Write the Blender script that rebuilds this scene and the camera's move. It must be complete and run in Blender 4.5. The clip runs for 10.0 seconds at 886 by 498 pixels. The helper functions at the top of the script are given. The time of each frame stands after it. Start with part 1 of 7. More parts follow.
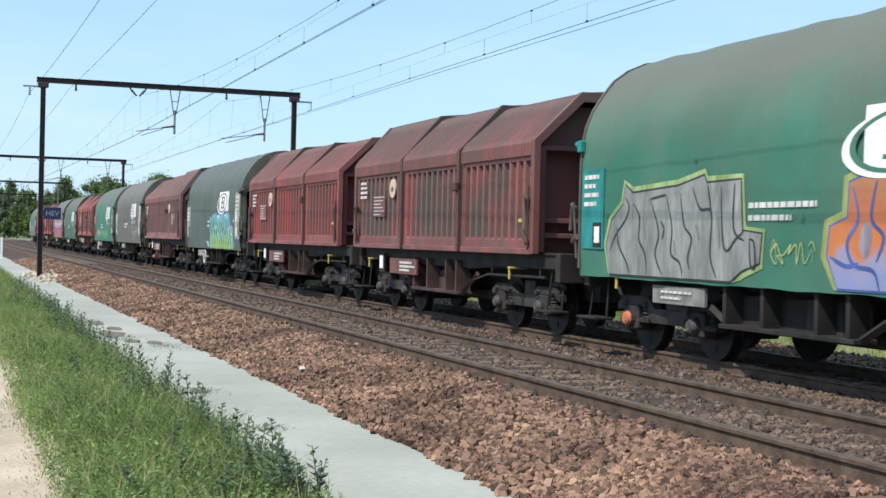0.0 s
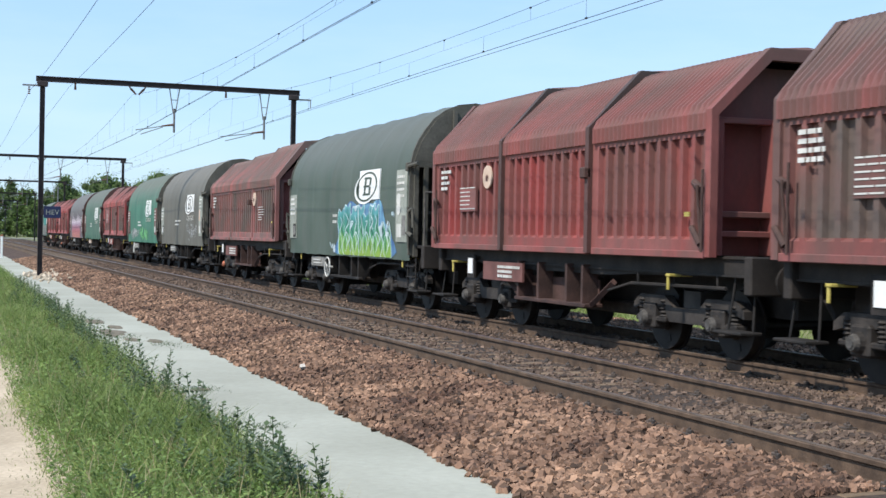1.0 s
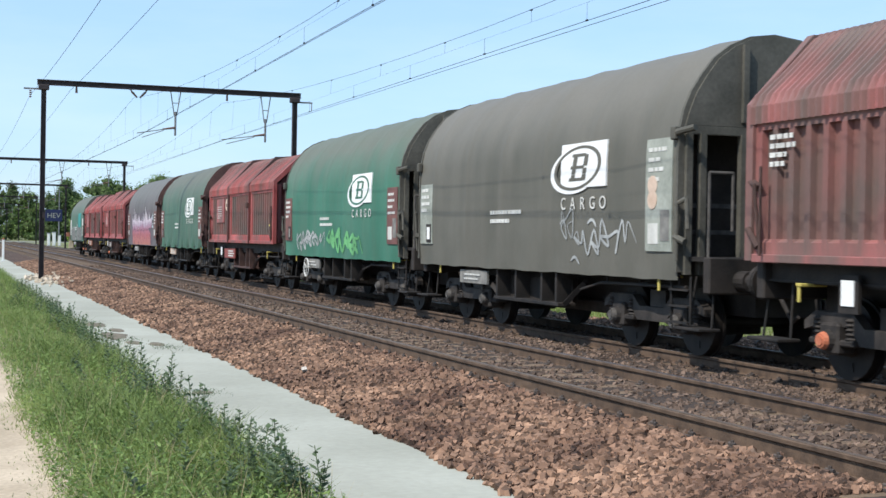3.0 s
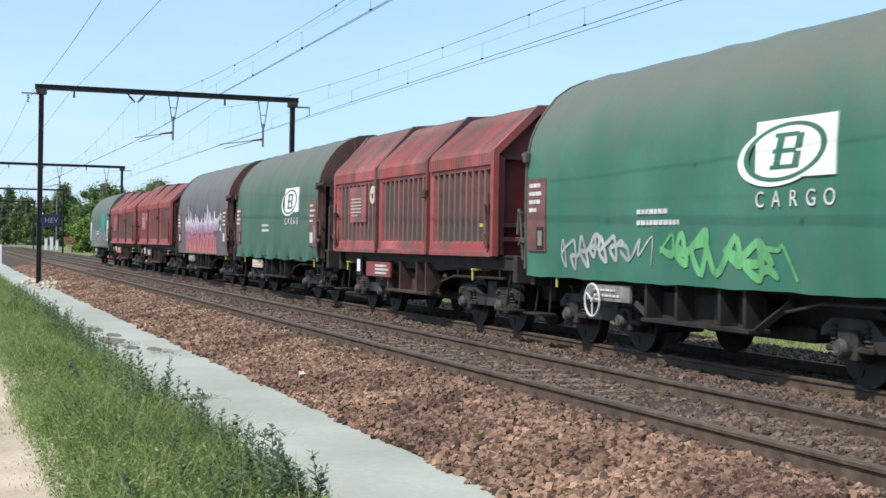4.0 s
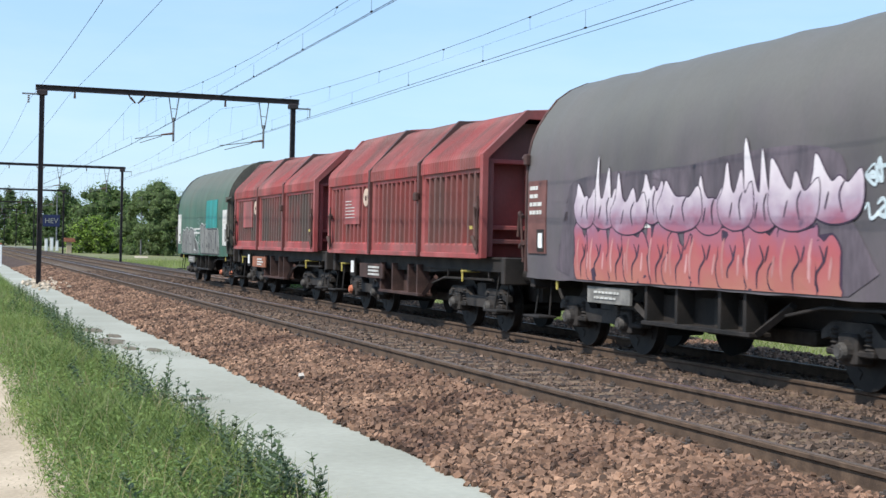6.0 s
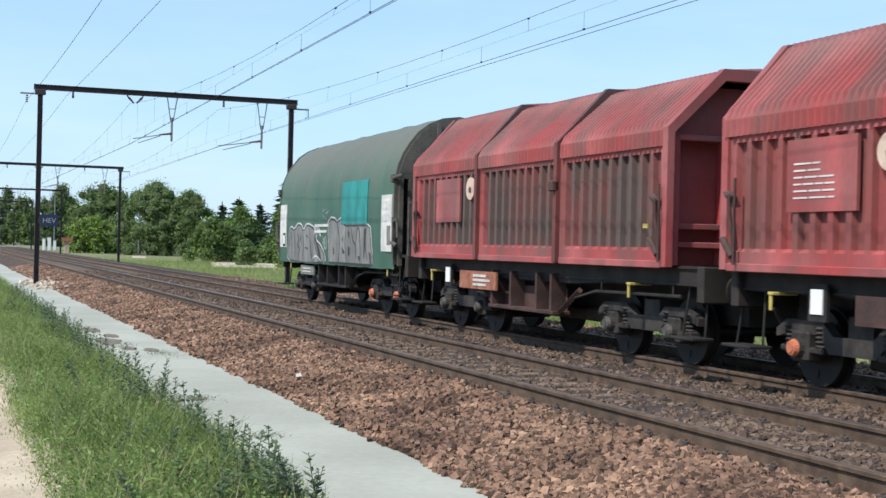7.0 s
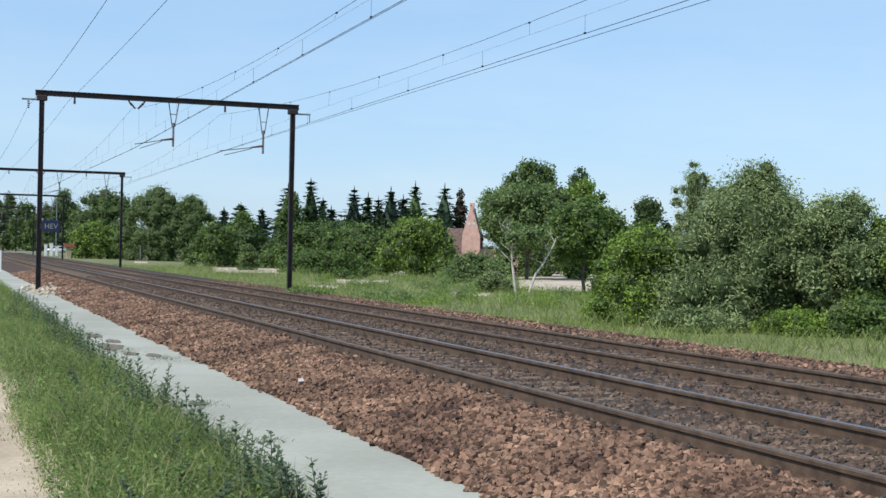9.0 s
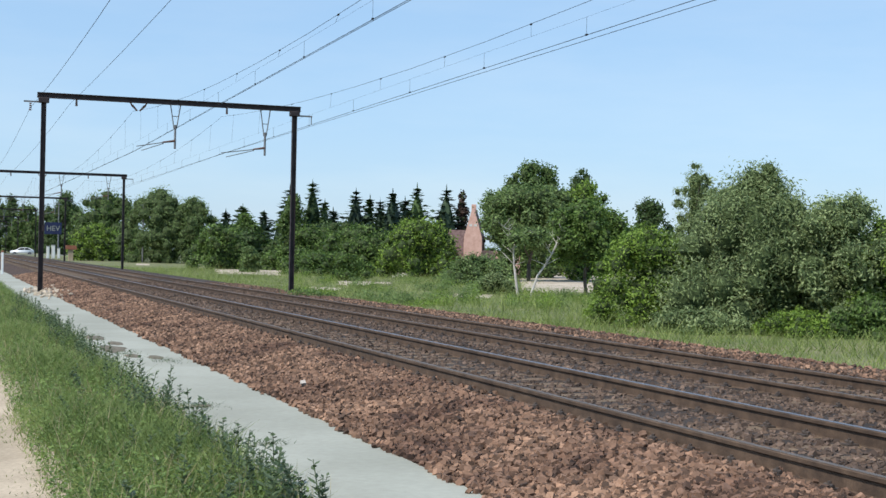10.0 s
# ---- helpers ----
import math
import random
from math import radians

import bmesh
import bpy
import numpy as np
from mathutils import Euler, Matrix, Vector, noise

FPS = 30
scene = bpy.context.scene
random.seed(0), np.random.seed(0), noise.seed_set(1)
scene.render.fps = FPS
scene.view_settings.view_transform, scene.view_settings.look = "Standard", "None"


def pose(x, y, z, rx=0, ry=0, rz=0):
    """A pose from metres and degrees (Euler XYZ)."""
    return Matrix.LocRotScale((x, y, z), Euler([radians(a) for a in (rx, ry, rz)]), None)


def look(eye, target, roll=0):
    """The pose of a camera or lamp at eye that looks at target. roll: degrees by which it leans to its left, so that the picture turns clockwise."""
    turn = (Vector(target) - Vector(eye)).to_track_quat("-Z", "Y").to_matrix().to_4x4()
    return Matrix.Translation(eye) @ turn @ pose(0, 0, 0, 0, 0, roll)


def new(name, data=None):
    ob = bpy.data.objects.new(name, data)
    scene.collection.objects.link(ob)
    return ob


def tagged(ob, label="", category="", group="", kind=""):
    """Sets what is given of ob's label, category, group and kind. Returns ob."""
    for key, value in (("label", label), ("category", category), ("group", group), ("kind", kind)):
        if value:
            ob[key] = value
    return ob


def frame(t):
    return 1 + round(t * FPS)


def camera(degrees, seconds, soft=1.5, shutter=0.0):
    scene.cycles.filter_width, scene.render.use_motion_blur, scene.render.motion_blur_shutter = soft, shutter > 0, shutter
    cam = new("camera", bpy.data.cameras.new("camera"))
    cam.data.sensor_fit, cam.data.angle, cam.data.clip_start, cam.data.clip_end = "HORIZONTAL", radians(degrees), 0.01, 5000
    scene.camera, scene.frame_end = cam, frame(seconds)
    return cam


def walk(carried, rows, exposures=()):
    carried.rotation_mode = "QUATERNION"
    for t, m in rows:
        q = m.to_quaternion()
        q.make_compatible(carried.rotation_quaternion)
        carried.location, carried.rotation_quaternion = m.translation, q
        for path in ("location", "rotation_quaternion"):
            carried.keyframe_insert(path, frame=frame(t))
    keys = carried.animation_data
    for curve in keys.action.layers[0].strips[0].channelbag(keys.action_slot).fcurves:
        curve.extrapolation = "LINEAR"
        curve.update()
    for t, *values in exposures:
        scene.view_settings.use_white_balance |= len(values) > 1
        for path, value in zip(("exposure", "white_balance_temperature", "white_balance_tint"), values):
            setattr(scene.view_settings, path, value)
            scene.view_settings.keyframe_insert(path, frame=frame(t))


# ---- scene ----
cam = camera(36.2, 10.0, soft=1.5, shutter=0.06)
EYE = Vector((0.0, 0.0, 1.376))


def aim(yaw, pitch, roll):
    """A pose at the eye, yaw degrees to the right of the line of the track."""
    a, b = radians(yaw), radians(pitch)
    way = Vector((math.sin(a) * math.cos(b), math.cos(a) * math.cos(b), math.sin(b)))
    return look(EYE, EYE + way * 10, roll)


PATH = [
    (0.0, 20.17, -0.34, 1.33), (0.5, 20.19, -0.41, 1.25), (1.0, 20.17, -0.45, 1.11), (1.5, 20.12, -0.45, 1.03),
    (2.0, 20.12, -0.44, 1.03), (2.5, 20.15, -0.43, 1.04), (3.0, 20.11, -0.35, 0.98), (4.5, 20.25, -0.10, 0.97),
    (5.0, 20.26, -0.09, 0.95), (5.5, 20.22, -0.09, 1.06), (7.0, 20.29, -0.02, 1.38), (7.5, 20.36, 0.01, 1.40),
    (8.0, 20.31, 0.15, 1.30), (8.5, 20.24, 0.17, 1.26), (9.0, 20.21, 0.16, 1.18), (9.5, 20.16, 0.21, 1.16),
    (10.0, 20.13, 0.23, 1.11),
]
walk(cam, [(t, aim(y, p, r)) for t, y, p, r in PATH],
     [(0.0, 0.36), (7.6, 0.34), (8.2, 0.24), (8.7, 0.11), (10.0, 0.10)])

# ---- light: a high clear sun from behind the path, and the sky ----
SUN = Vector((-1.0, -0.40, 1.36)).normalized()
world = bpy.data.worlds.new("sky")
scene.world = world
world.use_nodes = True
wn = world.node_tree.nodes
sky = wn.new("ShaderNodeTexSky")
sky.sky_type = 'NISHITA'
sky.sun_disc = False
sky.sun_elevation = math.asin(SUN.z)
sky.sun_rotation = math.atan2(SUN.x, SUN.y)
sky.air_density, sky.dust_density, sky.ozone_density = 1.0, 0.6, 2.6
haze = wn.new("ShaderNodeMix")
haze.data_type = 'RGBA'
haze.inputs[0].default_value = 0.62
haze.inputs[7].default_value = (2.45, 3.98, 5.95, 1.0)
# thin high cloud, barely seen
spread = wn.new("ShaderNodeTexCoord")
stretch = wn.new("ShaderNodeMapping")
stretch.inputs["Scale"].default_value = (1.0, 1.0, 5.0)
wisps = wn.new("ShaderNodeTexNoise")
wisps.inputs["Scale"].default_value, wisps.inputs["Detail"].default_value, wisps.inputs["Roughness"].default_value = 3.2, 7.0, 0.6
veil = wn.new("ShaderNodeMapRange")
veil.inputs["From Min"].default_value, veil.inputs["From Max"].default_value = 0.42, 0.80
veil.inputs["To Min"].default_value, veil.inputs["To Max"].default_value = 0.0, 0.40
cloud = wn.new("ShaderNodeMix")
cloud.data_type = 'RGBA'
cloud.inputs[6].default_value = haze.inputs[7].default_value
cloud.inputs[7].default_value = (4.6, 5.4, 6.3, 1.0)
for a, b in ((spread.outputs["Generated"], stretch.inputs[0]), (stretch.outputs[0], wisps.inputs["Vector"]), (wisps.outputs[0], veil.inputs[0]),
             (veil.outputs[0], cloud.inputs[0]), (cloud.outputs[2], haze.inputs[7])):
    world.node_tree.links.new(a, b)
world.node_tree.links.new(sky.outputs[0], haze.inputs[6])
world.node_tree.links.new(haze.outputs[2], wn["Background"].inputs[0])
wn["Background"].inputs[1].default_value = 0.15
sun = new("sun", bpy.data.lights.new("sun", 'SUN'))
sun.data.energy, sun.data.angle, sun.data.color = 4.0, radians(0.53), (1.0, 0.96, 0.90)
sun.matrix_world = look(SUN * 50, (0, 0, 0))


# ---- materials ----
def shader(name):
    m = bpy.data.materials.new(name)
    m.use_nodes = True
    return m, m.node_tree.nodes, m.node_tree.links, m.node_tree.nodes["Principled BSDF"]


def rgb(c):
    return (*c, 1.0)


def surf(name, dark, light, scale=3.0, rough=0.8, bump=0.3, fine=40.0, metal=0.0, spread=0.0, stretch=(1, 1, 1), grit=0.35,
         bump_size=0.01, spec=0.4):
    """Two tones mixed by a coarse noise, broken by a fine one, with fine relief; spread: tone from piece to piece."""
    m, n, l, p = shader(name)
    co = n.new("ShaderNodeTexCoord")
    mp = n.new("ShaderNodeMapping")
    mp.inputs["Scale"].default_value = stretch
    l.new(co.outputs["Object"], mp.inputs[0])
    big, small = n.new("ShaderNodeTexNoise"), n.new("ShaderNodeTexNoise")
    for node, s, d in ((big, scale, 6), (small, fine, 4)):
        node.inputs["Scale"].default_value, node.inputs["Detail"].default_value = s, d
        l.new(mp.outputs[0], node.inputs["Vector"])
    ramp = n.new("ShaderNodeValToRGB")
    ramp.color_ramp.elements[0].position, ramp.color_ramp.elements[1].position = 0.32, 0.68
    ramp.color_ramp.elements[0].color, ramp.color_ramp.elements[1].color = rgb(dark), rgb(light)
    l.new(big.outputs[0], ramp.inputs[0])
    value = n.new("ShaderNodeMapRange")
    value.inputs["To Min"].default_value, value.inputs["To Max"].default_value = 1 - grit, 1 + grit
    l.new(small.outputs[0], value.inputs[0])
    mul = n.new("ShaderNodeMix")
    mul.data_type, mul.blend_type = 'RGBA', 'MULTIPLY'
    mul.inputs[0].default_value = 1.0
    l.new(ramp.outputs[0], mul.inputs[6])
    l.new(value.outputs[0], mul.inputs[7])
    out = mul.outputs[2]
    if spread:
        rnd = n.new("ShaderNodeNewGeometry").outputs["Random Per Island"]
        vary = n.new("ShaderNodeMapRange")
        vary.inputs["To Min"].default_value, vary.inputs["To Max"].default_value = 1 - spread, 1 + spread
        l.new(rnd, vary.inputs[0])
        mul2 = n.new("ShaderNodeMix")
        mul2.data_type, mul2.blend_type = 'RGBA', 'MULTIPLY'
        mul2.inputs[0].default_value = 1.0
        l.new(out, mul2.inputs[6])
        l.new(vary.outputs[0], mul2.inputs[7])
        out = mul2.outputs[2]
    l.new(out, p.inputs["Base Color"])
    p.inputs["Roughness"].default_value, p.inputs["Metallic"].default_value = rough, metal
    p.inputs["Specular IOR Level"].default_value = spec
    if bump:
        b = n.new("ShaderNodeBump")
        b.inputs["Strength"].default_value, b.inputs["Distance"].default_value = bump, bump_size
        l.new(small.outputs[0], b.inputs["Height"])
        l.new(b.outputs[0], p.inputs["Normal"])
    return m


def leafy(name, dark, light, scale=0.6, glow=0.25):
    """Leaves: tone from leaf to leaf and from bough to bough, with light passing through."""
    m, n, l, p = shader(name)
    rnd = n.new("ShaderNodeNewGeometry")
    co = n.new("ShaderNodeTexCoord")
    big = n.new("ShaderNodeTexNoise")
    big.inputs["Scale"].default_value = scale
    l.new(co.outputs["Object"], big.inputs["Vector"])
    add = n.new("ShaderNodeMath")
    add.operation = 'MULTIPLY_ADD'
    l.new(rnd.outputs["Random Per Island"], add.inputs[0])
    add.inputs[1].default_value = 0.5
    l.new(big.outputs[0], add.inputs[2])
    ramp = n.new("ShaderNodeValToRGB")
    ramp.color_ramp.elements[0].position, ramp.color_ramp.elements[1].position = 0.45, 1.05
    ramp.color_ramp.elements[0].color, ramp.color_ramp.elements[1].color = rgb(dark), rgb(light)
    l.new(add.outputs[0], ramp.inputs[0])
    l.new(ramp.outputs[0], p.inputs["Base Color"])
    p.inputs["Roughness"].default_value = 0.55
    p.inputs["Specular IOR Level"].default_value = 0.3
    tr = n.new("ShaderNodeBsdfTranslucent")
    l.new(ramp.outputs[0], tr.inputs[0])
    mix = n.new("ShaderNodeMixShader")
    mix.inputs[0].default_value = glow
    l.new(p.outputs[0], mix.inputs[1])
    l.new(tr.outputs[0], mix.inputs[2])
    l.new(mix.outputs[0], n["Material Output"].inputs[0])
    return m


def paint(name, body, worn, grime, roof_from=2.9, roof_to=4.0, streak=0.5, rough=0.6, roof=0.8, cover=0.0):
    """Weathered wagon paint: worn patches, soot streaks down the sides and dust lying on the roof."""
    m, n, l, p = shader(name)
    co = n.new("ShaderNodeTexCoord")
    oi = n.new("ShaderNodeObjectInfo")
    shift = n.new("ShaderNodeVectorMath")
    shift.operation = 'MULTIPLY_ADD'
    comb = n.new("ShaderNodeCombineXYZ")
    for k in range(3):
        l.new(oi.outputs["Random"], comb.inputs[k])
    l.new(comb.outputs[0], shift.inputs[0])
    shift.inputs[1].default_value = (13.0, 37.0, 5.0)
    l.new(co.outputs["Object"], shift.inputs[2])

    def noise_of(scale, stretch, detail=5):
        mp = n.new("ShaderNodeMapping")
        mp.inputs["Scale"].default_value = stretch
        l.new(shift.outputs[0], mp.inputs[0])
        t = n.new("ShaderNodeTexNoise")
        t.inputs["Scale"].default_value, t.inputs["Detail"].default_value = scale, detail
        l.new(mp.outputs[0], t.inputs["Vector"])
        return t.outputs[0]

    def ramped(value, a, b):
        r = n.new("ShaderNodeMapRange")
        r.inputs["From Min"].default_value, r.inputs["From Max"].default_value = a, b
        l.new(value, r.inputs[0])
        return r.outputs[0]

    def blend(fac, a, b):
        mx = n.new("ShaderNodeMix")
        mx.data_type = 'RGBA'
        l.new(fac, mx.inputs[0])
        for k, v in ((6, a), (7, b)):
            if isinstance(v, tuple):
                mx.inputs[k].default_value = rgb(v)
            else:
                l.new(v, mx.inputs[k])
        return mx.outputs[2]

    def times(a, b):
        mt = n.new("ShaderNodeMath")
        mt.operation = 'MULTIPLY'
        mt.use_clamp = True
        for k, v in ((0, a), (1, b)):
            if isinstance(v, float):
                mt.inputs[k].default_value = v
            else:
                l.new(v, mt.inputs[k])
        return mt.outputs[0]

    colour = blend(ramped(noise_of(0.7, (1, 1, 1)), 0.40, 0.66), body, worn)
    soot = times(ramped(noise_of(1.1, (1, 1.6, 0.22), 7), 0.38 - cover, 0.70 - cover), streak)
    colour = blend(soot, colour, grime)
    sep = n.new("ShaderNodeSeparateXYZ")
    l.new(co.outputs["Object"], sep.inputs[0])
    wave = n.new("ShaderNodeMath")
    wave.operation = 'MULTIPLY_ADD'
    l.new(noise_of(1.3, (1, 1, 0.4)), wave.inputs[0])
    wave.inputs[1].default_value = 0.9
    l.new(sep.outputs[2], wave.inputs[2])
    top = times(ramped(wave.outputs[0], roof_from + 0.45, roof_to + 0.45), roof)
    colour = blend(top, colour, grime)
    fine = ramped(noise_of(22.0, (1, 1, 0.5)), 0.25, 0.85)
    colour = blend(times(fine, 0.28), colour, tuple(0.5 * v for v in grime))
    l.new(colour, p.inputs["Base Color"])
    p.inputs["Roughness"].default_value = rough
    p.inputs["Specular IOR Level"].default_value = 0.35
    b = n.new("ShaderNodeBump")
    b.inputs["Strength"].default_value, b.inputs["Distance"].default_value = 0.25, 0.02
    l.new(noise_of(3.0, (1, 1, 1)), b.inputs["Height"])
    l.new(b.outputs[0], p.inputs["Normal"])
    return m


M = {
    "earth": surf("earth", (0.10, 0.13, 0.04), (0.22, 0.20, 0.10), 0.35, 0.95, 0.6, 9.0),
    "sand": surf("sand", (0.32, 0.25, 0.17), (0.50, 0.40, 0.29), 0.9, 0.95, 0.7, 25.0),
    "drysand": surf("drysand", (0.36, 0.29, 0.21), (0.55, 0.46, 0.36), 0.5, 0.95, 0.7, 9.0),
    "notice": surf("notice", (0.2, 0.046, 0.038), (0.28, 0.072, 0.058), 2.0, 0.6, 0.1, 20, grit=0.15),
    "textile": surf("textile", (0.29, 0.287, 0.235), (0.385, 0.382, 0.322), 0.45, 0.9, 0.5, 14.0, grit=0.14),
    "ballast": surf("ballast", (0.038, 0.023, 0.016), (0.095, 0.056, 0.038), 1.5, 0.95, 1.0, 16.0, bump_size=0.05, grit=0.6),
    "bed": surf("bed", (0.030, 0.021, 0.016), (0.070, 0.048, 0.036), 1.2, 0.95, 1.0, 16.0, bump_size=0.05, grit=0.6),
    "stone": surf("stone", (0.09, 0.048, 0.032), (0.262, 0.156, 0.1), 0.9, 0.9, 0.4, 30.0, spread=0.75),
    "darkstone": surf("darkstone", (0.064, 0.042, 0.031), (0.148, 0.099, 0.071), 2.5, 0.9, 0.4, 30.0, spread=0.5),
    "soil": surf("soil", (0.10, 0.085, 0.060), (0.20, 0.165, 0.12), 6.0, 0.95, 0.6, 40),
    "paleface": surf("paleface", (0.42, 0.37, 0.32), (0.52, 0.47, 0.41), 5, 0.9),
    "railside": surf("railside", (0.060, 0.038, 0.025), (0.125, 0.080, 0.052), 6, 0.8, 0.4, 50),
    "railhead": surf("railhead", (0.26, 0.225, 0.23), (0.36, 0.315, 0.32), 4, 0.36, 0.05, 60, metal=0.9, grit=0.1),
    "railworn": surf("railworn", (0.12, 0.088, 0.066), (0.20, 0.15, 0.115), 4, 0.52, 0.05, 60, metal=0.5, grit=0.1),
    "sleeper": surf("sleeper", (0.12, 0.080, 0.050), (0.21, 0.145, 0.090), 1.6, 0.9, 0.5, 30, spread=0.25),
    "clip": surf("clip", (0.05, 0.04, 0.035), (0.11, 0.08, 0.06), 9, 0.7),
    "mast": surf("mast", (0.018, 0.013, 0.015), (0.045, 0.033, 0.032), 3, 0.65, 0.2, 30),
    "grey_steel": surf("grey_steel", (0.12, 0.125, 0.13), (0.21, 0.215, 0.22), 5, 0.6, 0.1, 40, metal=0.2),
    "porcelain": surf("porcelain", (0.10, 0.05, 0.03), (0.17, 0.09, 0.06), 5, 0.3),
    "wire": surf("wire", (0.010, 0.009, 0.008), (0.022, 0.019, 0.017), 5, 0.85, spec=0.1),
    "signblue": surf("signblue", (0.010, 0.016, 0.055), (0.015, 0.025, 0.08), 4, 0.45, 0.05),
    "white": surf("white", (0.70, 0.70, 0.68), (0.80, 0.80, 0.78), 5, 0.6, 0.05, grit=0.08),
    "offwhite": surf("offwhite", (0.48, 0.47, 0.43), (0.66, 0.65, 0.61), 3, 0.65, 0.1, grit=0.2),
    "chassis": surf("chassis", (0.009, 0.008, 0.007), (0.034, 0.027, 0.023), 2.5, 0.75, 0.4, 25, grit=0.4),
    "redchassis": surf("redchassis", (0.03, 0.018, 0.015), (0.095, 0.05, 0.041), 2.0, 0.75, 0.4, 25, grit=0.4),
    "bogie": surf("bogie", (0.012, 0.01, 0.009), (0.052, 0.043, 0.037), 4.0, 0.7, 0.4, 25, grit=0.4),
    "wheel": surf("wheel", (0.006, 0.005, 0.005), (0.020, 0.015, 0.012), 5.0, 0.6, 0.2, 30, metal=0.1),
    "rust": surf("rust", (0.20, 0.07, 0.04), (0.36, 0.15, 0.09), 6, 0.8, 0.3),
    "plate_red": surf("plate_red", (0.115, 0.050, 0.042), (0.19, 0.082, 0.070), 3, 0.65, 0.1, grit=0.2),
    "cream": surf("cream", (0.50, 0.36, 0.27), (0.62, 0.48, 0.38), 4, 0.65, 0.1, grit=0.2),
    "yellow": surf("yellow", (0.40, 0.32, 0.07), (0.52, 0.43, 0.12), 6, 0.6, 0.1),
    "capgrey": surf("capgrey", (0.13, 0.125, 0.115), (0.24, 0.23, 0.21), 5, 0.7, 0.2, 30, grit=0.25),
    "axlecap": surf("axlecap", (0.045, 0.040, 0.036), (0.11, 0.10, 0.09), 7, 0.7, 0.3, 30, grit=0.4),
    "palegrey": surf("palegrey", (0.22, 0.235, 0.20), (0.33, 0.345, 0.30), 2.2, 0.7, 0.2, 18, grit=0.25),
    "recess_shade": surf("recess_shade", (0.018, 0.014, 0.012), (0.045, 0.036, 0.030), 2.0, 0.85, 0.2, 20),
    "orange": surf("orange", (0.42, 0.12, 0.06), (0.56, 0.19, 0.10), 6, 0.6, 0.1),
    "endwall": surf("endwall", (0.065, 0.062, 0.050), (0.12, 0.112, 0.092), 1.5, 0.75, 0.3, 20),
    "endbrown": surf("endbrown", (0.055, 0.028, 0.024), (0.12, 0.06, 0.05), 1.5, 0.75, 0.3, 20),
    "brick": surf("brick", (0.52, 0.31, 0.25), (0.64, 0.41, 0.34), 2.0, 0.9, 0.4, 12.0, grit=0.25),
    "rooftile": surf("rooftile", (0.10, 0.06, 0.055), (0.17, 0.11, 0.10), 3.0, 0.85, 0.6, 8.0),
    "bark": surf("bark", (0.06, 0.05, 0.04), (0.15, 0.12, 0.095), 4, 0.9, 0.6, 20, stretch=(1, 1, 0.3)),
    "palebark": surf("palebark", (0.34, 0.31, 0.27), (0.55, 0.52, 0.47), 4, 0.9, 0.5, 20, stretch=(1, 1, 0.3)),
    "glass": surf("glass", (0.02, 0.025, 0.03), (0.03, 0.035, 0.04), 3, 0.08, 0.0, spec=0.8),
    "carpaint": surf("carpaint", (0.66, 0.67, 0.68), (0.72, 0.73, 0.74), 3, 0.3, 0.0, grit=0.02, spec=0.6),
    "rubber": surf("rubber", (0.02, 0.02, 0.02), (0.035, 0.035, 0.035), 6, 0.8),
    "grass": leafy("grass", (0.050, 0.098, 0.020), (0.30, 0.37, 0.115), 0.55, 0.38),
    "herb": leafy("herb", (0.060, 0.110, 0.024), (0.25, 0.35, 0.10), 0.7, 0.38),
    "grass_far": leafy("grass_far", (0.095, 0.150, 0.028), (0.35, 0.40, 0.13), 0.25, 0.38),
    "weed": leafy("weed", (0.05, 0.08, 0.035), (0.14, 0.19, 0.09), 0.9, 0.25),
    "straw": leafy("straw", (0.30, 0.24, 0.12), (0.50, 0.42, 0.25), 0.9, 0.3),
    "leaf_mid": leafy("leaf_mid", (0.042, 0.085, 0.018), (0.17, 0.26, 0.06), 0.6, 0.3),
    "leaf_light": leafy("leaf_light", (0.07, 0.13, 0.018), (0.27, 0.39, 0.065), 0.6, 0.3),
    "leaf_willow": leafy("leaf_willow", (0.07, 0.12, 0.035), (0.24, 0.33, 0.115), 0.6, 0.3),
    "leaf_dark": leafy("leaf_dark", (0.024, 0.05, 0.015), (0.1, 0.16, 0.048), 0.6, 0.25),
    "leaf_conifer": leafy("leaf_conifer", (0.015, 0.034, 0.018), (0.065, 0.10, 0.048), glow=0.15),
    "crown_shade": surf("crown_shade", (0.026, 0.042, 0.012), (0.065, 0.092, 0.030), 3.0, 0.95, 0.8, 14.0, bump_size=0.05),
    "leaf_copper": leafy("leaf_copper", (0.035, 0.025, 0.018), (0.10, 0.06, 0.045)),
    "leaf_grey": leafy("leaf_grey", (0.085, 0.130, 0.042), (0.38, 0.46, 0.21), 0.9, glow=0.38),
    "leaf_oak": leafy("leaf_oak", (0.042, 0.085, 0.020), (0.155, 0.23, 0.060)),
}


# ---- mesh helpers ----
def mesh_of(bm, name):
    me = bpy.data.meshes.new(name)
    bm.normal_update()
    bm.to_mesh(me)
    bm.free()
    return me


def part(name, bm, material, parent, label="", smooth=False):
    """Links a bmesh, or a mesh already made, as one mesh object under parent."""
    me = mesh_of(bm, name) if isinstance(bm, bmesh.types.BMesh) else bm
    ob = new(name, me)
    if not me.materials:
        me.materials.append(None)
    ob.material_slots[0].link = 'OBJECT'
    ob.material_slots[0].material = material
    ob.parent = parent
    if smooth:
        for f in me.polygons:
            f.use_smooth = True
    return tagged(ob, label)


def thing(name, m, label, category, group="", kind=""):
    ob = new(name)
    ob.matrix_world = m
    ob.empty_display_size = 0.2
    return tagged(ob, label, category, group, kind)


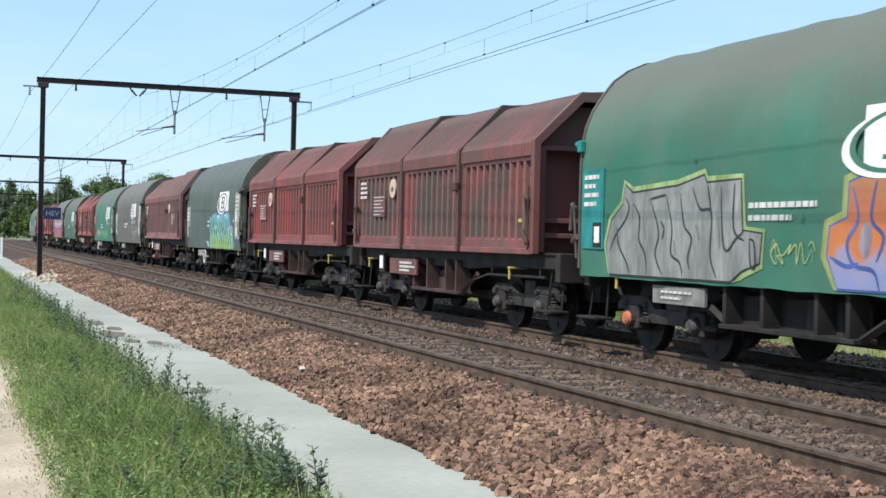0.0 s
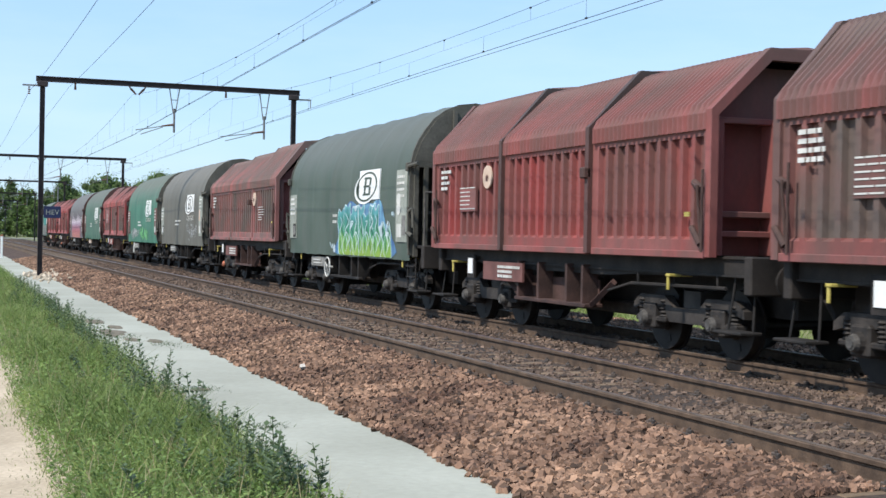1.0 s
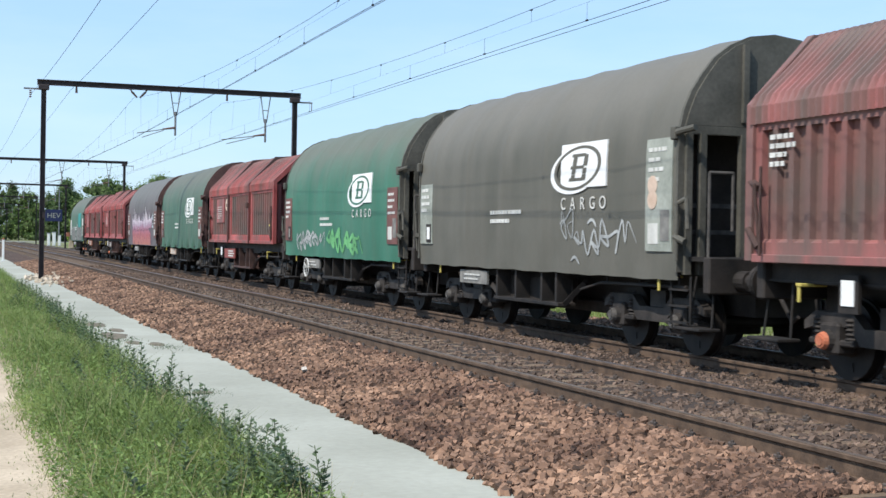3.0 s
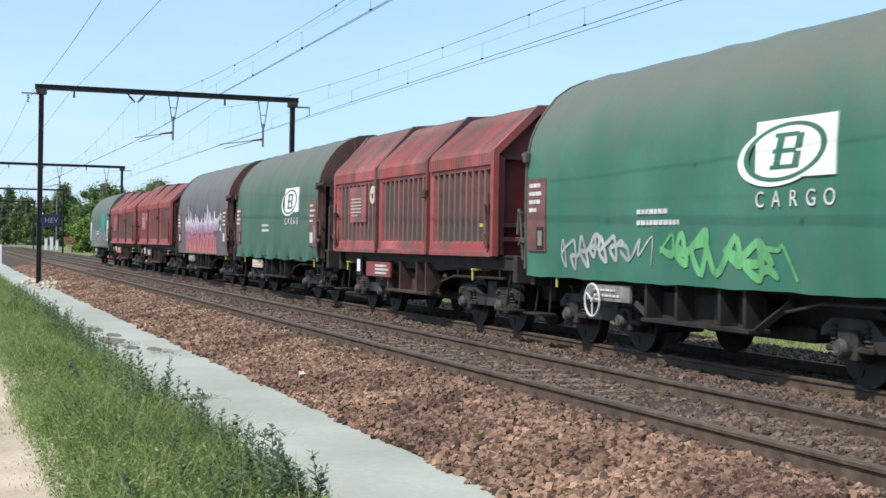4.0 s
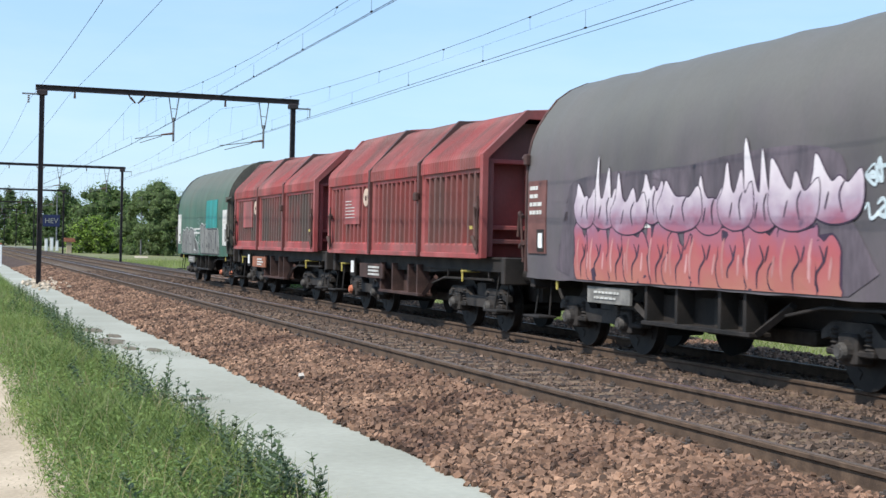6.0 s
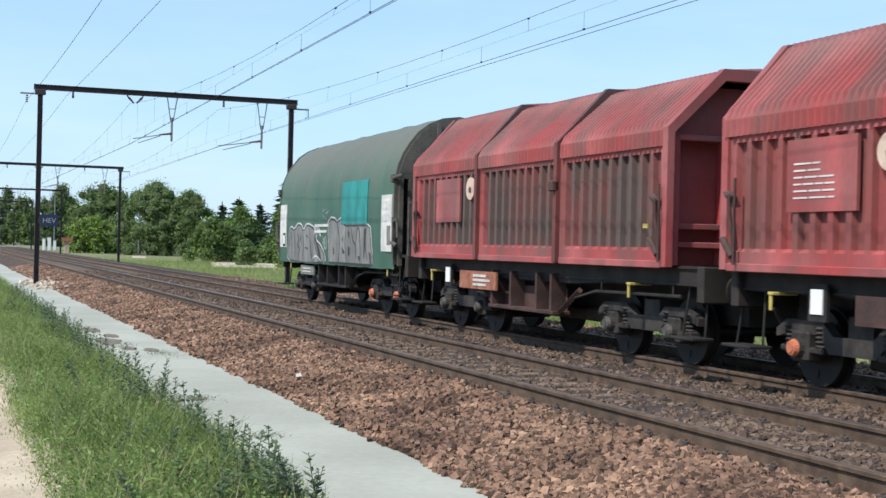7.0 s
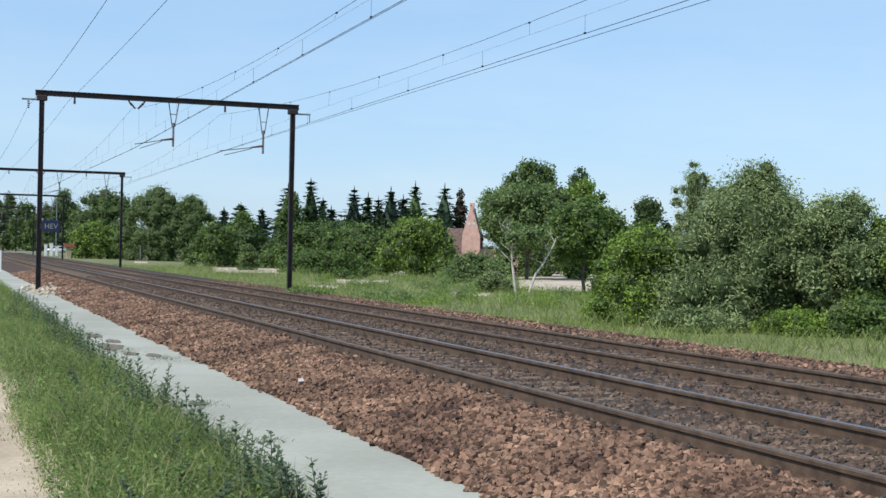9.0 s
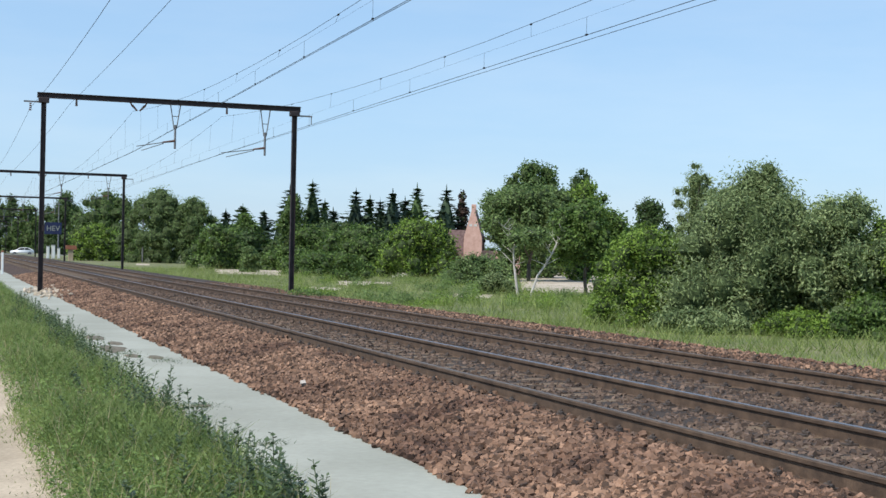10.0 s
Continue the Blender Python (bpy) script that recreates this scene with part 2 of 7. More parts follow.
def box(bm, x0, x1, y0, y1, z0, z1, bevel=0.0):
    r = bmesh.ops.create_cube(bm, size=1.0, matrix=Matrix.LocRotScale(
        ((x0 + x1) / 2, (y0 + y1) / 2, (z0 + z1) / 2), None, (abs(x1 - x0), abs(y1 - y0), abs(z1 - z0))))
    if bevel:
        edges = {e for v in r["verts"] for e in v.link_edges}
        bmesh.ops.bevel(bm, geom=list(edges), offset=bevel, segments=1, affect='EDGES')
    return bm


def rod(bm, a, b, r0, r1=None, sides=8):
    """A tapered rod from a to b."""
    a, b = Vector(a), Vector(b)
    d = b - a
    m = Matrix.Translation((a + b) / 2) @ d.to_track_quat("Z", "Y").to_matrix().to_4x4()
    bmesh.ops.create_cone(bm, cap_ends=True, segments=sides, radius1=r0, radius2=r0 if r1 is None else r1, depth=d.length, matrix=m)
    return bm


def prism(bm, outline, y0, y1):
    """A solid with an outline of (x, z) between y0 and y1."""
    a = [bm.verts.new((x, y0, z)) for x, z in outline]
    b = [bm.verts.new((x, y1, z)) for x, z in outline]
    n = len(outline)
    bm.faces.new(a)
    bm.faces.new(b[::-1])
    for i in range(n):
        bm.faces.new((a[i], b[i], b[(i + 1) % n], a[(i + 1) % n]))
    bmesh.ops.recalc_face_normals(bm, faces=bm.faces)
    return bm


def B():
    return bmesh.new()


def raw(name, verts, faces, material, smooth=False):
    me = bpy.data.meshes.new(name)
    me.from_pydata([tuple(v) for v in verts], [], faces)
    me.materials.append(material)
    if smooth:
        me.polygons.foreach_set("use_smooth", [True] * len(me.polygons))
    return me


def fast(name, verts, faces, material):
    """A mesh from arrays: verts (n, 3), faces (m, k) all of one size."""
    me = bpy.data.meshes.new(name)
    m, k = faces.shape
    me.vertices.add(len(verts))
    me.vertices.foreach_set("co", np.ascontiguousarray(verts, dtype=np.float32).ravel())
    me.loops.add(m * k)
    me.loops.foreach_set("vertex_index", np.ascontiguousarray(faces, dtype=np.int32).ravel())
    me.polygons.add(m)
    me.polygons.foreach_set("loop_start", np.arange(0, m * k, k, dtype=np.int32))
    me.polygons.foreach_set("loop_total", np.full(m, k, dtype=np.int32))
    me.materials.append(material)
    me.update(calc_edges=True)
    me.shade_flat()
    return me


# ---- the ground: one sheet across path, bank, strip, ballast and field ----
TRACK_1, TRACK_2, DROP = 6.4415, 10.505, -0.138
PROFILE = [  # x, z
    (-400, -1.2), (-60, -0.9), (-8, -0.5), (-3, -0.42), (0.5, -0.40), (0.9, -0.36), (1.6, -0.34), (2.1, -0.37), (2.35, -0.39), (3.72, -0.375),
    (4.85, -0.165), (5.3, -0.150), (7.6, -0.150), (8.2, -0.21), (8.9, -0.265), (9.4, -0.288), (11.9, -0.288), (13.0, -0.33), (14.2, -0.36),
    (15.2, -0.62), (18, -0.70), (40, -0.75), (120, -0.5), (300, 0.0), (2500, 6.0),
]


def ground_z(x):
    for (xa, za), (xb, zb) in zip(PROFILE, PROFILE[1:]):
        if xa <= x <= xb:
            return za + (zb - za) * (x - xa) / (xb - xa)
    return PROFILE[-1][1]


def build_ground():
    ys = [-300, -100, -40, -10] + [float(y) for y in range(-4, 60, 2)] + [60, 80, 100, 130, 170, 230, 320, 500, 900, 2500]
    spans = [("ground", "path", -400, 0.9, "sand"), ("ground", "bank", 0.9, 2.35, "earth"), ("pavement", "strip", 2.35, 3.72, "textile"),
             ("ground", "ballast", 3.72, 5.3, "ballast"), ("ground", "bed", 5.3, 14.2, "bed"), ("ground", "field", 14.2, 2500, "earth")]
    labels = {"path": ("dry sandy path beside the grass bank", "path"), "bank": ("earth of the grassy bank", "bank"),
              "strip": ("pale grey geotextile strip along the ballast", "strip"), "ballast": ("sloping shoulder of brown crushed stone ballast", "ballast"),
              "bed": ("dark ballast bed under both tracks", "ballast"), "field": ("rough grassy field beyond the railway", "field")}
    made = {}
    for kind, key, x0, x1, mat in spans:
        xs = sorted({x0, x1, *[x for x, _ in PROFILE if x0 < x < x1]})
        verts, faces = [], []
        for y in ys:
            for x in xs:
                wob = 0.0
                if key != "strip" and abs(x) < 300:
                    wob = 0.02 * noise.noise((x * 1.3, y * 0.7, 0)) if x not in (x0, x1) else 0.0
                verts.append((x, y, ground_z(x) + wob))
        w = len(xs)
        for j in range(len(ys) - 1):
            for i in range(w - 1):
                a = j * w + i
                faces.append((a, a + 1, a + 1 + w, a + w))
        ob = new({"ground": "ground", "pavement": "pavement"}[kind], raw(key, verts, faces, M[mat], True))
        tagged(ob, labels[key][0], labels[key][1], kind="structure")
        made[key] = ob
    return made


GROUND = build_ground()


# ---- rails and sleepers ----
RAIL = [(-0.075, -0.172), (0.075, -0.172), (0.075, -0.160), (0.012, -0.140), (0.010, -0.050), (0.034, -0.036), (0.036, -0.008), (0.026, 0.0),
        (-0.026, 0.0), (-0.036, -0.008), (-0.034, -0.036), (-0.010, -0.050), (-0.012, -0.140), (-0.075, -0.160)]


def build_track(x, z, shiny_near, shiny_far, group):
    track = thing("railway_track", pose(x, 0, z), "straight railway track with rusty rails on sleepers", "track", "pair of tracks", "structure")
    for side, head in ((-1, shiny_near), (1, shiny_far)):
        bm = prism(B(), [(px + side * 0.7535, pz) for px, pz in RAIL], -150, 900)
        rail = part("rail", bm, M["railside"], track, "rusty steel rail")
        strip = box(B(), side * 0.7535 - 0.027, side * 0.7535 + 0.027, -150, 900, 0.0, 0.003)
        part("running_surface", strip, M[head], rail, "rolled bright top of the rail")
    return track


NEAR_TRACK = build_track(TRACK_1, 0.0, "railworn", "railhead", "near")
FAR_TRACK = build_track(TRACK_2, DROP, "railworn", "railworn", "far")


def h_outline(a, b, flange, web):
    """The outline of a rolled H section: half depth a, half width b, flange thickness and half web."""
    c = a - flange
    return [(-a, -b), (-c, -b), (-c, -web), (c, -web), (c, -b), (a, -b), (a, b), (c, b), (c, web), (-c, web), (-c, b), (-a, b)]


def build_portal(y, xl=3.467, xr=13.479, top=7.287, near=False):
    p = thing("catenary_portal", pose(0, y, 0), "dark steel portal carrying the overhead wires", "portal", "catenary portals")
    for x, base in ((xl, -0.5), (xr, -0.55)):
        bm = prism(B(), h_outline(0.095, 0.085, 0.020, 0.007), base, top - 0.02)
        for v in bm.verts:
            v.co = Vector((x + v.co.x, v.co.z, v.co.y))
        bmesh.ops.recalc_face_normals(bm, faces=bm.faces)
        post = part("post", bm, M["mast"], p, "dark steel column")
        part("footing", box(B(), x - 0.3, x + 0.3, -0.3, 0.3, base - 0.2, base + 0.12, 0.03), M["offwhite"], post, "concrete footing")
    bm = prism(B(), h_outline(0.102, 0.11, 0.024, 0.008), xl - 0.25, xr + 0.25)
    for v in bm.verts:
        v.co = Vector((v.co.y, v.co.z, top + v.co.x))
    bmesh.ops.recalc_face_normals(bm, faces=bm.faces)
    part("beam", bm, M["mast"], p, "dark steel cross beam")
    for x in (xl, xr):
        part("bracket_plate", box(B(), x - 0.20, x + 0.20, -0.13, 0.13, top - 0.30, top - 0.102, 0.02), M["mast"], p)
    for side, x in ((-1, xl), (1, xr)):
        bm = box(B(), min(x, x + side * 0.75), max(x, x + side * 0.75), -0.03, 0.03, top - 0.30, top - 0.24)
        if side > 0:
            rod(bm, (x + 0.72, 0, top - 0.24), (x + 0.72, 0, top - 0.6), 0.02)
        arm = part("side_arm", bm, M["grey_steel"], p, "short steel side arm")
        if side < 0:
            bm = B()
            for k in range(4):
                rod(bm, (x - 0.5, 0, top - 0.33 - 0.08 * k), (x - 0.5, 0, top - 0.38 - 0.08 * k), 0.05, 0.035)
            part("insulator", bm, M["porcelain"], arm, "ribbed insulator string")
    for x, arm_to, zc in ((8.57, 7.05, 5.48), (12.25, 10.45, 5.36)):
        bm = B()
        for dx in (-0.20, 0.20):
            rod(bm, (x + dx, 0, top - 0.1), (x + dx * 0.25, 0, zc + 0.75), 0.022)
        rod(bm, (x - 0.13, 0, zc + 1.25), (x + 0.13, 0, zc + 1.25), 0.016)
        rod(bm, (x, 0, zc + 0.9), (x, 0, zc - 0.06), 0.045)
        drop = part("drop_bracket", bm, M["grey_steel"], p, "grey v-shaped drop bracket")
        bm = B()
        rod(bm, (x, 0, zc + 0.26), (x - 0.5, 0, zc + 0.18), 0.05, 0.03)
        part("insulator", bm, M["porcelain"], drop, "ribbed insulator")
        bm = B()
        rod(bm, (x - 0.45, 0, zc + 0.18), (arm_to, 0, zc - 0.02), 0.018)
        rod(bm, (x - 0.45, 0, zc + 0.14), (arm_to + 0.2, 0, zc - 0.18), 0.016)
        part("steady_arm", bm, M["grey_steel"], drop, "thin registration arm")
    for x in (7.1,):
        bm = B()
        for dx in (-0.32, 0.32):
            rod(bm, (x + dx, 0, top - 0.1), (x + dx * 0.8, 0, top - 0.22), 0.03)
            rod(bm, (x + dx * 0.8, 0, top - 0.2), (x + dx * 0.15, 0, top - 0.42), 0.05, 0.03)
        part("insulator", bm, M["porcelain"], p, "v-shaped pair of insulators")
    for x in (4.7, 10.65):
        bm = B()
        rod(bm, (x, 0, top - 0.1), (x, 0, top - 0.36), 0.035, 0.05)
        part("hanger", bm, M["porcelain"], p, "short insulated hanger")
    return p


SPAN = 57.5
PORTALS = [55.0 + SPAN * k for k in range(-1, 7)]
for k, y in enumerate(PORTALS):
    build_portal(y)


def build_wires():
    def line(bm, pts, r):
        for a, b in zip(pts, pts[1:]):
            rod(bm, a, b, r, sides=5)

    def sagging(x, z, sag, y0, y1, n=12, x1=None):
        return [(x + ((x1 if x1 is not None else x) - x) * t, y0 + (y1 - y0) * t, z - sag * 4 * t * (1 - t)) for t in [i / n for i in range(n + 1)]]

    spans = [(PORTALS[0] - SPAN, PORTALS[0])] + list(zip(PORTALS, PORTALS[1:]))
    # track, contact height, messenger height and sag, stagger at the portal and between, shift of the messenger, spread of the twin wires
    for x, zc, zm, sag, st_a, st_b, mess_x, twin in ((TRACK_1, 5.24, 6.85, 1.15, 0.48, -0.16, 0.46, 0.05), (TRACK_2, 5.27, 6.82, 1.0, -0.12, 0.02, -0.05, 0.42)):
        top = thing("overhead_line", pose(x, 0, 0), "contact wires hung from a messenger wire above a track", "overhead wire", "overhead wires", "structure")
        a, b, c, aux = B(), B(), B(), B()
        for k, (y0, y1) in enumerate(spans):
            x0, x1 = (st_a, st_b) if k % 2 == 0 else (st_b, st_a)
            t0, t1 = (0.03, twin) if k % 2 == 0 else (twin, 0.03)
            line(a, [(x0, y0, zc), (x1, y1, zc)], 0.0058)
            line(a, [(x0 + t0, y0, zc), (x1 + t1, y1, zc)], 0.0052)
            m0, m1 = (mess_x, -0.05) if k % 2 == 0 else (-0.05, mess_x)
            line(b, sagging(m0, zm, sag, y0, y1, x1=m1), 0.0046)
            line(aux, [(x0, y0, zc + 0.32), (x1, y1, zc + 0.32)], 0.0018)
            for i in range(1, 13):
                t = (i - 0.5) / 12
                zz = zm - sag * 4 * t * (1 - t)
                yy = y0 + (y1 - y0) * t
                xx = x0 + (x1 - x0) * t
                mx = m0 + (m1 - m0) * t
                rod(c, (mx, yy, zz), (xx, yy, zc + 0.32), 0.0026, sides=4)
                box(c, mx - 0.014, mx + 0.014, yy - 0.03, yy + 0.03, zz - 0.016, zz + 0.012)
                ym = yy + (y1 - y0) / 24
                xm = xx + (x1 - x0) / 24
                rod(c, (xm, ym, zc + 0.32), (xm, ym, zc), 0.003, sides=4)
                box(c, xm - 0.012, xm + 0.012, ym - 0.035, ym + 0.035, zc - 0.008, zc + 0.022)
        part("contact_wire", a, M["wire"], top)
        part("messenger_wire", b, M["wire"], top)
        part("auxiliary_wire", aux, M["wire"], top)
        part("dropper", c, M["wire"], top)
    for x, z, sag in ((2.95, 6.75, 0.47), (4.45, 7.0, 0.25)):
        bm = B()
        for y0, y1 in spans:
            line(bm, sagging(0, 0, sag, y0, y1), 0.0062)
        wire = part("feeder_wire", bm, M["wire"], None)
        wire.location = (x, 0, z)
        tagged(wire, "single thin overhead wire strung beside the portals", "overhead wire", "overhead wires", "structure")


build_wires()


def text_mesh(body, size):
    cu = bpy.data.curves.new("lettering", 'FONT')
    cu.body, cu.size, cu.align_x, cu.align_y, cu.extrude = body, size, 'CENTER', 'CENTER', 0.003
    ob = bpy.data.objects.new("lettering", cu)
    scene.collection.objects.link(ob)
    me = bpy.data.meshes.new_from_object(ob.evaluated_get(bpy.context.evaluated_depsgraph_get()))
    bpy.data.objects.remove(ob)
    return me


def build_sign():
    s = thing("station_sign", pose(3.90, 54.84, 2.10), "blue station code sign with white letters on the portal post", "sign")
    part("plate", box(B(), -0.32, 0.32, -0.015, 0.015, -0.23, 0.23, 0.008), M["signblue"], s, "dark blue plate")
    t = part("lettering", text_mesh("HEV", 0.28), M["palegrey"], s, "white letters HEV")
    t.matrix_basis = pose(0, -0.02, -0.01, 90, 0, 0)
    part("bracket", box(B(), -0.42, -0.2, 0.016, 0.05, -0.12, 0.12), M["mast"], s, "steel bracket")


build_sign()


# ---- the train: wagons built in their own space, -x towards the path, origin on the rail ----
def side_x(z):
    """Half width of a tarpaulin hood at height z."""
    for (xa, za), (xb, zb) in zip(HOOD, HOOD[1:]):
        if za <= z <= zb:
            return xa + (xb - xa) * (z - za) / (zb - za)
    return HOOD[0][0]


HOOD = [(1.43, 1.04), (1.45, 1.6), (1.455, 2.2), (1.45, 2.75), (1.43, 3.05), (1.375, 3.3), (1.27, 3.55), (1.12, 3.78), (0.93, 4.02), (0.68, 4.20), (0.38, 4.33), (0.0, 4.38)]
CACHE = {}


def cached(key, make):
    if key not in CACHE:
        CACHE[key] = mesh_of(make(), key)
    return CACHE[key]


def tarp_phase(seed):
    rnd = random.Random(seed)
    return [rnd.uniform(0, 6.28) for _ in range(6)]


PHASES = {k: tarp_phase(k) for k in range(1, 14)}
SEED_OF = {}


def tarp_out(seed, y, z):
    """How far the cloth stands out from the plain hood profile."""
    ph = PHASES[seed]
    out = 0.006 * math.sin(y * 2.1 + ph[0] + z) * math.sin(z * 2.4 + ph[1]) + 0.003 * math.sin(y * 5.3 + ph[2])
    loose = 0.042 if seed == 9 else 0.008
    out += loose * (math.sin(y * 4.2 + ph[3] + 5 * z) + 0.5 * math.sin(y * 9.1 + ph[4])) * max(0.0, 1.42 - z) / 0.38
    # the bows under the cloth press through
    out += 0.010 * math.exp(-(((y - 0.3) % 1.73 - 0.865) / 0.10) ** 2) * min(1.0, max(0.0, (z - 1.3) / 0.6))
    return out


def tarp_mesh(seed):
    ys = np.linspace(-4.88, 5.5, 120)
    half = []
    for (xa, za), (xb, zb) in zip(HOOD, HOOD[1:]):
        n = max(1, round((zb - za) / 0.14))
        half += [(xa + (xb - xa) * q / n, za + (zb - za) * q / n) for q in range(n)]
    half.append(HOOD[-1])
    prof = [(-x, z) for x, z in half] + [(x, z) for x, z in half[-2::-1]]
    ph = PHASES[seed]
    verts, faces = [], []
    for y in ys:
        for j, (x, z) in enumerate(prof):
            up = 0.0
            if z > 3.3:
                up = (0.007 * math.cos((y - 0.3 - 0.865) * 2 * math.pi / 1.73) + 0.006 * math.sin(y * 5.1 + ph[5])) * min(1.0, (z - 3.3) / 0.5)
            hem = (0.016 if seed == 9 else 0.006) * (math.sin(y * 3.3 + ph[1]) + 0.7 * math.sin(y * 7.7 + ph[2])) if j in (0, len(prof) - 1) else 0.0
            verts.append((x + tarp_out(seed, y, z) * (1 if x > 0 else -1 if x < 0 else 0), y, z + up + hem))
    w = len(prof)
    for i in range(len(ys) - 1):
        for j in range(w - 1):
            a = i * w + j
            faces.append((a, a + 1, a + 1 + w, a + w))
    me = bpy.data.meshes.new("tarpaulin")
    me.from_pydata(verts, [], faces)
    for f in me.polygons:
        f.use_smooth = True
    return me


def arch(inset=0.0, bottom=1.15, drop=0.0):
    pts = [(-(x - inset), z - drop) for x, z in HOOD if z > bottom] + [(x - inset, z - drop) for x, z in HOOD[-2::-1] if z > bottom]
    pts = [(p[0], p[1]) for p in pts]
    return [(-(1.45 - inset), bottom)] + pts + [(1.45 - inset, bottom)]


def rim_mesh(y0, y1):
    """An arched band that closes the end of a hood."""
    bm = B()
    a, b = arch(-0.02), arch(0.10, 1.15, 0.06)
    for q in range(len(a) - 1):
        rows = []
        for y in (y0, y1):
            rows.append([bm.verts.new((*(a[q][0], y), a[q][1])), bm.verts.new((a[q + 1][0], y, a[q + 1][1])),
                         bm.verts.new((b[q + 1][0], y, b[q + 1][1])), bm.verts.new((b[q][0], y, b[q][1]))])
        r, s = rows
        bm.faces.new(r)
        bm.faces.new(s[::-1])
        bm.faces.new((r[0], s[0], s[1], r[1]))
        bm.faces.new((r[2], s[2], s[3], r[3]))
    bmesh.ops.remove_doubles(bm, verts=bm.verts, dist=0.0005)
    bmesh.ops.recalc_face_normals(bm, faces=bm.faces)
    return bm


# side profile of a telescopic steel hood: foot, wall top, eave, shoulder, ridge
RED_EAVE, RED_WALL = 3.17, 1.45


def ribbed_side(y0, y1, far):
    """The wall of one steel hood: upright channels pressed into it, ending below the eave."""
    bm = B()
    n = max(6, round((y1 - y0 - 0.5) / 0.30))
    edges = [y0]
    pitch = (y1 - y0 - 0.30) / n
    for i in range(n):
        a = y0 + 0.15 + pitch * i
        edges += [a + pitch * 0.15, a + pitch * 0.21, a + pitch * 0.79, a + pitch * 0.85]
    edges.append(y1)
    zs = [1.36, 1.56, 1.60, 2.875, 2.885, RED_EAVE - 0.02]
    grid = []
    for k, y in enumerate(edges):
        col = []
        for q, z in enumerate(zs):
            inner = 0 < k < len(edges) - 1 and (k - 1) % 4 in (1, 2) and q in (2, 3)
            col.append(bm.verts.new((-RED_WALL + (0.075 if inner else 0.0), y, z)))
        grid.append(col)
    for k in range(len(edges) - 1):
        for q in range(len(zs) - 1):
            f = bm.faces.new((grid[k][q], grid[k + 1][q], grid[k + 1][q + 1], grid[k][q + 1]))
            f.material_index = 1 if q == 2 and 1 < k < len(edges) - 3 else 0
    if far:
        for v in bm.verts:
            v.co.x = -v.co.x
    bmesh.ops.recalc_face_normals(bm, faces=bm.faces)
    return bm


def ribbed_roof(y0, y1, lift=0.0):
    """The corrugated roof of a steel hood, folded down over the eaves."""
    prof = [(-1.475, 2.96), (-1.475, 3.17), (-1.41, 3.26), (-0.66, 3.99), (-0.55, 4.04), (0.0, 4.09), (0.55, 4.04), (0.66, 3.99), (1.41, 3.26), (1.475, 3.17), (1.475, 2.96)]
    ys = np.arange(y0 + 0.02, y1 - 0.02, 0.0325)
    verts, faces, groove = [], [], []
    for k, y in enumerate(ys):
        up = 0.060 if (k // 2) % 2 else 0.0
        for x, z in prof:
            s = -1 if x < 0 else 1
            verts.append((x + s * up * 0.8 if z < 3.98 else x, y, z + (up * 0.7 if z > 3.2 else 0) + lift * max(0.0, z - 3.17) / 0.9))
    w = len(prof)
    for i in range(len(ys) - 1):
        for j in range(w - 1):
            a = i * w + j
            faces.append((a, a + 1, a + 1 + w, a + w))
            # groove floors and one flank take the slot that paints them shaded
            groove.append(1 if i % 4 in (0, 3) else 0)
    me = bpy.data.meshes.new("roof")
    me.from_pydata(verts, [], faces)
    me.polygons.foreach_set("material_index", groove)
    return me


def frame_arch(y, wide=0.07, grow=0.05, lift=0.0):
    """The stiff arch round the end of a steel hood."""
    out = [(-1.475 - grow, 1.34), (-1.475 - grow, 3.2 + grow * 0.3), (-0.66, 4.04 + grow + lift), (0.66, 4.04 + grow + lift), (1.475 + grow, 3.2 + grow * 0.3), (1.475 + grow, 1.34)]
    inn = [(-1.40, 1.34), (-1.40, 3.14), (-0.63, 3.90 + lift * 0.8), (0.63, 3.90 + lift * 0.8), (1.40, 3.14), (1.40, 1.34)]
    bm = B()
    for q in range(5):
        rows = []
        for yy in (y - wide, y + wide):
            rows.append([bm.verts.new((*(p[0], yy), p[1])) for p in (out[q], out[q + 1], inn[q + 1], inn[q])])
        r, s = rows
        bm.faces.new(r)
        bm.faces.new(s[::-1])
        for k in range(4):
            bm.faces.new((r[k], s[k], s[(k + 1) % 4], r[(k + 1) % 4]))
    bmesh.ops.remove_doubles(bm, verts=bm.verts, dist=0.0005)
    bmesh.ops.recalc_face_normals(bm, faces=bm.faces)
    return bm


def wheelset_bm():
    bm = B()
    for s in (-1, 1):
        rod(bm, (s * 0.70, 0, 0), (s * 0.83, 0, 0), 0.46, sides=28)
        rod(bm, (s * 0.68, 0, 0), (s * 0.71, 0, 0), 0.49, sides=28)
        rod(bm, (s * 0.83, 0, 0), (s * 0.855, 0, 0), 0.20, 0.16, sides=14)
        for k in range(4):
            a = k * math.pi / 2
            box(bm, s * 0.825, s * 0.84, math.cos(a) * 0.31 - 0.05, math.cos(a) * 0.31 + 0.05, math.sin(a) * 0.31 - 0.05, math.sin(a) * 0.31 + 0.05)
    rod(bm, (-0.98, 0, 0), (0.98, 0, 0), 0.075, sides=12)
    return bm


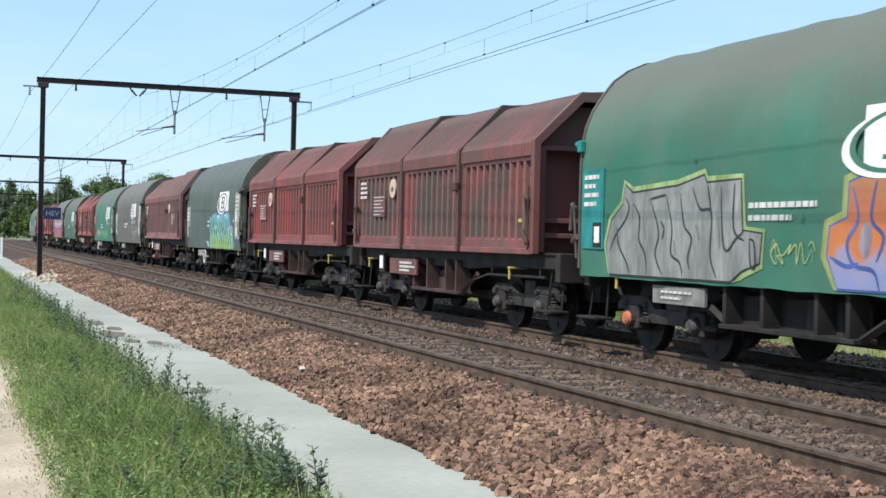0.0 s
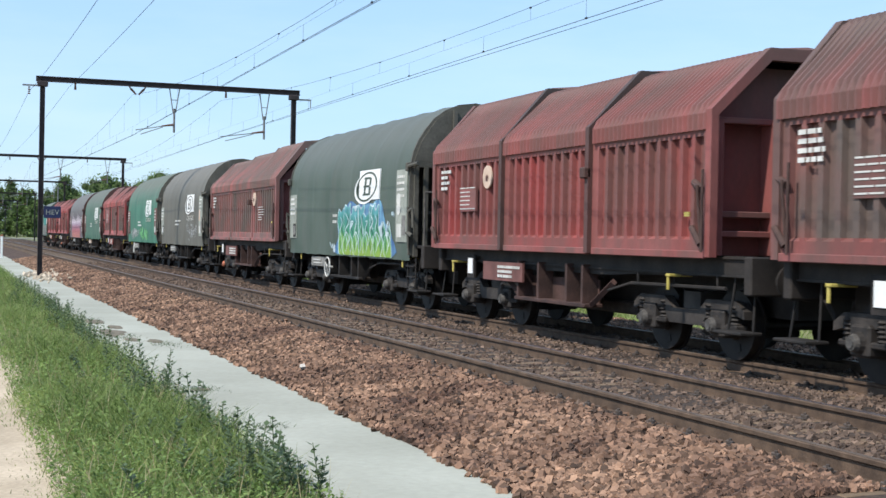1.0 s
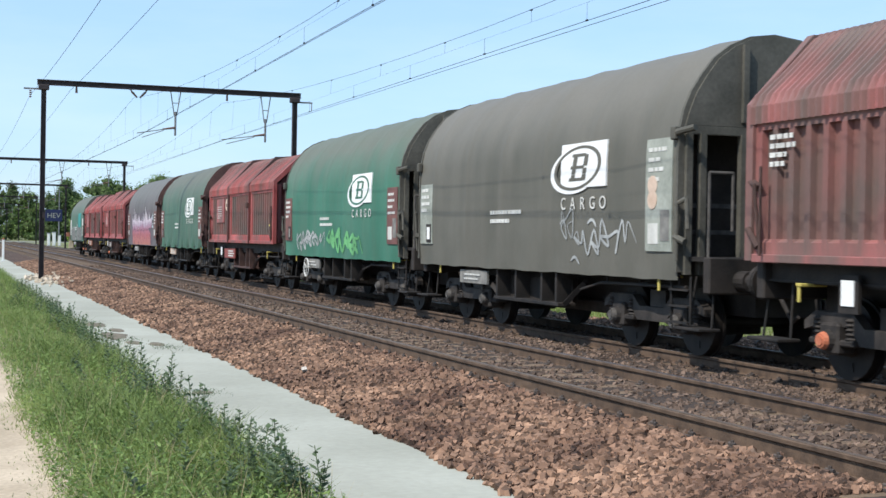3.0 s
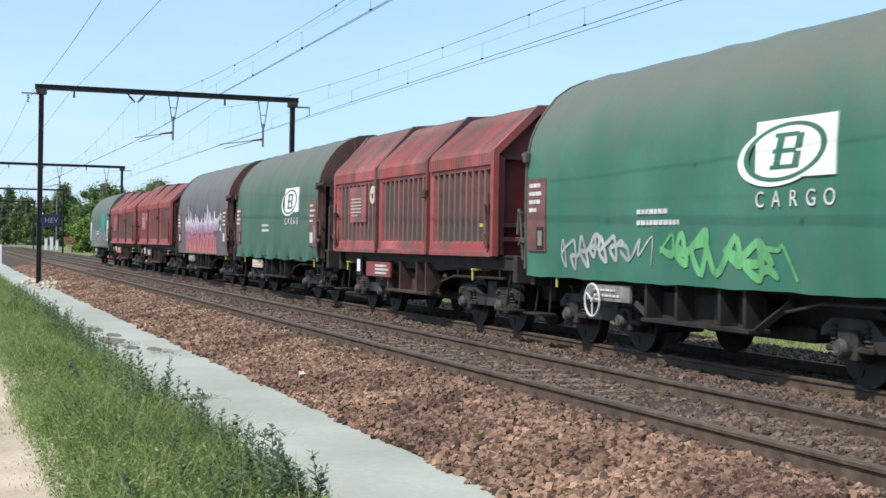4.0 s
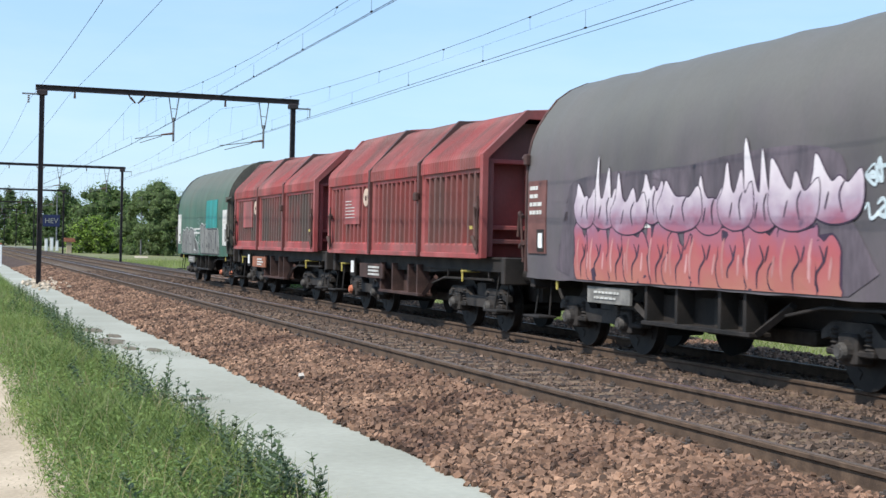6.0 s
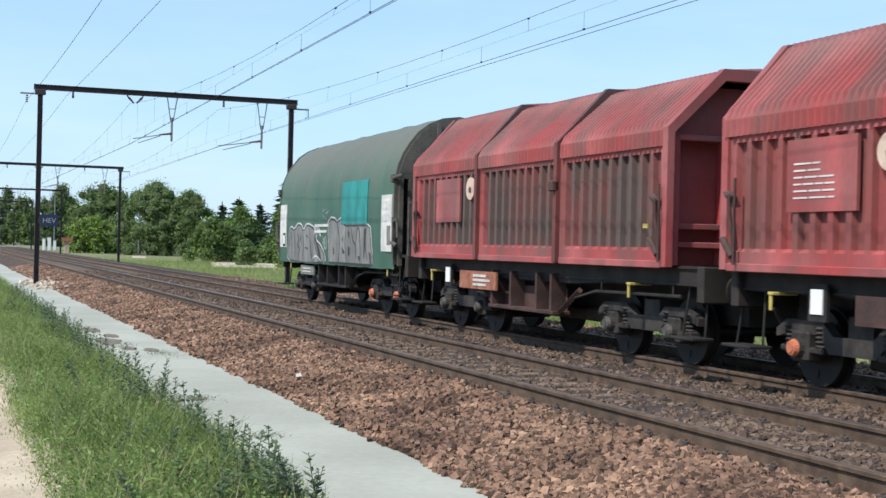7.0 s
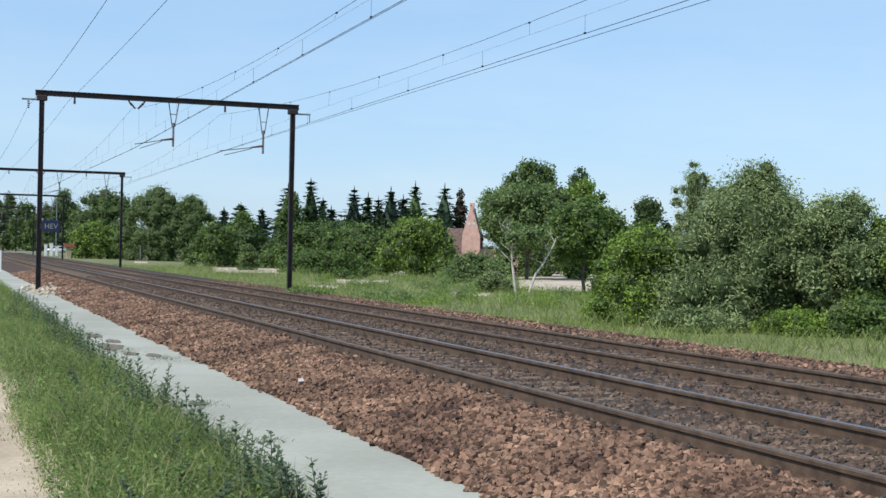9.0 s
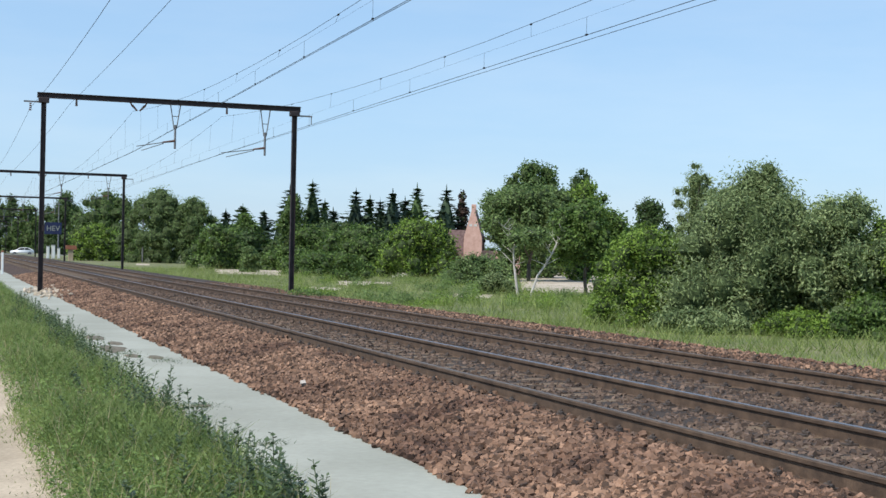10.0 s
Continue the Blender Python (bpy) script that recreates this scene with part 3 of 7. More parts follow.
def bogie_frame_bm():
    bm = B()
    for s in (-1, 1):
        x0, x1 = (0.93, 1.06) if s > 0 else (-1.06, -0.93)
        prism_y = [(-1.45, 0.66), (-1.25, 0.78), (-0.55, 0.78), (-0.35, 0.62), (0.35, 0.62), (0.55, 0.78), (1.25, 0.78), (1.45, 0.66), (1.45, 0.56), (1.2, 0.62),
                   (0.6, 0.62), (0.42, 0.42), (-0.42, 0.42), (-0.6, 0.62), (-1.2, 0.62), (-1.45, 0.56)]
        a = [bm.verts.new((x0, y, z)) for y, z in prism_y]
        b = [bm.verts.new((x1, y, z)) for y, z in prism_y]
        bm.faces.new(a)
        bm.faces.new(b[::-1])
        for i in range(len(a)):
            bm.faces.new((a[i], b[i], b[(i + 1) % len(a)], a[(i + 1) % len(a)]))
    box(bm, -0.95, 0.95, -0.22, 0.22, 0.5, 0.86)
    bmesh.ops.recalc_face_normals(bm, faces=bm.faces)
    return bm


def axlebox_bm():
    bm = box(B(), -0.13, 0.13, -0.17, 0.17, -0.16, 0.20, 0.03)
    rod(bm, (-0.13, 0, 0), (-0.19, 0, 0), 0.13, 0.11, sides=14)
    box(bm, -0.10, 0.10, -0.42, 0.42, -0.06, 0.02, 0.02)
    return bm


def spring_bm():
    bm = B()
    rows = []
    for k in range(13):
        r = 0.085 if k % 2 else 0.055
        rows.append([bm.verts.new((r * math.cos(a * 0.6283), r * math.sin(a * 0.6283), -0.03 + 0.026 * k)) for a in range(10)])
    for p, q in zip(rows, rows[1:]):
        for a in range(10):
            bm.faces.new((p[a], p[(a + 1) % 10], q[(a + 1) % 10], q[a]))
    return bm


def buffer_bm():
    bm = B()
    rod(bm, (0, 0, 0), (0, 0.30, 0), 0.13, sides=14)
    rod(bm, (0, 0.25, 0), (0, 0.56, 0), 0.095, sides=14)
    rod(bm, (0, 0.55, 0), (0, 0.60, 0), 0.22, 0.21, sides=18)
    box(bm, -0.18, 0.18, -0.03, 0.02, -0.18, 0.18, 0.01)
    return bm


def ladder_bm(h0, h1, rungs, wide=0.34):
    bm = B()
    for s in (-1, 1):
        rod(bm, (0, s * wide / 2, h0), (0, s * wide / 2, h1), 0.018, sides=6)
    for k in range(rungs):
        z = h0 + (h1 - h0) * (k + 0.1) / rungs
        box(bm, -0.05, 0.05, -wide / 2, wide / 2, z, z + 0.025)
    return bm


def sill_bm(deep):
    """A fish-bellied side sill, its outer face at x = 0."""
    bm = B()
    outline = [(-5.45, 1.36), (5.45, 1.36), (5.45, 1.10), (2.35, 1.06), (1.55, deep), (-1.55, deep), (-2.35, 1.06), (-5.45, 1.10)]
    a = [bm.verts.new((0.0, y, z)) for y, z in outline]
    b = [bm.verts.new((0.12, y, z)) for y, z in outline]
    bm.faces.new(a)
    bm.faces.new(b[::-1])
    for i in range(len(a)):
        bm.faces.new((a[i], b[i], b[(i + 1) % len(a)], a[(i + 1) % len(a)]))
    for z in (1.335, 1.11):
        box(bm, -0.035, 0.0, -5.42, 5.42, z - 0.012, z + 0.012)
    bmesh.ops.recalc_face_normals(bm, faces=bm.faces)
    return bm


def under_frame(w, deep, out, key, label):
    """Sills, floor, centre beam, cross members and headstocks."""
    floor = part("underframe", cached("floor_" + key, lambda: box(B(), 0.1 - out, out - 0.1, -5.45, 5.45, 1.08, 1.30)), M["chassis"], w, label)
    for s in (-1, 1):
        place(part("sill", cached("sill_" + key, lambda: sill_bm(deep)), M["chassis"], floor, "fish-bellied side sill"), pose(s * out, 0, 0, 0, 0, 0 if s < 0 else 180))
        place(part("headstock", cached("headstock", lambda: box(B(), -1.35, 1.35, -0.08, 0.08, 0.88, 1.36, 0.02)), M["chassis"], floor, "end beam"), pose(0, s * 5.45, 0))
        place(part("bolster", cached("bolster", lambda: box(B(), -0.56, 0.56, -0.36, 0.36, 0.24, 0.60, 0.03)), M["bogie"], floor), pose(0, s * 3.5, 0))
    part("centre_beam", cached("centre_beam", lambda: box(B(), -0.50, 0.50, -5.3, 5.3, 0.57, 1.09)), M["chassis"], floor)
    part("equipment_box", cached("equipment_box", lambda: box(B(), -0.62, 0.40, -1.3, 1.2, 0.40, 0.60, 0.03)), M["bogie"], floor)


def place(ob, m):
    ob.matrix_basis = m
    return ob


WHEELSETS = []


def running_gear(w, sill):
    for s in (-1, 1):
        bogie = part("bogie", cached("bogie_frame", bogie_frame_bm), M["bogie"], w, "dark steel two-axle bogie")
        place(bogie, pose(0, s * 3.5, 0))
        for a in (-0.9, 0.9):
            ws = part("wheelset", cached("wheelset", wheelset_bm), M["wheel"], bogie, "pair of steel wheels on an axle")
            place(ws, pose(0, a, 0.46))
            WHEELSETS.append((ws, a))
            for side in (-1, 1):
                bx = part("axle_box", cached("axle_box", axlebox_bm), M["bogie"], bogie)
                place(bx, pose(side * 1.0, a, 0.46, 0, 0, 0 if side < 0 else 180))
                for d in (-0.3, 0.3):
                    place(part("spring", cached("spring", spring_bm), M["bogie"], bogie), pose(side * 1.02, a + d, 0.44))
    for s in (-1, 1):
        for side in (-1, 1):
            place(part("buffer", cached("buffer", buffer_bm), M["chassis"], w, "round steel buffer"), pose(side * 0.875, s * 5.46, 1.06, 0, 0, 0 if s > 0 else 180))

    def hose():
        bm = B()
        pts = [(0.35, 0, 1.0), (0.36, 0.22, 0.78), (0.34, 0.40, 0.55), (0.32, 0.5, 0.62)]
        for a, b in zip(pts, pts[1:]):
            rod(bm, a, b, 0.03, sides=7)
        return bm

    def hook():
        bm = rod(B(), (0, 0, 1.05), (0, 0.45, 1.02), 0.05, sides=8)
        rod(bm, (0, 0.42, 1.05), (0, 0.5, 0.6), 0.04, sides=8)
        return bm
    for s in (-1, 1):
        place(part("coupling", cached("coupling", hook), M["chassis"], w, "screw coupling"), pose(0, s * 5.5, 0, 0, 0, 0 if s > 0 else 180))
        place(part("brake_hose", cached("brake_hose", hose), M["chassis"], w, "black brake hose"), pose(0, s * 5.5, 0, 0, 0, 0 if s > 0 else 180))

    def step():
        bm = box(B(), -0.16, 0.16, -0.32, 0.32, 0.40, 0.44, 0.01)
        for d in (-0.28, 0.28):
            rod(bm, (0.05, d, 0.42), (0.12, d * 0.8, 1.1), 0.016, sides=6)
        return bm
    for s in (-1, 1):
        for side in (-1, 1):
            place(part("footstep", cached("footstep", step), M["chassis"], w, "shunter's step"), pose(side * 1.32, s * 5.2, 0, 0, 0, 0 if side < 0 else 180))

    def rigging():
        bm = B()
        rod(bm, (-1.30, -4.9, 0.95), (-1.30, -2.4, 0.93), 0.025, sides=6)
        rod(bm, (-1.30, -2.4, 0.93), (-1.30, -1.7, 0.80), 0.022, sides=6)
        for y in (-4.7, -3.6, -2.6):
            rod(bm, (-1.30, y, 1.1), (-1.30, y, 0.93), 0.015, sides=6)
        return bm
    part("pipe", cached("rigging", rigging), M["chassis"], w, "brake rods under the sill")

    def tank():
        bm = B()
        rod(bm, (-0.2, -0.9, 0.72), (-0.2, 0.7, 0.72), 0.2, sides=14)
        box(bm, -1.1, -0.75, -0.5, 0.2, 0.52, 0.95, 0.02)
        box(bm, 0.3, 0.9, 0.3, 0.9, 0.5, 0.9, 0.02)
        return bm
    part("brake_gear", cached("brake_gear", tank), M["bogie"], w, "air tank and brake cylinder")

    belly = part("belly_rail", cached("belly_rail", lambda: box(B(), -1.38, -1.06, -1.05, 1.65, 0.50, 0.56, 0.01)), M[sill], w, "lower rail of the belly frame")
    for y in (1.55, 0.72, -0.35, -0.92):
        place(part("strut", cached("strut", lambda: box(B(), -1.36, -1.10, -0.035, 0.035, 0.555, 1.16)), M[sill], belly), pose(0, y, 0))
    place(part("belly_plate", cached("belly_plate", lambda: box(B(), -1.10, -1.08, -1.0, 1.6, 0.56, 0.92)), M[sill], belly, "dirty plate behind the struts"), pose(0, 0, 0))
    for y0, y1, z1 in ((-1.0, -1.75, 0.92), (1.6, 2.15, 0.78)):
        part("brace", rod(B(), (-1.24, y0, 0.53), (-1.24, y1, z1), 0.055, sides=4), M[sill], belly, "slanting stay")


def cap_bm():
    bm = rod(B(), (0, 0, 0), (-0.05, 0, 0), 0.105, 0.085, sides=16)
    rod(bm, (-0.05, 0, 0), (-0.065, 0, 0), 0.06, sides=10)
    return bm


def axle_caps(w, oranges=()):
    """Round covers on the axle ends of the side that faces the path; some painted orange."""
    bogies = [c for c in w.children if c.name.startswith("bogie")]
    for b, s in zip(bogies, (-1, 1)):
        for a in (-0.9, 0.9):
            orange = round(s * 3.5 + a, 1) in oranges
            cap = part("axle_cap", cached("axle_cap", cap_bm), M["orange" if orange else "axlecap"], b, "orange painted axle cover" if orange else "dusty grey axle cover")
            place(cap, pose(-1.19, a, 0.46))


def lever(w, y, z=1.0, mat="yellow"):
    bm = box(B(), -1.40, -1.37, y - 0.025, y + 0.025, z - 0.12, z + 0.08, 0.008)
    box(bm, -1.41, -1.05, y - 0.07, y + 0.04, z + 0.06, z + 0.10, 0.008)
    part("lever", bm, M[mat], w, "yellow painted brake lever")


def plate(w, name, y0, y1, z0, z1, mat, label="", x=None, parent=None, thick=0.012):
    """A thin plate lying on the side that faces the path."""
    bm = B()
    n = max(1, round((z1 - z0) / 0.12))
    for k in range(n):
        za, zb = z0 + (z1 - z0) * k / n, z0 + (z1 - z0) * (k + 1) / n
        xa, xb = (-x, -x) if x else (-side_x(za) - 0.008, -side_x(zb) - 0.008)
        t = thick
        vs = [bm.verts.new(c) for c in ((xa - t, y0, za), (xa - t, y1, za), (xb - t, y1, zb), (xb - t, y0, zb), (xa + 0.03, y0, za), (xa + 0.03, y1, za), (xb + 0.03, y1, zb), (xb + 0.03, y0, zb))]
        sides = [(0, 1, 2, 3), (0, 3, 7, 4), (1, 5, 6, 2)] + ([(0, 4, 5, 1)] if k == 0 else []) + ([(3, 2, 6, 7)] if k == n - 1 else [])
        for f in sides:
            bm.faces.new([vs[i] for i in f])
    bmesh.ops.remove_doubles(bm, verts=bm.verts, dist=0.0005)
    bmesh.ops.recalc_face_normals(bm, faces=bm.faces)
    return part(name, bm, M[mat] if isinstance(mat, str) else mat, parent or w, label)


def bars(w, name, y0, y1, z0, z1, rows, mat, x=None, parent=None, seed=0, cut=4, label="rows of small stencilled marks", thick=0.016, fat=0.13):
    """Stencilled writing too small to read: plain bars."""
    rnd = random.Random(seed)
    bm = B()
    step = (z1 - z0) / rows
    for r in range(rows):
        z = z1 - step * (r + 0.5)
        xx = -(x or side_x(z)) - thick
        a = y1
        stop = y0 + rnd.choice((0, 0, 0.15, 0.35)) * (y1 - y0)
        while a > stop + 0.02:
            wide = rnd.uniform(0.5, 1.4) * (y1 - y0) / cut
            b = max(stop, a - wide)
            box(bm, xx, xx + 0.012, b, a, z - step * fat, z + step * fat)
            a = b - 0.03
    return part(name, bm, M[mat], parent or w, label)


def flat_shape(bm, outline, x_off):
    """A filled outline of (y, z) lying on a hood's side."""
    vs = [bm.verts.new((-side_x(z) - x_off, y, z)) for y, z in outline]
    f = bm.faces.new(vs)
    bmesh.ops.triangulate(bm, faces=[f])


def ring(bm, cy, cz, ry, rz, width, x_off, n=36, a0=0.0, a1=6.2832):
    prev = None
    for k in range(n + 1):
        a = a0 + (a1 - a0) * k / n
        pts = []
        for q in (1.0, 1 - width):
            y, z = cy + ry * q * math.cos(a), cz + rz * q * math.sin(a)
            pts.append(bm.verts.new((-side_x(z) - x_off, y, z)))
        if prev:
            bm.faces.new((prev[0], pts[0], pts[1], prev[1]))
        prev = pts


def emblem(w, ya, yb, z0, z1, cloth, word=True):
    """A white square crossed by a slanted oval ring, in plain shapes."""
    wide, high = yb - ya, z1 - z0
    plate(w, "emblem_square", ya, yb, z0, z1, "white", "white square", thick=0.016)
    cy, cz, ry, rz = ya + wide * 0.68, z0 + high * 0.40, wide * 0.57, high * 0.53

    def slanted(bm, cy, cz, ry, rz, width, x_off):
        prev = None
        for k in range(41):
            a = 2 * math.pi * k / 40
            pts = []
            for q in (1.0, 1 - width):
                y, z = cy + ry * q * math.cos(a), cz + rz * q * math.sin(a) - 0.10 * high * math.cos(a) * q
                pts.append(bm.verts.new((-side_x(z) - x_off, y, z)))
            if prev:
                bm.faces.new((prev[0], pts[0], pts[1], prev[1]))
            prev = pts
    bm = B()
    slanted(bm, cy, cz, ry, rz, 0.16, 0.020)
    mark = part("emblem", bm, M["white"], w, "white square and oval emblem")
    bm = B()
    slanted(bm, cy - wide * 0.05, cz + high * 0.04, ry * 0.93, rz * 0.92, 0.13, 0.026)
    by, bz = ya + wide * 0.60, z0 + high * 0.44

    def slab(u0, u1, v0, v1, off):
        pts = [(by - wide * (u + 0.12 * v), bz + high * v) for u, v in ((u0, v0), (u1, v0), (u1, v1), (u0, v1))]
        flat_shape(bm, pts, off)
    for v in (-0.29, -0.02, 0.25):
        slab(-0.17, 0.13 if v else 0.10, v, v + 0.07, 0.028)
    for u in (-0.13, 0.11):
        for v in (-0.28, -0.14, 0.04, 0.16):
            slab(u, u + 0.085, v, v + 0.13, 0.030)
    part("emblem_mark", bm, cloth, mark, "ring and strokes in the cloth's colour")
    if word:
        for k, ch in enumerate("CARGO"):
            me = text_mesh(ch, 0.27)
            t = part("letter", me, M["offwhite"], w, "white letter")
            t.matrix_basis = Matrix.Translation((-1.472, yb - 0.1 - (wide - 0.2) * k / 4, z0 - 0.25)) @ pose(0, 0, 0, 90, 0, -90)


# ---- sprayed paint: thin layers that follow the cloth ----
def spline(pts, n=6, closed=False):
    """A smooth curve through the points."""
    m = len(pts)
    out = []
    for i in range(m if closed else m - 1):
        p = [pts[(i + d) % m] if closed else pts[min(max(i + d, 0), m - 1)] for d in (-1, 0, 1, 2)]
        for q in range(n):
            t = q / n
            out.append(tuple(0.5 * (2 * p[1][c] + (p[2][c] - p[0][c]) * t + (2 * p[0][c] - 5 * p[1][c] + 4 * p[2][c] - p[3][c]) * t * t
                                    + (3 * p[1][c] - p[0][c] - 3 * p[2][c] + p[3][c]) * t ** 3) for c in (0, 1)))
    if not closed:
        out.append(tuple(pts[-1]))
    return out


def on_cloth(bm, seed, off):
    """Lays flat (0, y, z) faces on the cloth of a wagon, cut finely enough to follow its folds."""
    ys = [v.co.y for v in bm.verts]
    zs = [v.co.z for v in bm.verts]
    for a, b, step, axis in ((min(zs), max(zs), 0.14, (0, 0, 1)), (min(ys), max(ys), 0.26, (0, 1, 0))):
        k = math.ceil(a / step)
        while k * step < b:
            at = Vector(axis) * (k * step)
            bmesh.ops.bisect_plane(bm, geom=bm.verts[:] + bm.edges[:] + bm.faces[:], plane_co=at, plane_no=axis)
            k += 1
    for v in bm.verts:
        v.co.z = max(v.co.z, 1.075)
        v.co.x = -side_x(v.co.z) - tarp_out(seed, v.co.y, v.co.z) - off
    return bm


def painted(w, name, outlines, off, mat, parent=None, label=""):
    """Filled outlines of (y, z) sprayed on the cloth."""
    bm = B()
    for pts in outlines:
        f = bm.faces.new([bm.verts.new((0, y, z)) for y, z in pts])
        bmesh.ops.triangulate(bm, faces=[f])
    return part(name, on_cloth(bm, SEED_OF[w.name], off), mat, parent or w, label)


def line_strip(bm, pts, wide, taper=0.35):
    """A brush line through points of (y, z), thinner at its ends."""
    prev = None
    n = len(pts)
    for i, (y, z) in enumerate(pts):
        a, b = pts[max(i - 1, 0)], pts[min(i + 1, n - 1)]
        d = Vector((b[0] - a[0], b[1] - a[1]))
        if d.length < 1e-6:
            continue
        f = min(1.0, taper + 3.0 * min(i, n - 1 - i) / n)
        s = Vector((-d.y, d.x)).normalized() * wide * f / 2
        row = (bm.verts.new((0, y - s.x, z - s.y)), bm.verts.new((0, y + s.x, z + s.y)))
        if prev:
            bm.faces.new((prev[0], row[0], row[1], prev[1]))
        prev = row


def brushed(w, name, lines, wide, off, mat, parent=None, label="", smooth=True):
    bm = B()
    for pts in lines:
        line_strip(bm, spline(pts, 5) if smooth else pts, wide)
    return part(name, on_cloth(bm, SEED_OF[w.name], off), mat, parent or w, label)


def grown(pts, by):
    """An outline moved outwards by a distance."""
    n = len(pts)
    area = sum(pts[i][0] * pts[(i + 1) % n][1] - pts[(i + 1) % n][0] * pts[i][1] for i in range(n))
    sign = 1 if area > 0 else -1
    out = []
    for i in range(n):
        a, b = Vector(pts[i - 1]), Vector(pts[(i + 1) % n])
        d = (b - a).normalized()
        out.append((pts[i][0] + sign * d.y * by, pts[i][1] - sign * d.x * by))
    return out


def scrawl(w, y0, y1, z0, z1, n, mat, seed, wide=0.03):
    """A quickly drawn tag: one running line of loops and spikes, with a few cross strokes."""
    rnd = random.Random(seed)
    step = (y1 - y0) / n
    pts = [(y1, (z0 + z1) / 2)]
    for k in range(n):
        y = y1 - step * (k + 0.5)
        up, down = z1 - rnd.uniform(0, 0.45) * (z1 - z0), z0 + rnd.uniform(0, 0.45) * (z1 - z0)
        back = rnd.uniform(-0.5, 0.7) * step
        pts += [(y + back, up), (y - rnd.uniform(0.0, 0.5) * step, down)]
        if rnd.random() < 0.6:
            pts += [(y + 0.45 * step, (up + down) / 2 + rnd.uniform(-0.1, 0.1) * (z1 - z0)), (y - 0.4 * step, up - rnd.uniform(0.1, 0.4) * (z1 - z0))]
    lines = [pts]
    for k in range(max(1, n // 3)):
        y = rnd.uniform(y0, y1)
        z = rnd.uniform(z0, z1)
        lines.append([(y + step * 0.5, z), (y, z + 0.06), (y - step * 0.5, z - 0.05)])
    brushed(w, "tag_scrawl", lines, wide, 0.012, mat, label="thin sprayed tag")


def tint(name, c, c2=None):
    """Sprayed paint, blotchy and streaked by rain."""
    return surf("spray_" + name, tuple(0.72 * v for v in c), c2 or tuple(min(1, v * 1.25) for v in c), 1.9, 0.6, 0.05, 9, grit=0.42, stretch=(1, 1.6, 0.45))


def faded(name, stops):
    """Sprayed paint whose colour fades with height, patchy as a can leaves it."""
    m, n, l, p = shader("fade_" + name)
    co = n.new("ShaderNodeTexCoord")
    sep = n.new("ShaderNodeSeparateXYZ")
    l.new(co.outputs["Object"], sep.inputs[0])
    ns = n.new("ShaderNodeTexNoise")
    ns.inputs["Scale"].default_value, ns.inputs["Detail"].default_value = 2.6, 5.0
    l.new(co.outputs["Object"], ns.inputs["Vector"])
    mix = n.new("ShaderNodeMath")
    mix.operation = 'MULTIPLY_ADD'
    l.new(ns.outputs[0], mix.inputs[0])
    mix.inputs[1].default_value = 0.7
    l.new(sep.outputs[2], mix.inputs[2])
    low, high = stops[0][0], stops[-1][0]
    rng = n.new("ShaderNodeMapRange")
    rng.inputs["From Min"].default_value, rng.inputs["From Max"].default_value = low + 0.35, high + 0.35
    l.new(mix.outputs[0], rng.inputs[0])
    ramp = n.new("ShaderNodeValToRGB")
    while len(ramp.color_ramp.elements) < len(stops):
        ramp.color_ramp.elements.new(0.5)
    for e, (z, c) in zip(ramp.color_ramp.elements, stops):
        e.position, e.color = (z - low) / (high - low), rgb(c)
    l.new(rng.outputs[0], ramp.inputs[0])
    l.new(ramp.outputs[0], p.inputs["Base Color"])
    p.inputs["Roughness"].default_value = 0.55
    return m


WILD = faded("wild", [(1.05, (0.24, 0.36, 0.05)), (1.35, (0.16, 0.36, 0.06)), (1.6, (0.04, 0.26, 0.12)), (1.9, (0.03, 0.20, 0.17)), (2.25, (0.12, 0.38, 0.42))])
FLAME = faded("flame", [(1.05, (0.42, 0.16, 0.12)), (1.5, (0.42, 0.10, 0.11)), (1.85, (0.30, 0.12, 0.18)), (2.1, (0.40, 0.31, 0.38)), (2.4, (0.62, 0.55, 0.58)), (2.9, (0.70, 0.67, 0.67))])
EMBER = faded("ember", [(1.15, (0.22, 0.25, 0.42)), (1.42, (0.30, 0.26, 0.36)), (1.55, (0.52, 0.17, 0.05)), (2.0, (0.40, 0.12, 0.05)), (2.4, (0.34, 0.20, 0.09))])
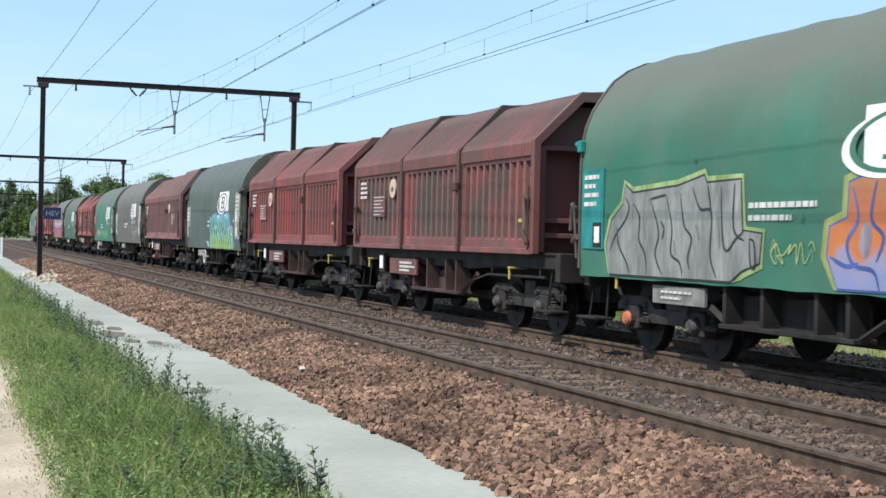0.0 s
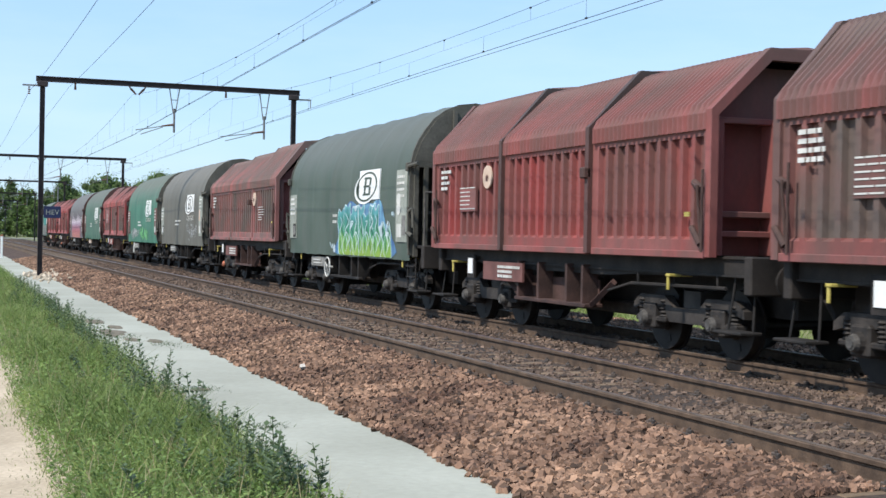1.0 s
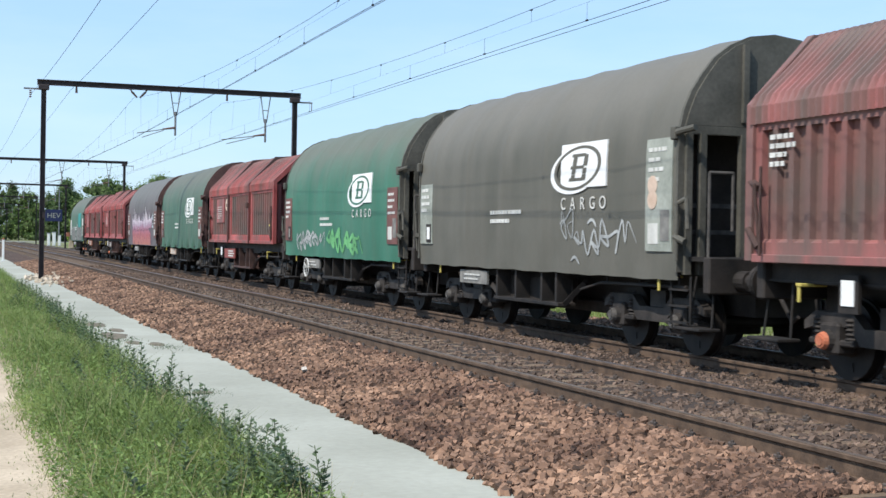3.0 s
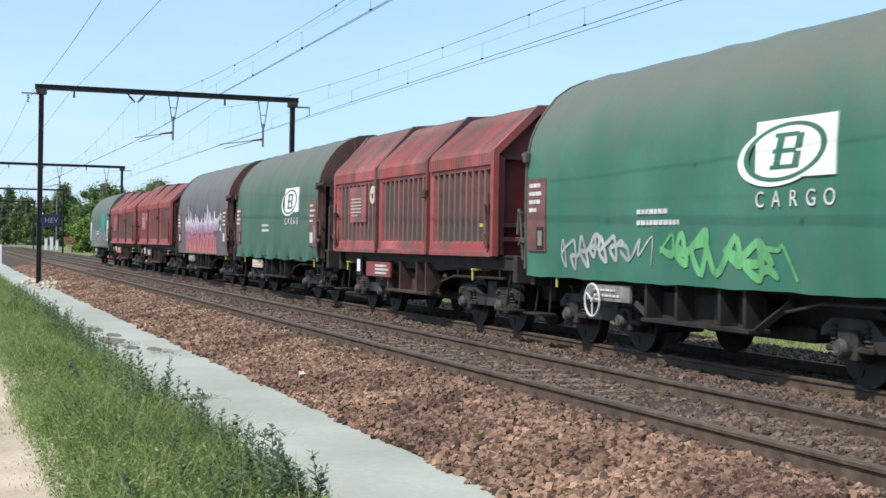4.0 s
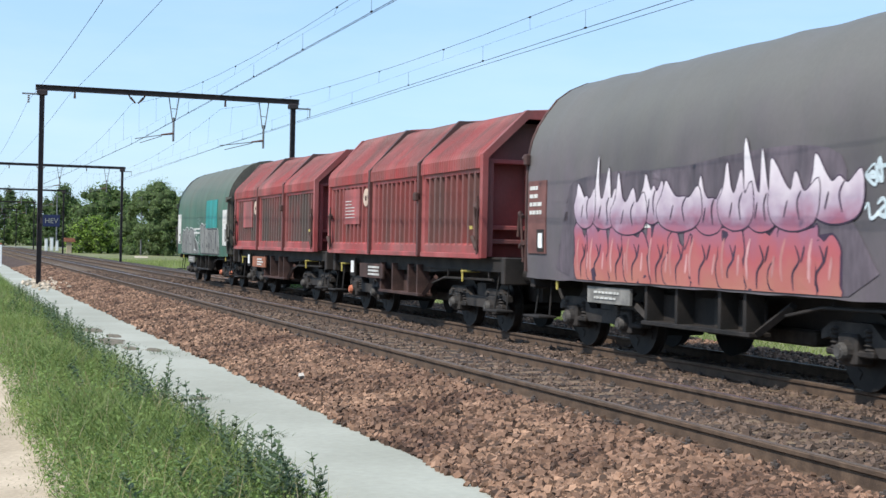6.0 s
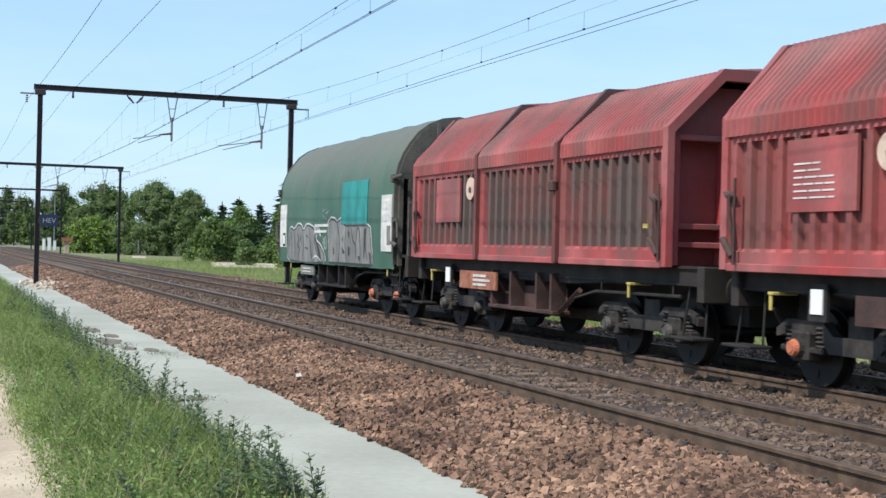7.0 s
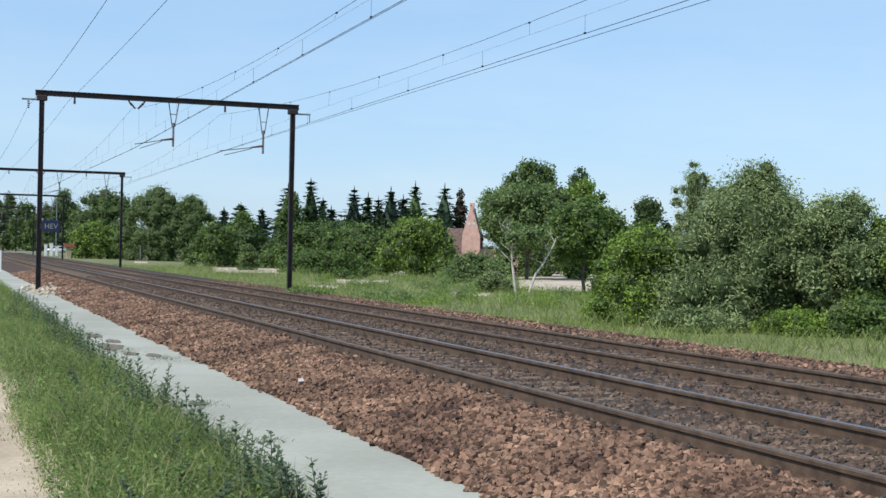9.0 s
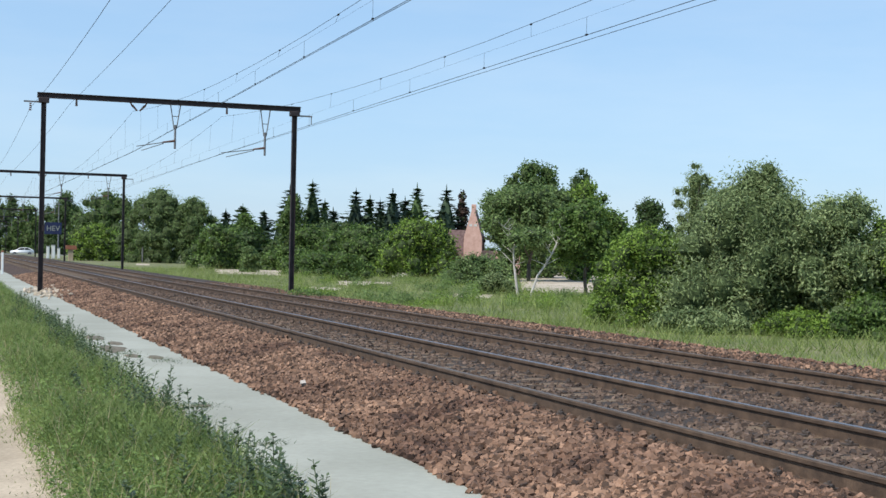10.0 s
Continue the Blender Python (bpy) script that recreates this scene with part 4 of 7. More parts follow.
SPRAY = {"silver": tint("silver", (0.22, 0.225, 0.21), (0.29, 0.30, 0.275)), "lime": tint("lime", (0.24, 0.36, 0.14), (0.36, 0.46, 0.20)), "black": tint("black", (0.03, 0.035, 0.035)),
         "navy": tint("navy", (0.06, 0.10, 0.28)), 
         "orange": tint("orange", (0.40, 0.11, 0.04), (0.36, 0.20, 0.08)), "lilac": tint("lilac", (0.22, 0.18, 0.24), (0.38, 0.35, 0.38)),
         "grey": tint("grey", (0.17, 0.175, 0.165), (0.25, 0.245, 0.225)), "plum": tint("plum", (0.05, 0.030, 0.055)), "teal": tint("teal", (0.015, 0.21, 0.19), (0.02, 0.25, 0.23)), "chalk": tint("chalk", (0.52, 0.52, 0.50)), "soot": tint("soot", (0.035, 0.037, 0.036)), "shade": tint("shade", (0.13, 0.135, 0.13)), "mustard": tint("mustard", (0.27, 0.30, 0.10)), "dim": tint("dim", (0.13, 0.21, 0.18)),
         "sky": tint("sky", (0.05, 0.12, 0.34), (0.16, 0.36, 0.48)), "ice": tint("ice", (0.45, 0.58, 0.62), (0.62, 0.70, 0.72)), "leafdark": tint("leafdark", (0.015, 0.09, 0.07)), "violet": tint("violet", (0.095, 0.080, 0.094), (0.135, 0.108, 0.126)), "blush": tint("blush", (0.55, 0.22, 0.20), (0.60, 0.34, 0.34)), "ash": tint("ash", (0.34, 0.35, 0.34), (0.46, 0.47, 0.46)),
         "moss": tint("moss", (0.12, 0.36, 0.14))}


def tarp_wagon(label, cloth, end, plate_mat, seed, tall=2.65, catch=None):
    w = thing("covered_wagon", pose(TRACK_2, 0, DROP), label, "freight wagon", "wagons of the train")
    under_frame(w, 1.0, 1.08, "tarp", "black steel underframe")
    part("tarpaulin", tarp_mesh(seed), cloth, w, "weathered tarpaulin hood")
    SEED_OF[w.name] = seed
    for s in (-1, 1):
        y = -4.88 if s < 0 else 5.5
        part("end_rim", rim_mesh(y - 0.03, y + 0.03), end, w, "arched end frame of the hood")
        # near-black wall: the shade of the open hood end is put into its colour
        part("end_wall", prism(B(), [(x * 0.97, z - 0.06) for x, z in arch(0.03, 1.3)], y - s * 0.62 - 0.03, y - s * 0.62 + 0.03), M["recess_shade"], w, "steel end wall, coloured dark for the shaded recess")
        # the closed gable over the open platform
        gable = part("gable", prism(B(), [(x * 0.975, z - 0.02) for x, z in arch(0.02, 3.06)], y + s * 0.035 - 0.02, y + s * 0.035 + 0.02), end, w, "closed sheet gable of the hood")
        part("gable_post", box(B(), -0.54, -0.46, y + s * 0.06, y + s * 0.12, 3.16, 4.20), end, gable)
        part("gable_beam", box(B(), -1.36, 1.36, y + s * 0.02 - 0.05, y + s * 0.02 + 0.09 * s + 0.05, 2.98, 3.10, 0.01), end, gable, "beam under the gable")
        for x in (-1.33, -1.12, -0.5, 0.5, 1.12, 1.33):
            part("stanchion", box(B(), x - 0.045, x + 0.045, y - 0.05 + s * 0.04, y + 0.05 + s * 0.04, 1.12, 3.0), end, gable)
        for z in (1.66, 2.02):
            part("cross_rail", box(B(), -1.08, 1.30, y - s * 0.3 - 0.02, y - s * 0.3 + 0.02, z, z + 0.06), M["axlecap"], gable)
        bm = B()
        e = s * 5.42
        for x0, x1, h in ((-1.30, -0.95, 2.45), (-0.72, -0.38, 2.30)):
            rod(bm, (x0, e, 1.3), (x0, e, h), 0.022, sides=7)
            rod(bm, (x0, e, h), (x1, e, h), 0.022, sides=7)
            rod(bm, (x1, e, h), (x1, e, 1.7), 0.022, sides=7)
        part("handrail", bm, M["axlecap"], w, "bent grey handrail on the end platform")
        part("platform", box(B(), -1.32, 1.32, min(y, e), max(y, e), 1.30, 1.36), M["chassis"], w, "end platform")
        bm = B()
        rod(bm, (-1.48, y + s * 0.05, 1.3), (-1.52, y + s * 0.10, 2.15), 0.022)
        rod(bm, (-1.50, y + s * 0.05, 2.05), (-1.47, y + s * 0.26, 2.12), 0.035)
        rod(bm, (-1.47, y + s * 0.26, 2.12), (-1.47, y + s * 0.30, 1.72), 0.03)
        rod(bm, (-1.50, y + s * 0.02, 1.62), (-1.46, y + s * 0.22, 1.55), 0.045)
        part("locking_handle", bm, end, w, "hood locking handle")
        bm = rod(B(), (-1.49, y + s * 0.02, 3.00), (-1.38, y + s * 0.30, 3.05), 0.045)
        box(bm, -1.53, -1.44, y - 0.06 - s * 0.04, y + 0.06 - s * 0.04, 2.90, 3.08, 0.015)
        part("corner_catch", bm, catch or end, w, "catch at the hood's corner")
    plate(w, "hem_rail", -4.84, 5.46, 1.09, 1.14, "chassis", "dark rail along the hem", x=1.40)
    plate(w, "marking_plate", -4.76, -4.04, 1.42, tall, plate_mat, "upright marking plate", thick=0.014)
    plate(w, "marking_plate", 4.70, 5.40, 1.45, 2.63, plate_mat, "upright marking plate", thick=0.014)
    plate(w, "paper_label", -4.40, -4.12, 1.52, 1.80, "offwhite", "white paper label", thick=0.019)
    plate(w, "vent_panel", -4.70, -4.46, 1.56, 1.98, "capgrey", "grey lettered panel", thick=0.019)
    bars(w, "marking", -4.60, -4.12, tall - 0.62, tall - 0.08, 4, "offwhite", seed=seed, thick=0.030, fat=0.2)
    bars(w, "marking", 4.86, 5.32, 2.05, 2.58, 4, "offwhite", seed=seed + 1, cut=3, thick=0.030, fat=0.24)
    plate(w, "label_holder", 4.76, 5.02, 1.48, 1.84, "chassis", "black label holder", thick=0.024)
    plate(w, "paper_label", 4.80, 4.96, 1.54, 1.78, "white" if seed in (1, 6, 10, 13) else "capgrey", "paper label in its holder", thick=0.030)
    if seed in (4, 6):
        bm = B()
        rod(bm, (-1.45, -4.24, 2.12), (-1.484, -4.24, 2.12), 0.13, sides=22)
        rod(bm, (-1.45, -4.24, 2.32), (-1.484, -4.24, 2.32), 0.13, sides=22)
        part("roundel", bm, M["cream" if seed == 6 else "offwhite"], w, "pale pair of round marks")
    note = -0.46 if seed == 1 else 0.3
    bars(w, "marking", note + (0.35 if seed == 4 else 0), note + (0.7 if seed == 4 else 1.35), 1.80, 2.10, 2, "offwhite", seed=seed + 2, cut=13, fat=0.22)
    lever(w, -4.3)
    lever(w, 4.4)
    plate(w, "data_board", 2.0, 3.35, 0.74, 0.98, "cream" if seed == 9 else "capgrey", "grey data board", x=1.36)
    bars(w, "marking", 2.3, 3.1, 0.78, 0.94, 2, "offwhite", x=1.372, seed=seed + 9, cut=9, fat=0.2)
    running_gear(w, "chassis")
    axle_caps(w, {1: (4.4,), 13: (-2.6, -4.4)}.get(seed, ()))
    part("footladder", cached("footladder", lambda: ladder_bm(0.45, 1.1, 3, 0.5)), M["chassis"], w).matrix_basis = pose(-1.36, -4.85, 0)
    return w


def soot_and_shade(ob, soot):
    """The second slot: soot lying in the wall's pressed channels, painted shade in the roof's grooves."""
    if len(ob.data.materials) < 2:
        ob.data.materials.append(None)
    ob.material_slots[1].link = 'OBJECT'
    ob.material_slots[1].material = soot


def steel_wagon(label, coat, soot, seed, smooth_joints=False, panel=True):
    roof_shade_soot = ROOF_SHADE_SOOT[0] if seed in (2, 3, 5) else ROOF_SHADE_SOOT[1]
    plain_plate = coat
    w = thing("steel_hood_wagon", pose(TRACK_2, 0, DROP), label, "freight wagon", "wagons of the train")
    under_frame(w, 1.02, 1.24, "steel", "dark rusty underframe")
    cuts = [5.50, 1.98, -1.40, -4.75]
    for k in range(3):
        y1, y0 = cuts[k], cuts[k + 1]
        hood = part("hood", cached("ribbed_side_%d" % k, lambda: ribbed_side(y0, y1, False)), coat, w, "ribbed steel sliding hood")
        soot_and_shade(hood, soot)
        soot_and_shade(part("far_wall", cached("ribbed_far_%d" % k, lambda: ribbed_side(y0, y1, True)), coat, hood, "ribbed wall"), soot)
        key = ("roof_step_%d" if smooth_joints else "roof_%d") % k
        if key not in CACHE:
            CACHE[key] = ribbed_roof(y0, y1, ((0.03, 0.12, 0.23) if smooth_joints else (0.11, 0.03, -0.04))[k])
        soot_and_shade(part("roof", CACHE[key], coat, hood, "corrugated roof"), roof_shade_soot)
        if k < 2 and not smooth_joints:
            part("end_arch", cached("arch_in_%d" % k, lambda: frame_arch(y0 + 0.06, 0.06, 0.05, 0.08 - 0.06 * k)), roof_shade_soot, hood, "raised arch at the hood's end")
        if k and smooth_joints:
            part("step_rim", cached("step_rim_%d" % k, lambda: frame_arch(y1 - 0.04, 0.03, 0.0, (0.03, 0.12, 0.23)[k])), coat, hood, "stepped edge of the larger hood")
        if k == 2:
            part("end_arch", cached("arch_near_high" if smooth_joints else "arch_near", lambda: frame_arch(y0, 0.07, 0.03, 0.22 if smooth_joints else -0.04)), coat, hood, "arch at the hood's end")
        if k == 0:
            part("end_arch", cached("arch_far_low" if smooth_joints else "arch_far", lambda: frame_arch(y1, 0.07, 0.02, 0.03 if smooth_joints else 0.10)), coat, hood, "arch at the hood's end")
        part("lower_rail", cached("lower_rail_%d" % k, lambda: box(B(), -1.50, -1.44, y0 + 0.08, y1 - 0.08, 1.32, 1.42, 0.01)), coat, hood)

    def end_wall():
        out = [(-1.36, 1.36), (-1.36, 3.1), (-0.6, 3.82), (0.6, 3.82), (1.36, 3.1), (1.36, 1.36)]
        bm = prism(B(), out, -0.04, 0.04)
        return bm

    def stanchion():
        return box(B(), -0.06, 0.06, -0.34, -0.04, 1.36, 3.1, 0.01)

    def rail_bar():
        return box(B(), -1.35, 1.35, -0.30, -0.05, 0, 0.08, 0.01)
    for s in (-1, 1):
        e = part("end_wall", cached("red_end_wall", end_wall), coat, w, "steel end wall with stanchions")
        place(e, pose(0, 5.20 if s > 0 else -4.36, 0, 0, 0, 0 if s < 0 else 180))
        for x in (-1.3, -0.45, 0.45, 1.3):
            place(part("stanchion", cached("stanchion", stanchion), coat, e), pose(x, 0, 0))
        for z in (1.6, 1.85, 3.05):
            place(part("cross_bar", cached("cross_bar", rail_bar), coat, e), pose(0, 0, z))

        def gear():
            bm = B()
            rod(bm, (-1.5, 0, 1.45), (-1.55, 0.05, 2.25), 0.022)
            rod(bm, (-1.5, 0.02, 2.2), (-1.44, 0.30, 2.3), 0.05)
            rod(bm, (-1.52, 0.0, 1.5), (-1.52, 0.22, 1.72), 0.04)
            rod(bm, (-1.55, -0.08, 1.4), (-1.55, -0.08, 2.45), 0.018)
            return bm
        place(part("locking_gear", cached("locking_gear", gear), M["redchassis"], w, "hood locking lever"), pose(0, -4.62 if s < 0 else 5.25, 0))
    for y in (-1.30,):
        part("catch", box(B(), -1.60, -1.47, y - 0.10, y + 0.06, 2.45, 2.62, 0.02), M["redchassis"], w, "dark hood catch")
    if not smooth_joints and seed in (2, 3):
        plate(w, "notice_plate", 3.30, 4.10, 2.02, 2.46, coat, "small red lettered plate", x=1.455)
    elif not smooth_joints:
        plate(w, "notice_panel", 2.95, 4.22, 2.02, 2.84, plain_plate, "plain red notice panel", x=1.455)
    dot = -1.70 if smooth_joints else 2.75 if seed in (2, 3) else 2.42
    if panel:
        note = -3.08 if smooth_joints else 3.33
        low = 1.94 if smooth_joints else 2.03 if seed in (2, 3) else 2.14
        bars(w, "marking", note, note + 0.75, low, low + 0.46, 6, "offwhite", x=1.458, seed=seed, cut=3)
    if seed not in (8, 11, 12):
        bars(w, "marking", 4.6, 5.1, 2.42, 2.84, 4, "offwhite", x=1.462, seed=seed + 3, cut=4, fat=0.27)
    bm = B()
    rod(bm, (-1.445, dot, 2.62), (-1.475, dot, 2.62), 0.205, sides=28)
    disc = part("roundel", bm, M["cream"], w, "round white plate")
    disc.matrix_basis = pose(0, 0, 0)
    bm = B()
    rod(bm, (-1.47, dot, 2.60), (-1.482, dot, 2.60), 0.065, sides=5)
    part("roundel_mark", bm, M["endbrown"], disc, "small dark mark")
    plate(w, "paper_label", 3.62, 3.84, 0.88, 1.16, "white", "white paper label", x=1.37)
    plate(w, "label_frame", 3.56, 3.90, 0.80, 1.22, "chassis", "black label frame", x=1.355)
    board = {8: "notice", 11: "redchassis", 12: "rust"}.get(seed, "plate_red")
    plate(w, "data_board", 1.25, 3.0, 0.80, 1.12, board, "red-brown data board", x=1.40)
    bars(w, "marking", 1.35, 2.3, 0.84, 1.08, 3, "offwhite", x=1.41, seed=seed + 5, cut=11, fat=0.28)
    lever(w, -3.6)
    lever(w, 4.6)
    part("door_marker", box(B(), -1.47, -1.452, -4.25, -4.12, 1.86, 1.92), M["yellow"], w, "small yellow mark")
    running_gear(w, "redchassis")
    axle_caps(w, (4.4,) if seed in (5, 11) else ())
    return w


GREEN = paint("green_cloth", (0.022, 0.145, 0.090), (0.045, 0.19, 0.125), (0.14, 0.128, 0.10), 2.7, 3.8, 0.22)
GREEN_B = paint("green_cloth_dull", (0.034, 0.112, 0.073), (0.054, 0.145, 0.097), (0.135, 0.125, 0.100), 2.7, 3.8, 0.26)
OLIVE = paint("olive_cloth", (0.055, 0.084, 0.062), (0.080, 0.11, 0.086), (0.115, 0.12, 0.105), 2.8, 3.8, 0.4)
DARK = paint("dark_cloth", (0.088, 0.086, 0.068), (0.118, 0.113, 0.092), (0.160, 0.146, 0.120), 2.9, 3.9, 0.45)
DUSK = paint("dusky_cloth", (0.090, 0.080, 0.088), (0.145, 0.118, 0.135), (0.135, 0.132, 0.115), 2.5, 3.6, 0.4)
RED_DARK = paint("brown_red_paint", (0.235, 0.060, 0.054), (0.30, 0.092, 0.085), (0.105, 0.073, 0.062), 2.9, 4.1, 0.82, cover=0.09)
RED_MID = paint("dull_red_paint", (0.27, 0.060, 0.054), (0.34, 0.102, 0.094), (0.12, 0.076, 0.064), 2.8, 4.3, 0.72, cover=0.06)
RED_SOOT = paint("sooty_red_paint", (0.32, 0.080, 0.073), (0.40, 0.14, 0.13), (0.13, 0.098, 0.084), 2.9, 4.5, 0.9, cover=0.09)
RED_FRESH = paint("fresh_red_paint", (0.39, 0.054, 0.054), (0.47, 0.130, 0.126), (0.115, 0.078, 0.068), 3.0, 4.9, 0.70, cover=0.02)
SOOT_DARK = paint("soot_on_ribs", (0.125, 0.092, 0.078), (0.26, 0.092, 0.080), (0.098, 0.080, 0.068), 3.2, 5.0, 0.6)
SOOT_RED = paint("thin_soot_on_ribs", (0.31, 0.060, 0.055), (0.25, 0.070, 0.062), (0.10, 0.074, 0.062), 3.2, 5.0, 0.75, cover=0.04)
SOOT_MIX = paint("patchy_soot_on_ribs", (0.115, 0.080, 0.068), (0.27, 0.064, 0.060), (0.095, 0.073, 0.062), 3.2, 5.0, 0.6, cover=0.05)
RED_BRIGHT = paint("bright_red_paint", (0.42, 0.060, 0.056), (0.52, 0.15, 0.145), (0.105, 0.074, 0.064), 2.9, 4.3, 0.8, cover=0.06)

# Darker tones that put shade into the roof grooves; also colour the brown inner arches
ROOF_SHADE_SOOT = (paint("shade_and_soot_of_dark_roofs", (0.085, 0.044, 0.038), (0.13, 0.054, 0.047), (0.060, 0.046, 0.040), 2.9, 4.1, 0.6),
             paint("shade_and_soot_of_roofs", (0.14, 0.038, 0.035), (0.19, 0.056, 0.050), (0.062, 0.046, 0.040), 2.9, 4.4, 0.7))
TRAIN = [
    tarp_wagon("green tarpaulin wagon with grey and orange graffiti", GREEN, M["endwall"], SPRAY["teal"], 1, 2.63, SPRAY["teal"]),
    steel_wagon("brown-red wagon with three telescopic steel hoods", RED_DARK, SOOT_DARK, 2),
    steel_wagon("dull red wagon with three telescopic steel hoods", RED_MID, SOOT_RED, 3),
    tarp_wagon("olive tarpaulin wagon with blue and green graffiti", OLIVE, M["endwall"], "palegrey", 4, 2.95),
    steel_wagon("sooty red wagon with telescopic steel hoods", RED_SOOT, SOOT_DARK, 5, True),
    tarp_wagon("dark grey-green tarpaulin wagon with white emblem", DARK, M["endwall"], "palegrey", 6, 2.95),
    tarp_wagon("bright green tarpaulin wagon with white tags", GREEN, M["endwall"], "plate_red", 7),
    steel_wagon("red and soot-streaked wagon with steel hoods", RED_BRIGHT, SOOT_DARK, 8),
    tarp_wagon("green tarpaulin wagon with creased lower edge", GREEN_B, M["endbrown"], "plate_red", 9),
    tarp_wagon("dusky tarpaulin wagon with pink and purple graffiti", DUSK, M["endbrown"], "plate_red", 10),
    steel_wagon("red wagon with three ribbed steel hoods", RED_FRESH, SOOT_RED, 11),
    steel_wagon("bright red wagon with sooty ribs", RED_FRESH, SOOT_MIX, 12, False, False),
    tarp_wagon("last green tarpaulin wagon with grey graffiti", GREEN_B, M["endwall"], "offwhite", 13),
]


def piece(w, body, halo, edge, fill, rim, line, label):
    """One sprayed piece: a halo, a dark or pale edge and a filled body, lying over each other."""
    root = painted(w, "graffiti", [grown(body, halo)], 0.009, rim, label=label) if halo else None
    if edge:
        e = painted(w, "edge", [grown(body, edge)], 0.012, line, root, "" if root else label)
        root = root or e
    painted(w, "fill", [body], 0.015, fill, root)
    return root


def silver_piece(w):
    """Grey block letters with a dark line and a lime halo."""
    S = SPRAY
    body = [(4.52, 1.10), (4.60, 1.50), (4.44, 1.86), (4.08, 2.08), (4.02, 2.36), (3.80, 2.24), (3.2, 2.22), (2.6, 2.30), (2.1, 2.36), (1.92, 2.42), (1.85, 2.32), (1.06, 2.34),
            (1.02, 1.72), (0.60, 1.68), (0.66, 1.34), (1.05, 1.24), (1.30, 1.10)]
    root = piece(w, body, 0.095, 0.03, S["silver"], S["lime"], S["black"], "grey block-letter graffiti with lime halo")
    lines = [[(4.5, 1.42), (4.3, 1.66), (4.02, 1.86), (3.9, 2.05), (4.02, 2.2)], [(4.28, 1.78), (4.2, 1.5), (4.0, 1.28), (3.92, 1.12)],
             [(3.78, 2.1), (3.6, 1.9), (3.62, 1.6), (3.45, 1.4), (3.4, 1.12)], [(3.3, 2.15), (3.05, 1.7), (3.15, 1.4), (2.95, 1.12)], [(3.3, 2.15), (2.85, 2.2)],
             [(2.86, 2.2), (2.7, 1.75), (2.72, 1.42), (2.5, 1.3), (2.45, 1.12)], [(2.5, 2.2), (2.4, 1.8), (2.2, 1.62), (2.3, 1.35), (2.2, 1.12)],
             [(2.2, 2.28), (2.0, 2.0), (1.72, 1.95), (1.74, 1.4), (1.6, 1.12)], [(1.82, 2.3), (1.72, 1.95)], [(1.5, 2.28), (1.42, 1.5), (1.15, 1.62), (0.98, 1.72)],
             [(1.18, 2.3), (1.2, 1.75), (0.98, 1.6)], [(0.86, 1.62), (0.84, 1.3), (0.74, 1.32), (0.76, 1.58), (0.86, 1.62)], [(3.0, 1.85), (2.9, 1.75), (2.95, 1.6)]]
    brushed(w, "stroke", lines, 0.038, 0.018, S["black"], root)
    brushed(w, "stroke", [[(4.3, 1.6), (4.15, 1.42)], [(3.5, 1.9), (3.42, 1.6)], [(2.65, 1.6), (2.6, 1.4)], [(1.55, 1.9), (1.52, 1.5)], [(2.1, 1.8), (2.0, 1.6)]], 0.09, 0.017, S["shade"], root, smooth=False)
    # the orange and blue piece further along, and the thin lime tag between them
    body = [(-0.84, 1.10), (-0.68, 1.45), (-0.72, 1.76), (-1.02, 1.86), (-1.04, 2.24), (-1.3, 2.30), (-2.2, 2.34), (-2.9, 2.22), (-3.4, 2.36), (-3.95, 2.1), (-3.9, 1.10)]
    root = piece(w, body, 0.13, 0.03, EMBER, S["mustard"], S["navy"], "orange and blue graffiti with yellow halo")
    lines = [[(-1.1, 2.2), (-1.2, 1.85), (-1.02, 1.6), (-1.12, 1.36), (-1.45, 1.3), (-1.55, 1.1)], [(-0.72, 1.44), (-1.0, 1.34), (-1.2, 1.38)], [(-1.5, 2.25), (-1.42, 1.85), (-1.62, 1.66), (-1.5, 1.4)],
             [(-1.9, 2.28), (-2.1, 1.9), (-1.85, 1.6), (-2.0, 1.12)], [(-2.5, 2.2), (-2.4, 1.7), (-2.7, 1.4), (-2.6, 1.1)], [(-3.1, 2.2), (-3.2, 1.7), (-2.95, 1.4), (-3.2, 1.1)], [(-3.6, 2.2), (-3.5, 1.6), (-3.7, 1.1)]]
    brushed(w, "stroke", lines, 0.05, 0.018, S["navy"], root)
    painted(w, "highlight", [spline([(-1.28, 1.78), (-1.22, 1.55), (-1.32, 1.42), (-1.42, 1.6), (-1.40, 1.8)], 3, True), spline([(-2.2, 1.7), (-2.1, 1.5), (-2.3, 1.35), (-2.4, 1.6)], 3, True)], 0.0175, S["lilac"], root)
    scrawl(w, -0.42, 0.42, 1.32, 1.62, 6, S["lime"], 31, 0.022)


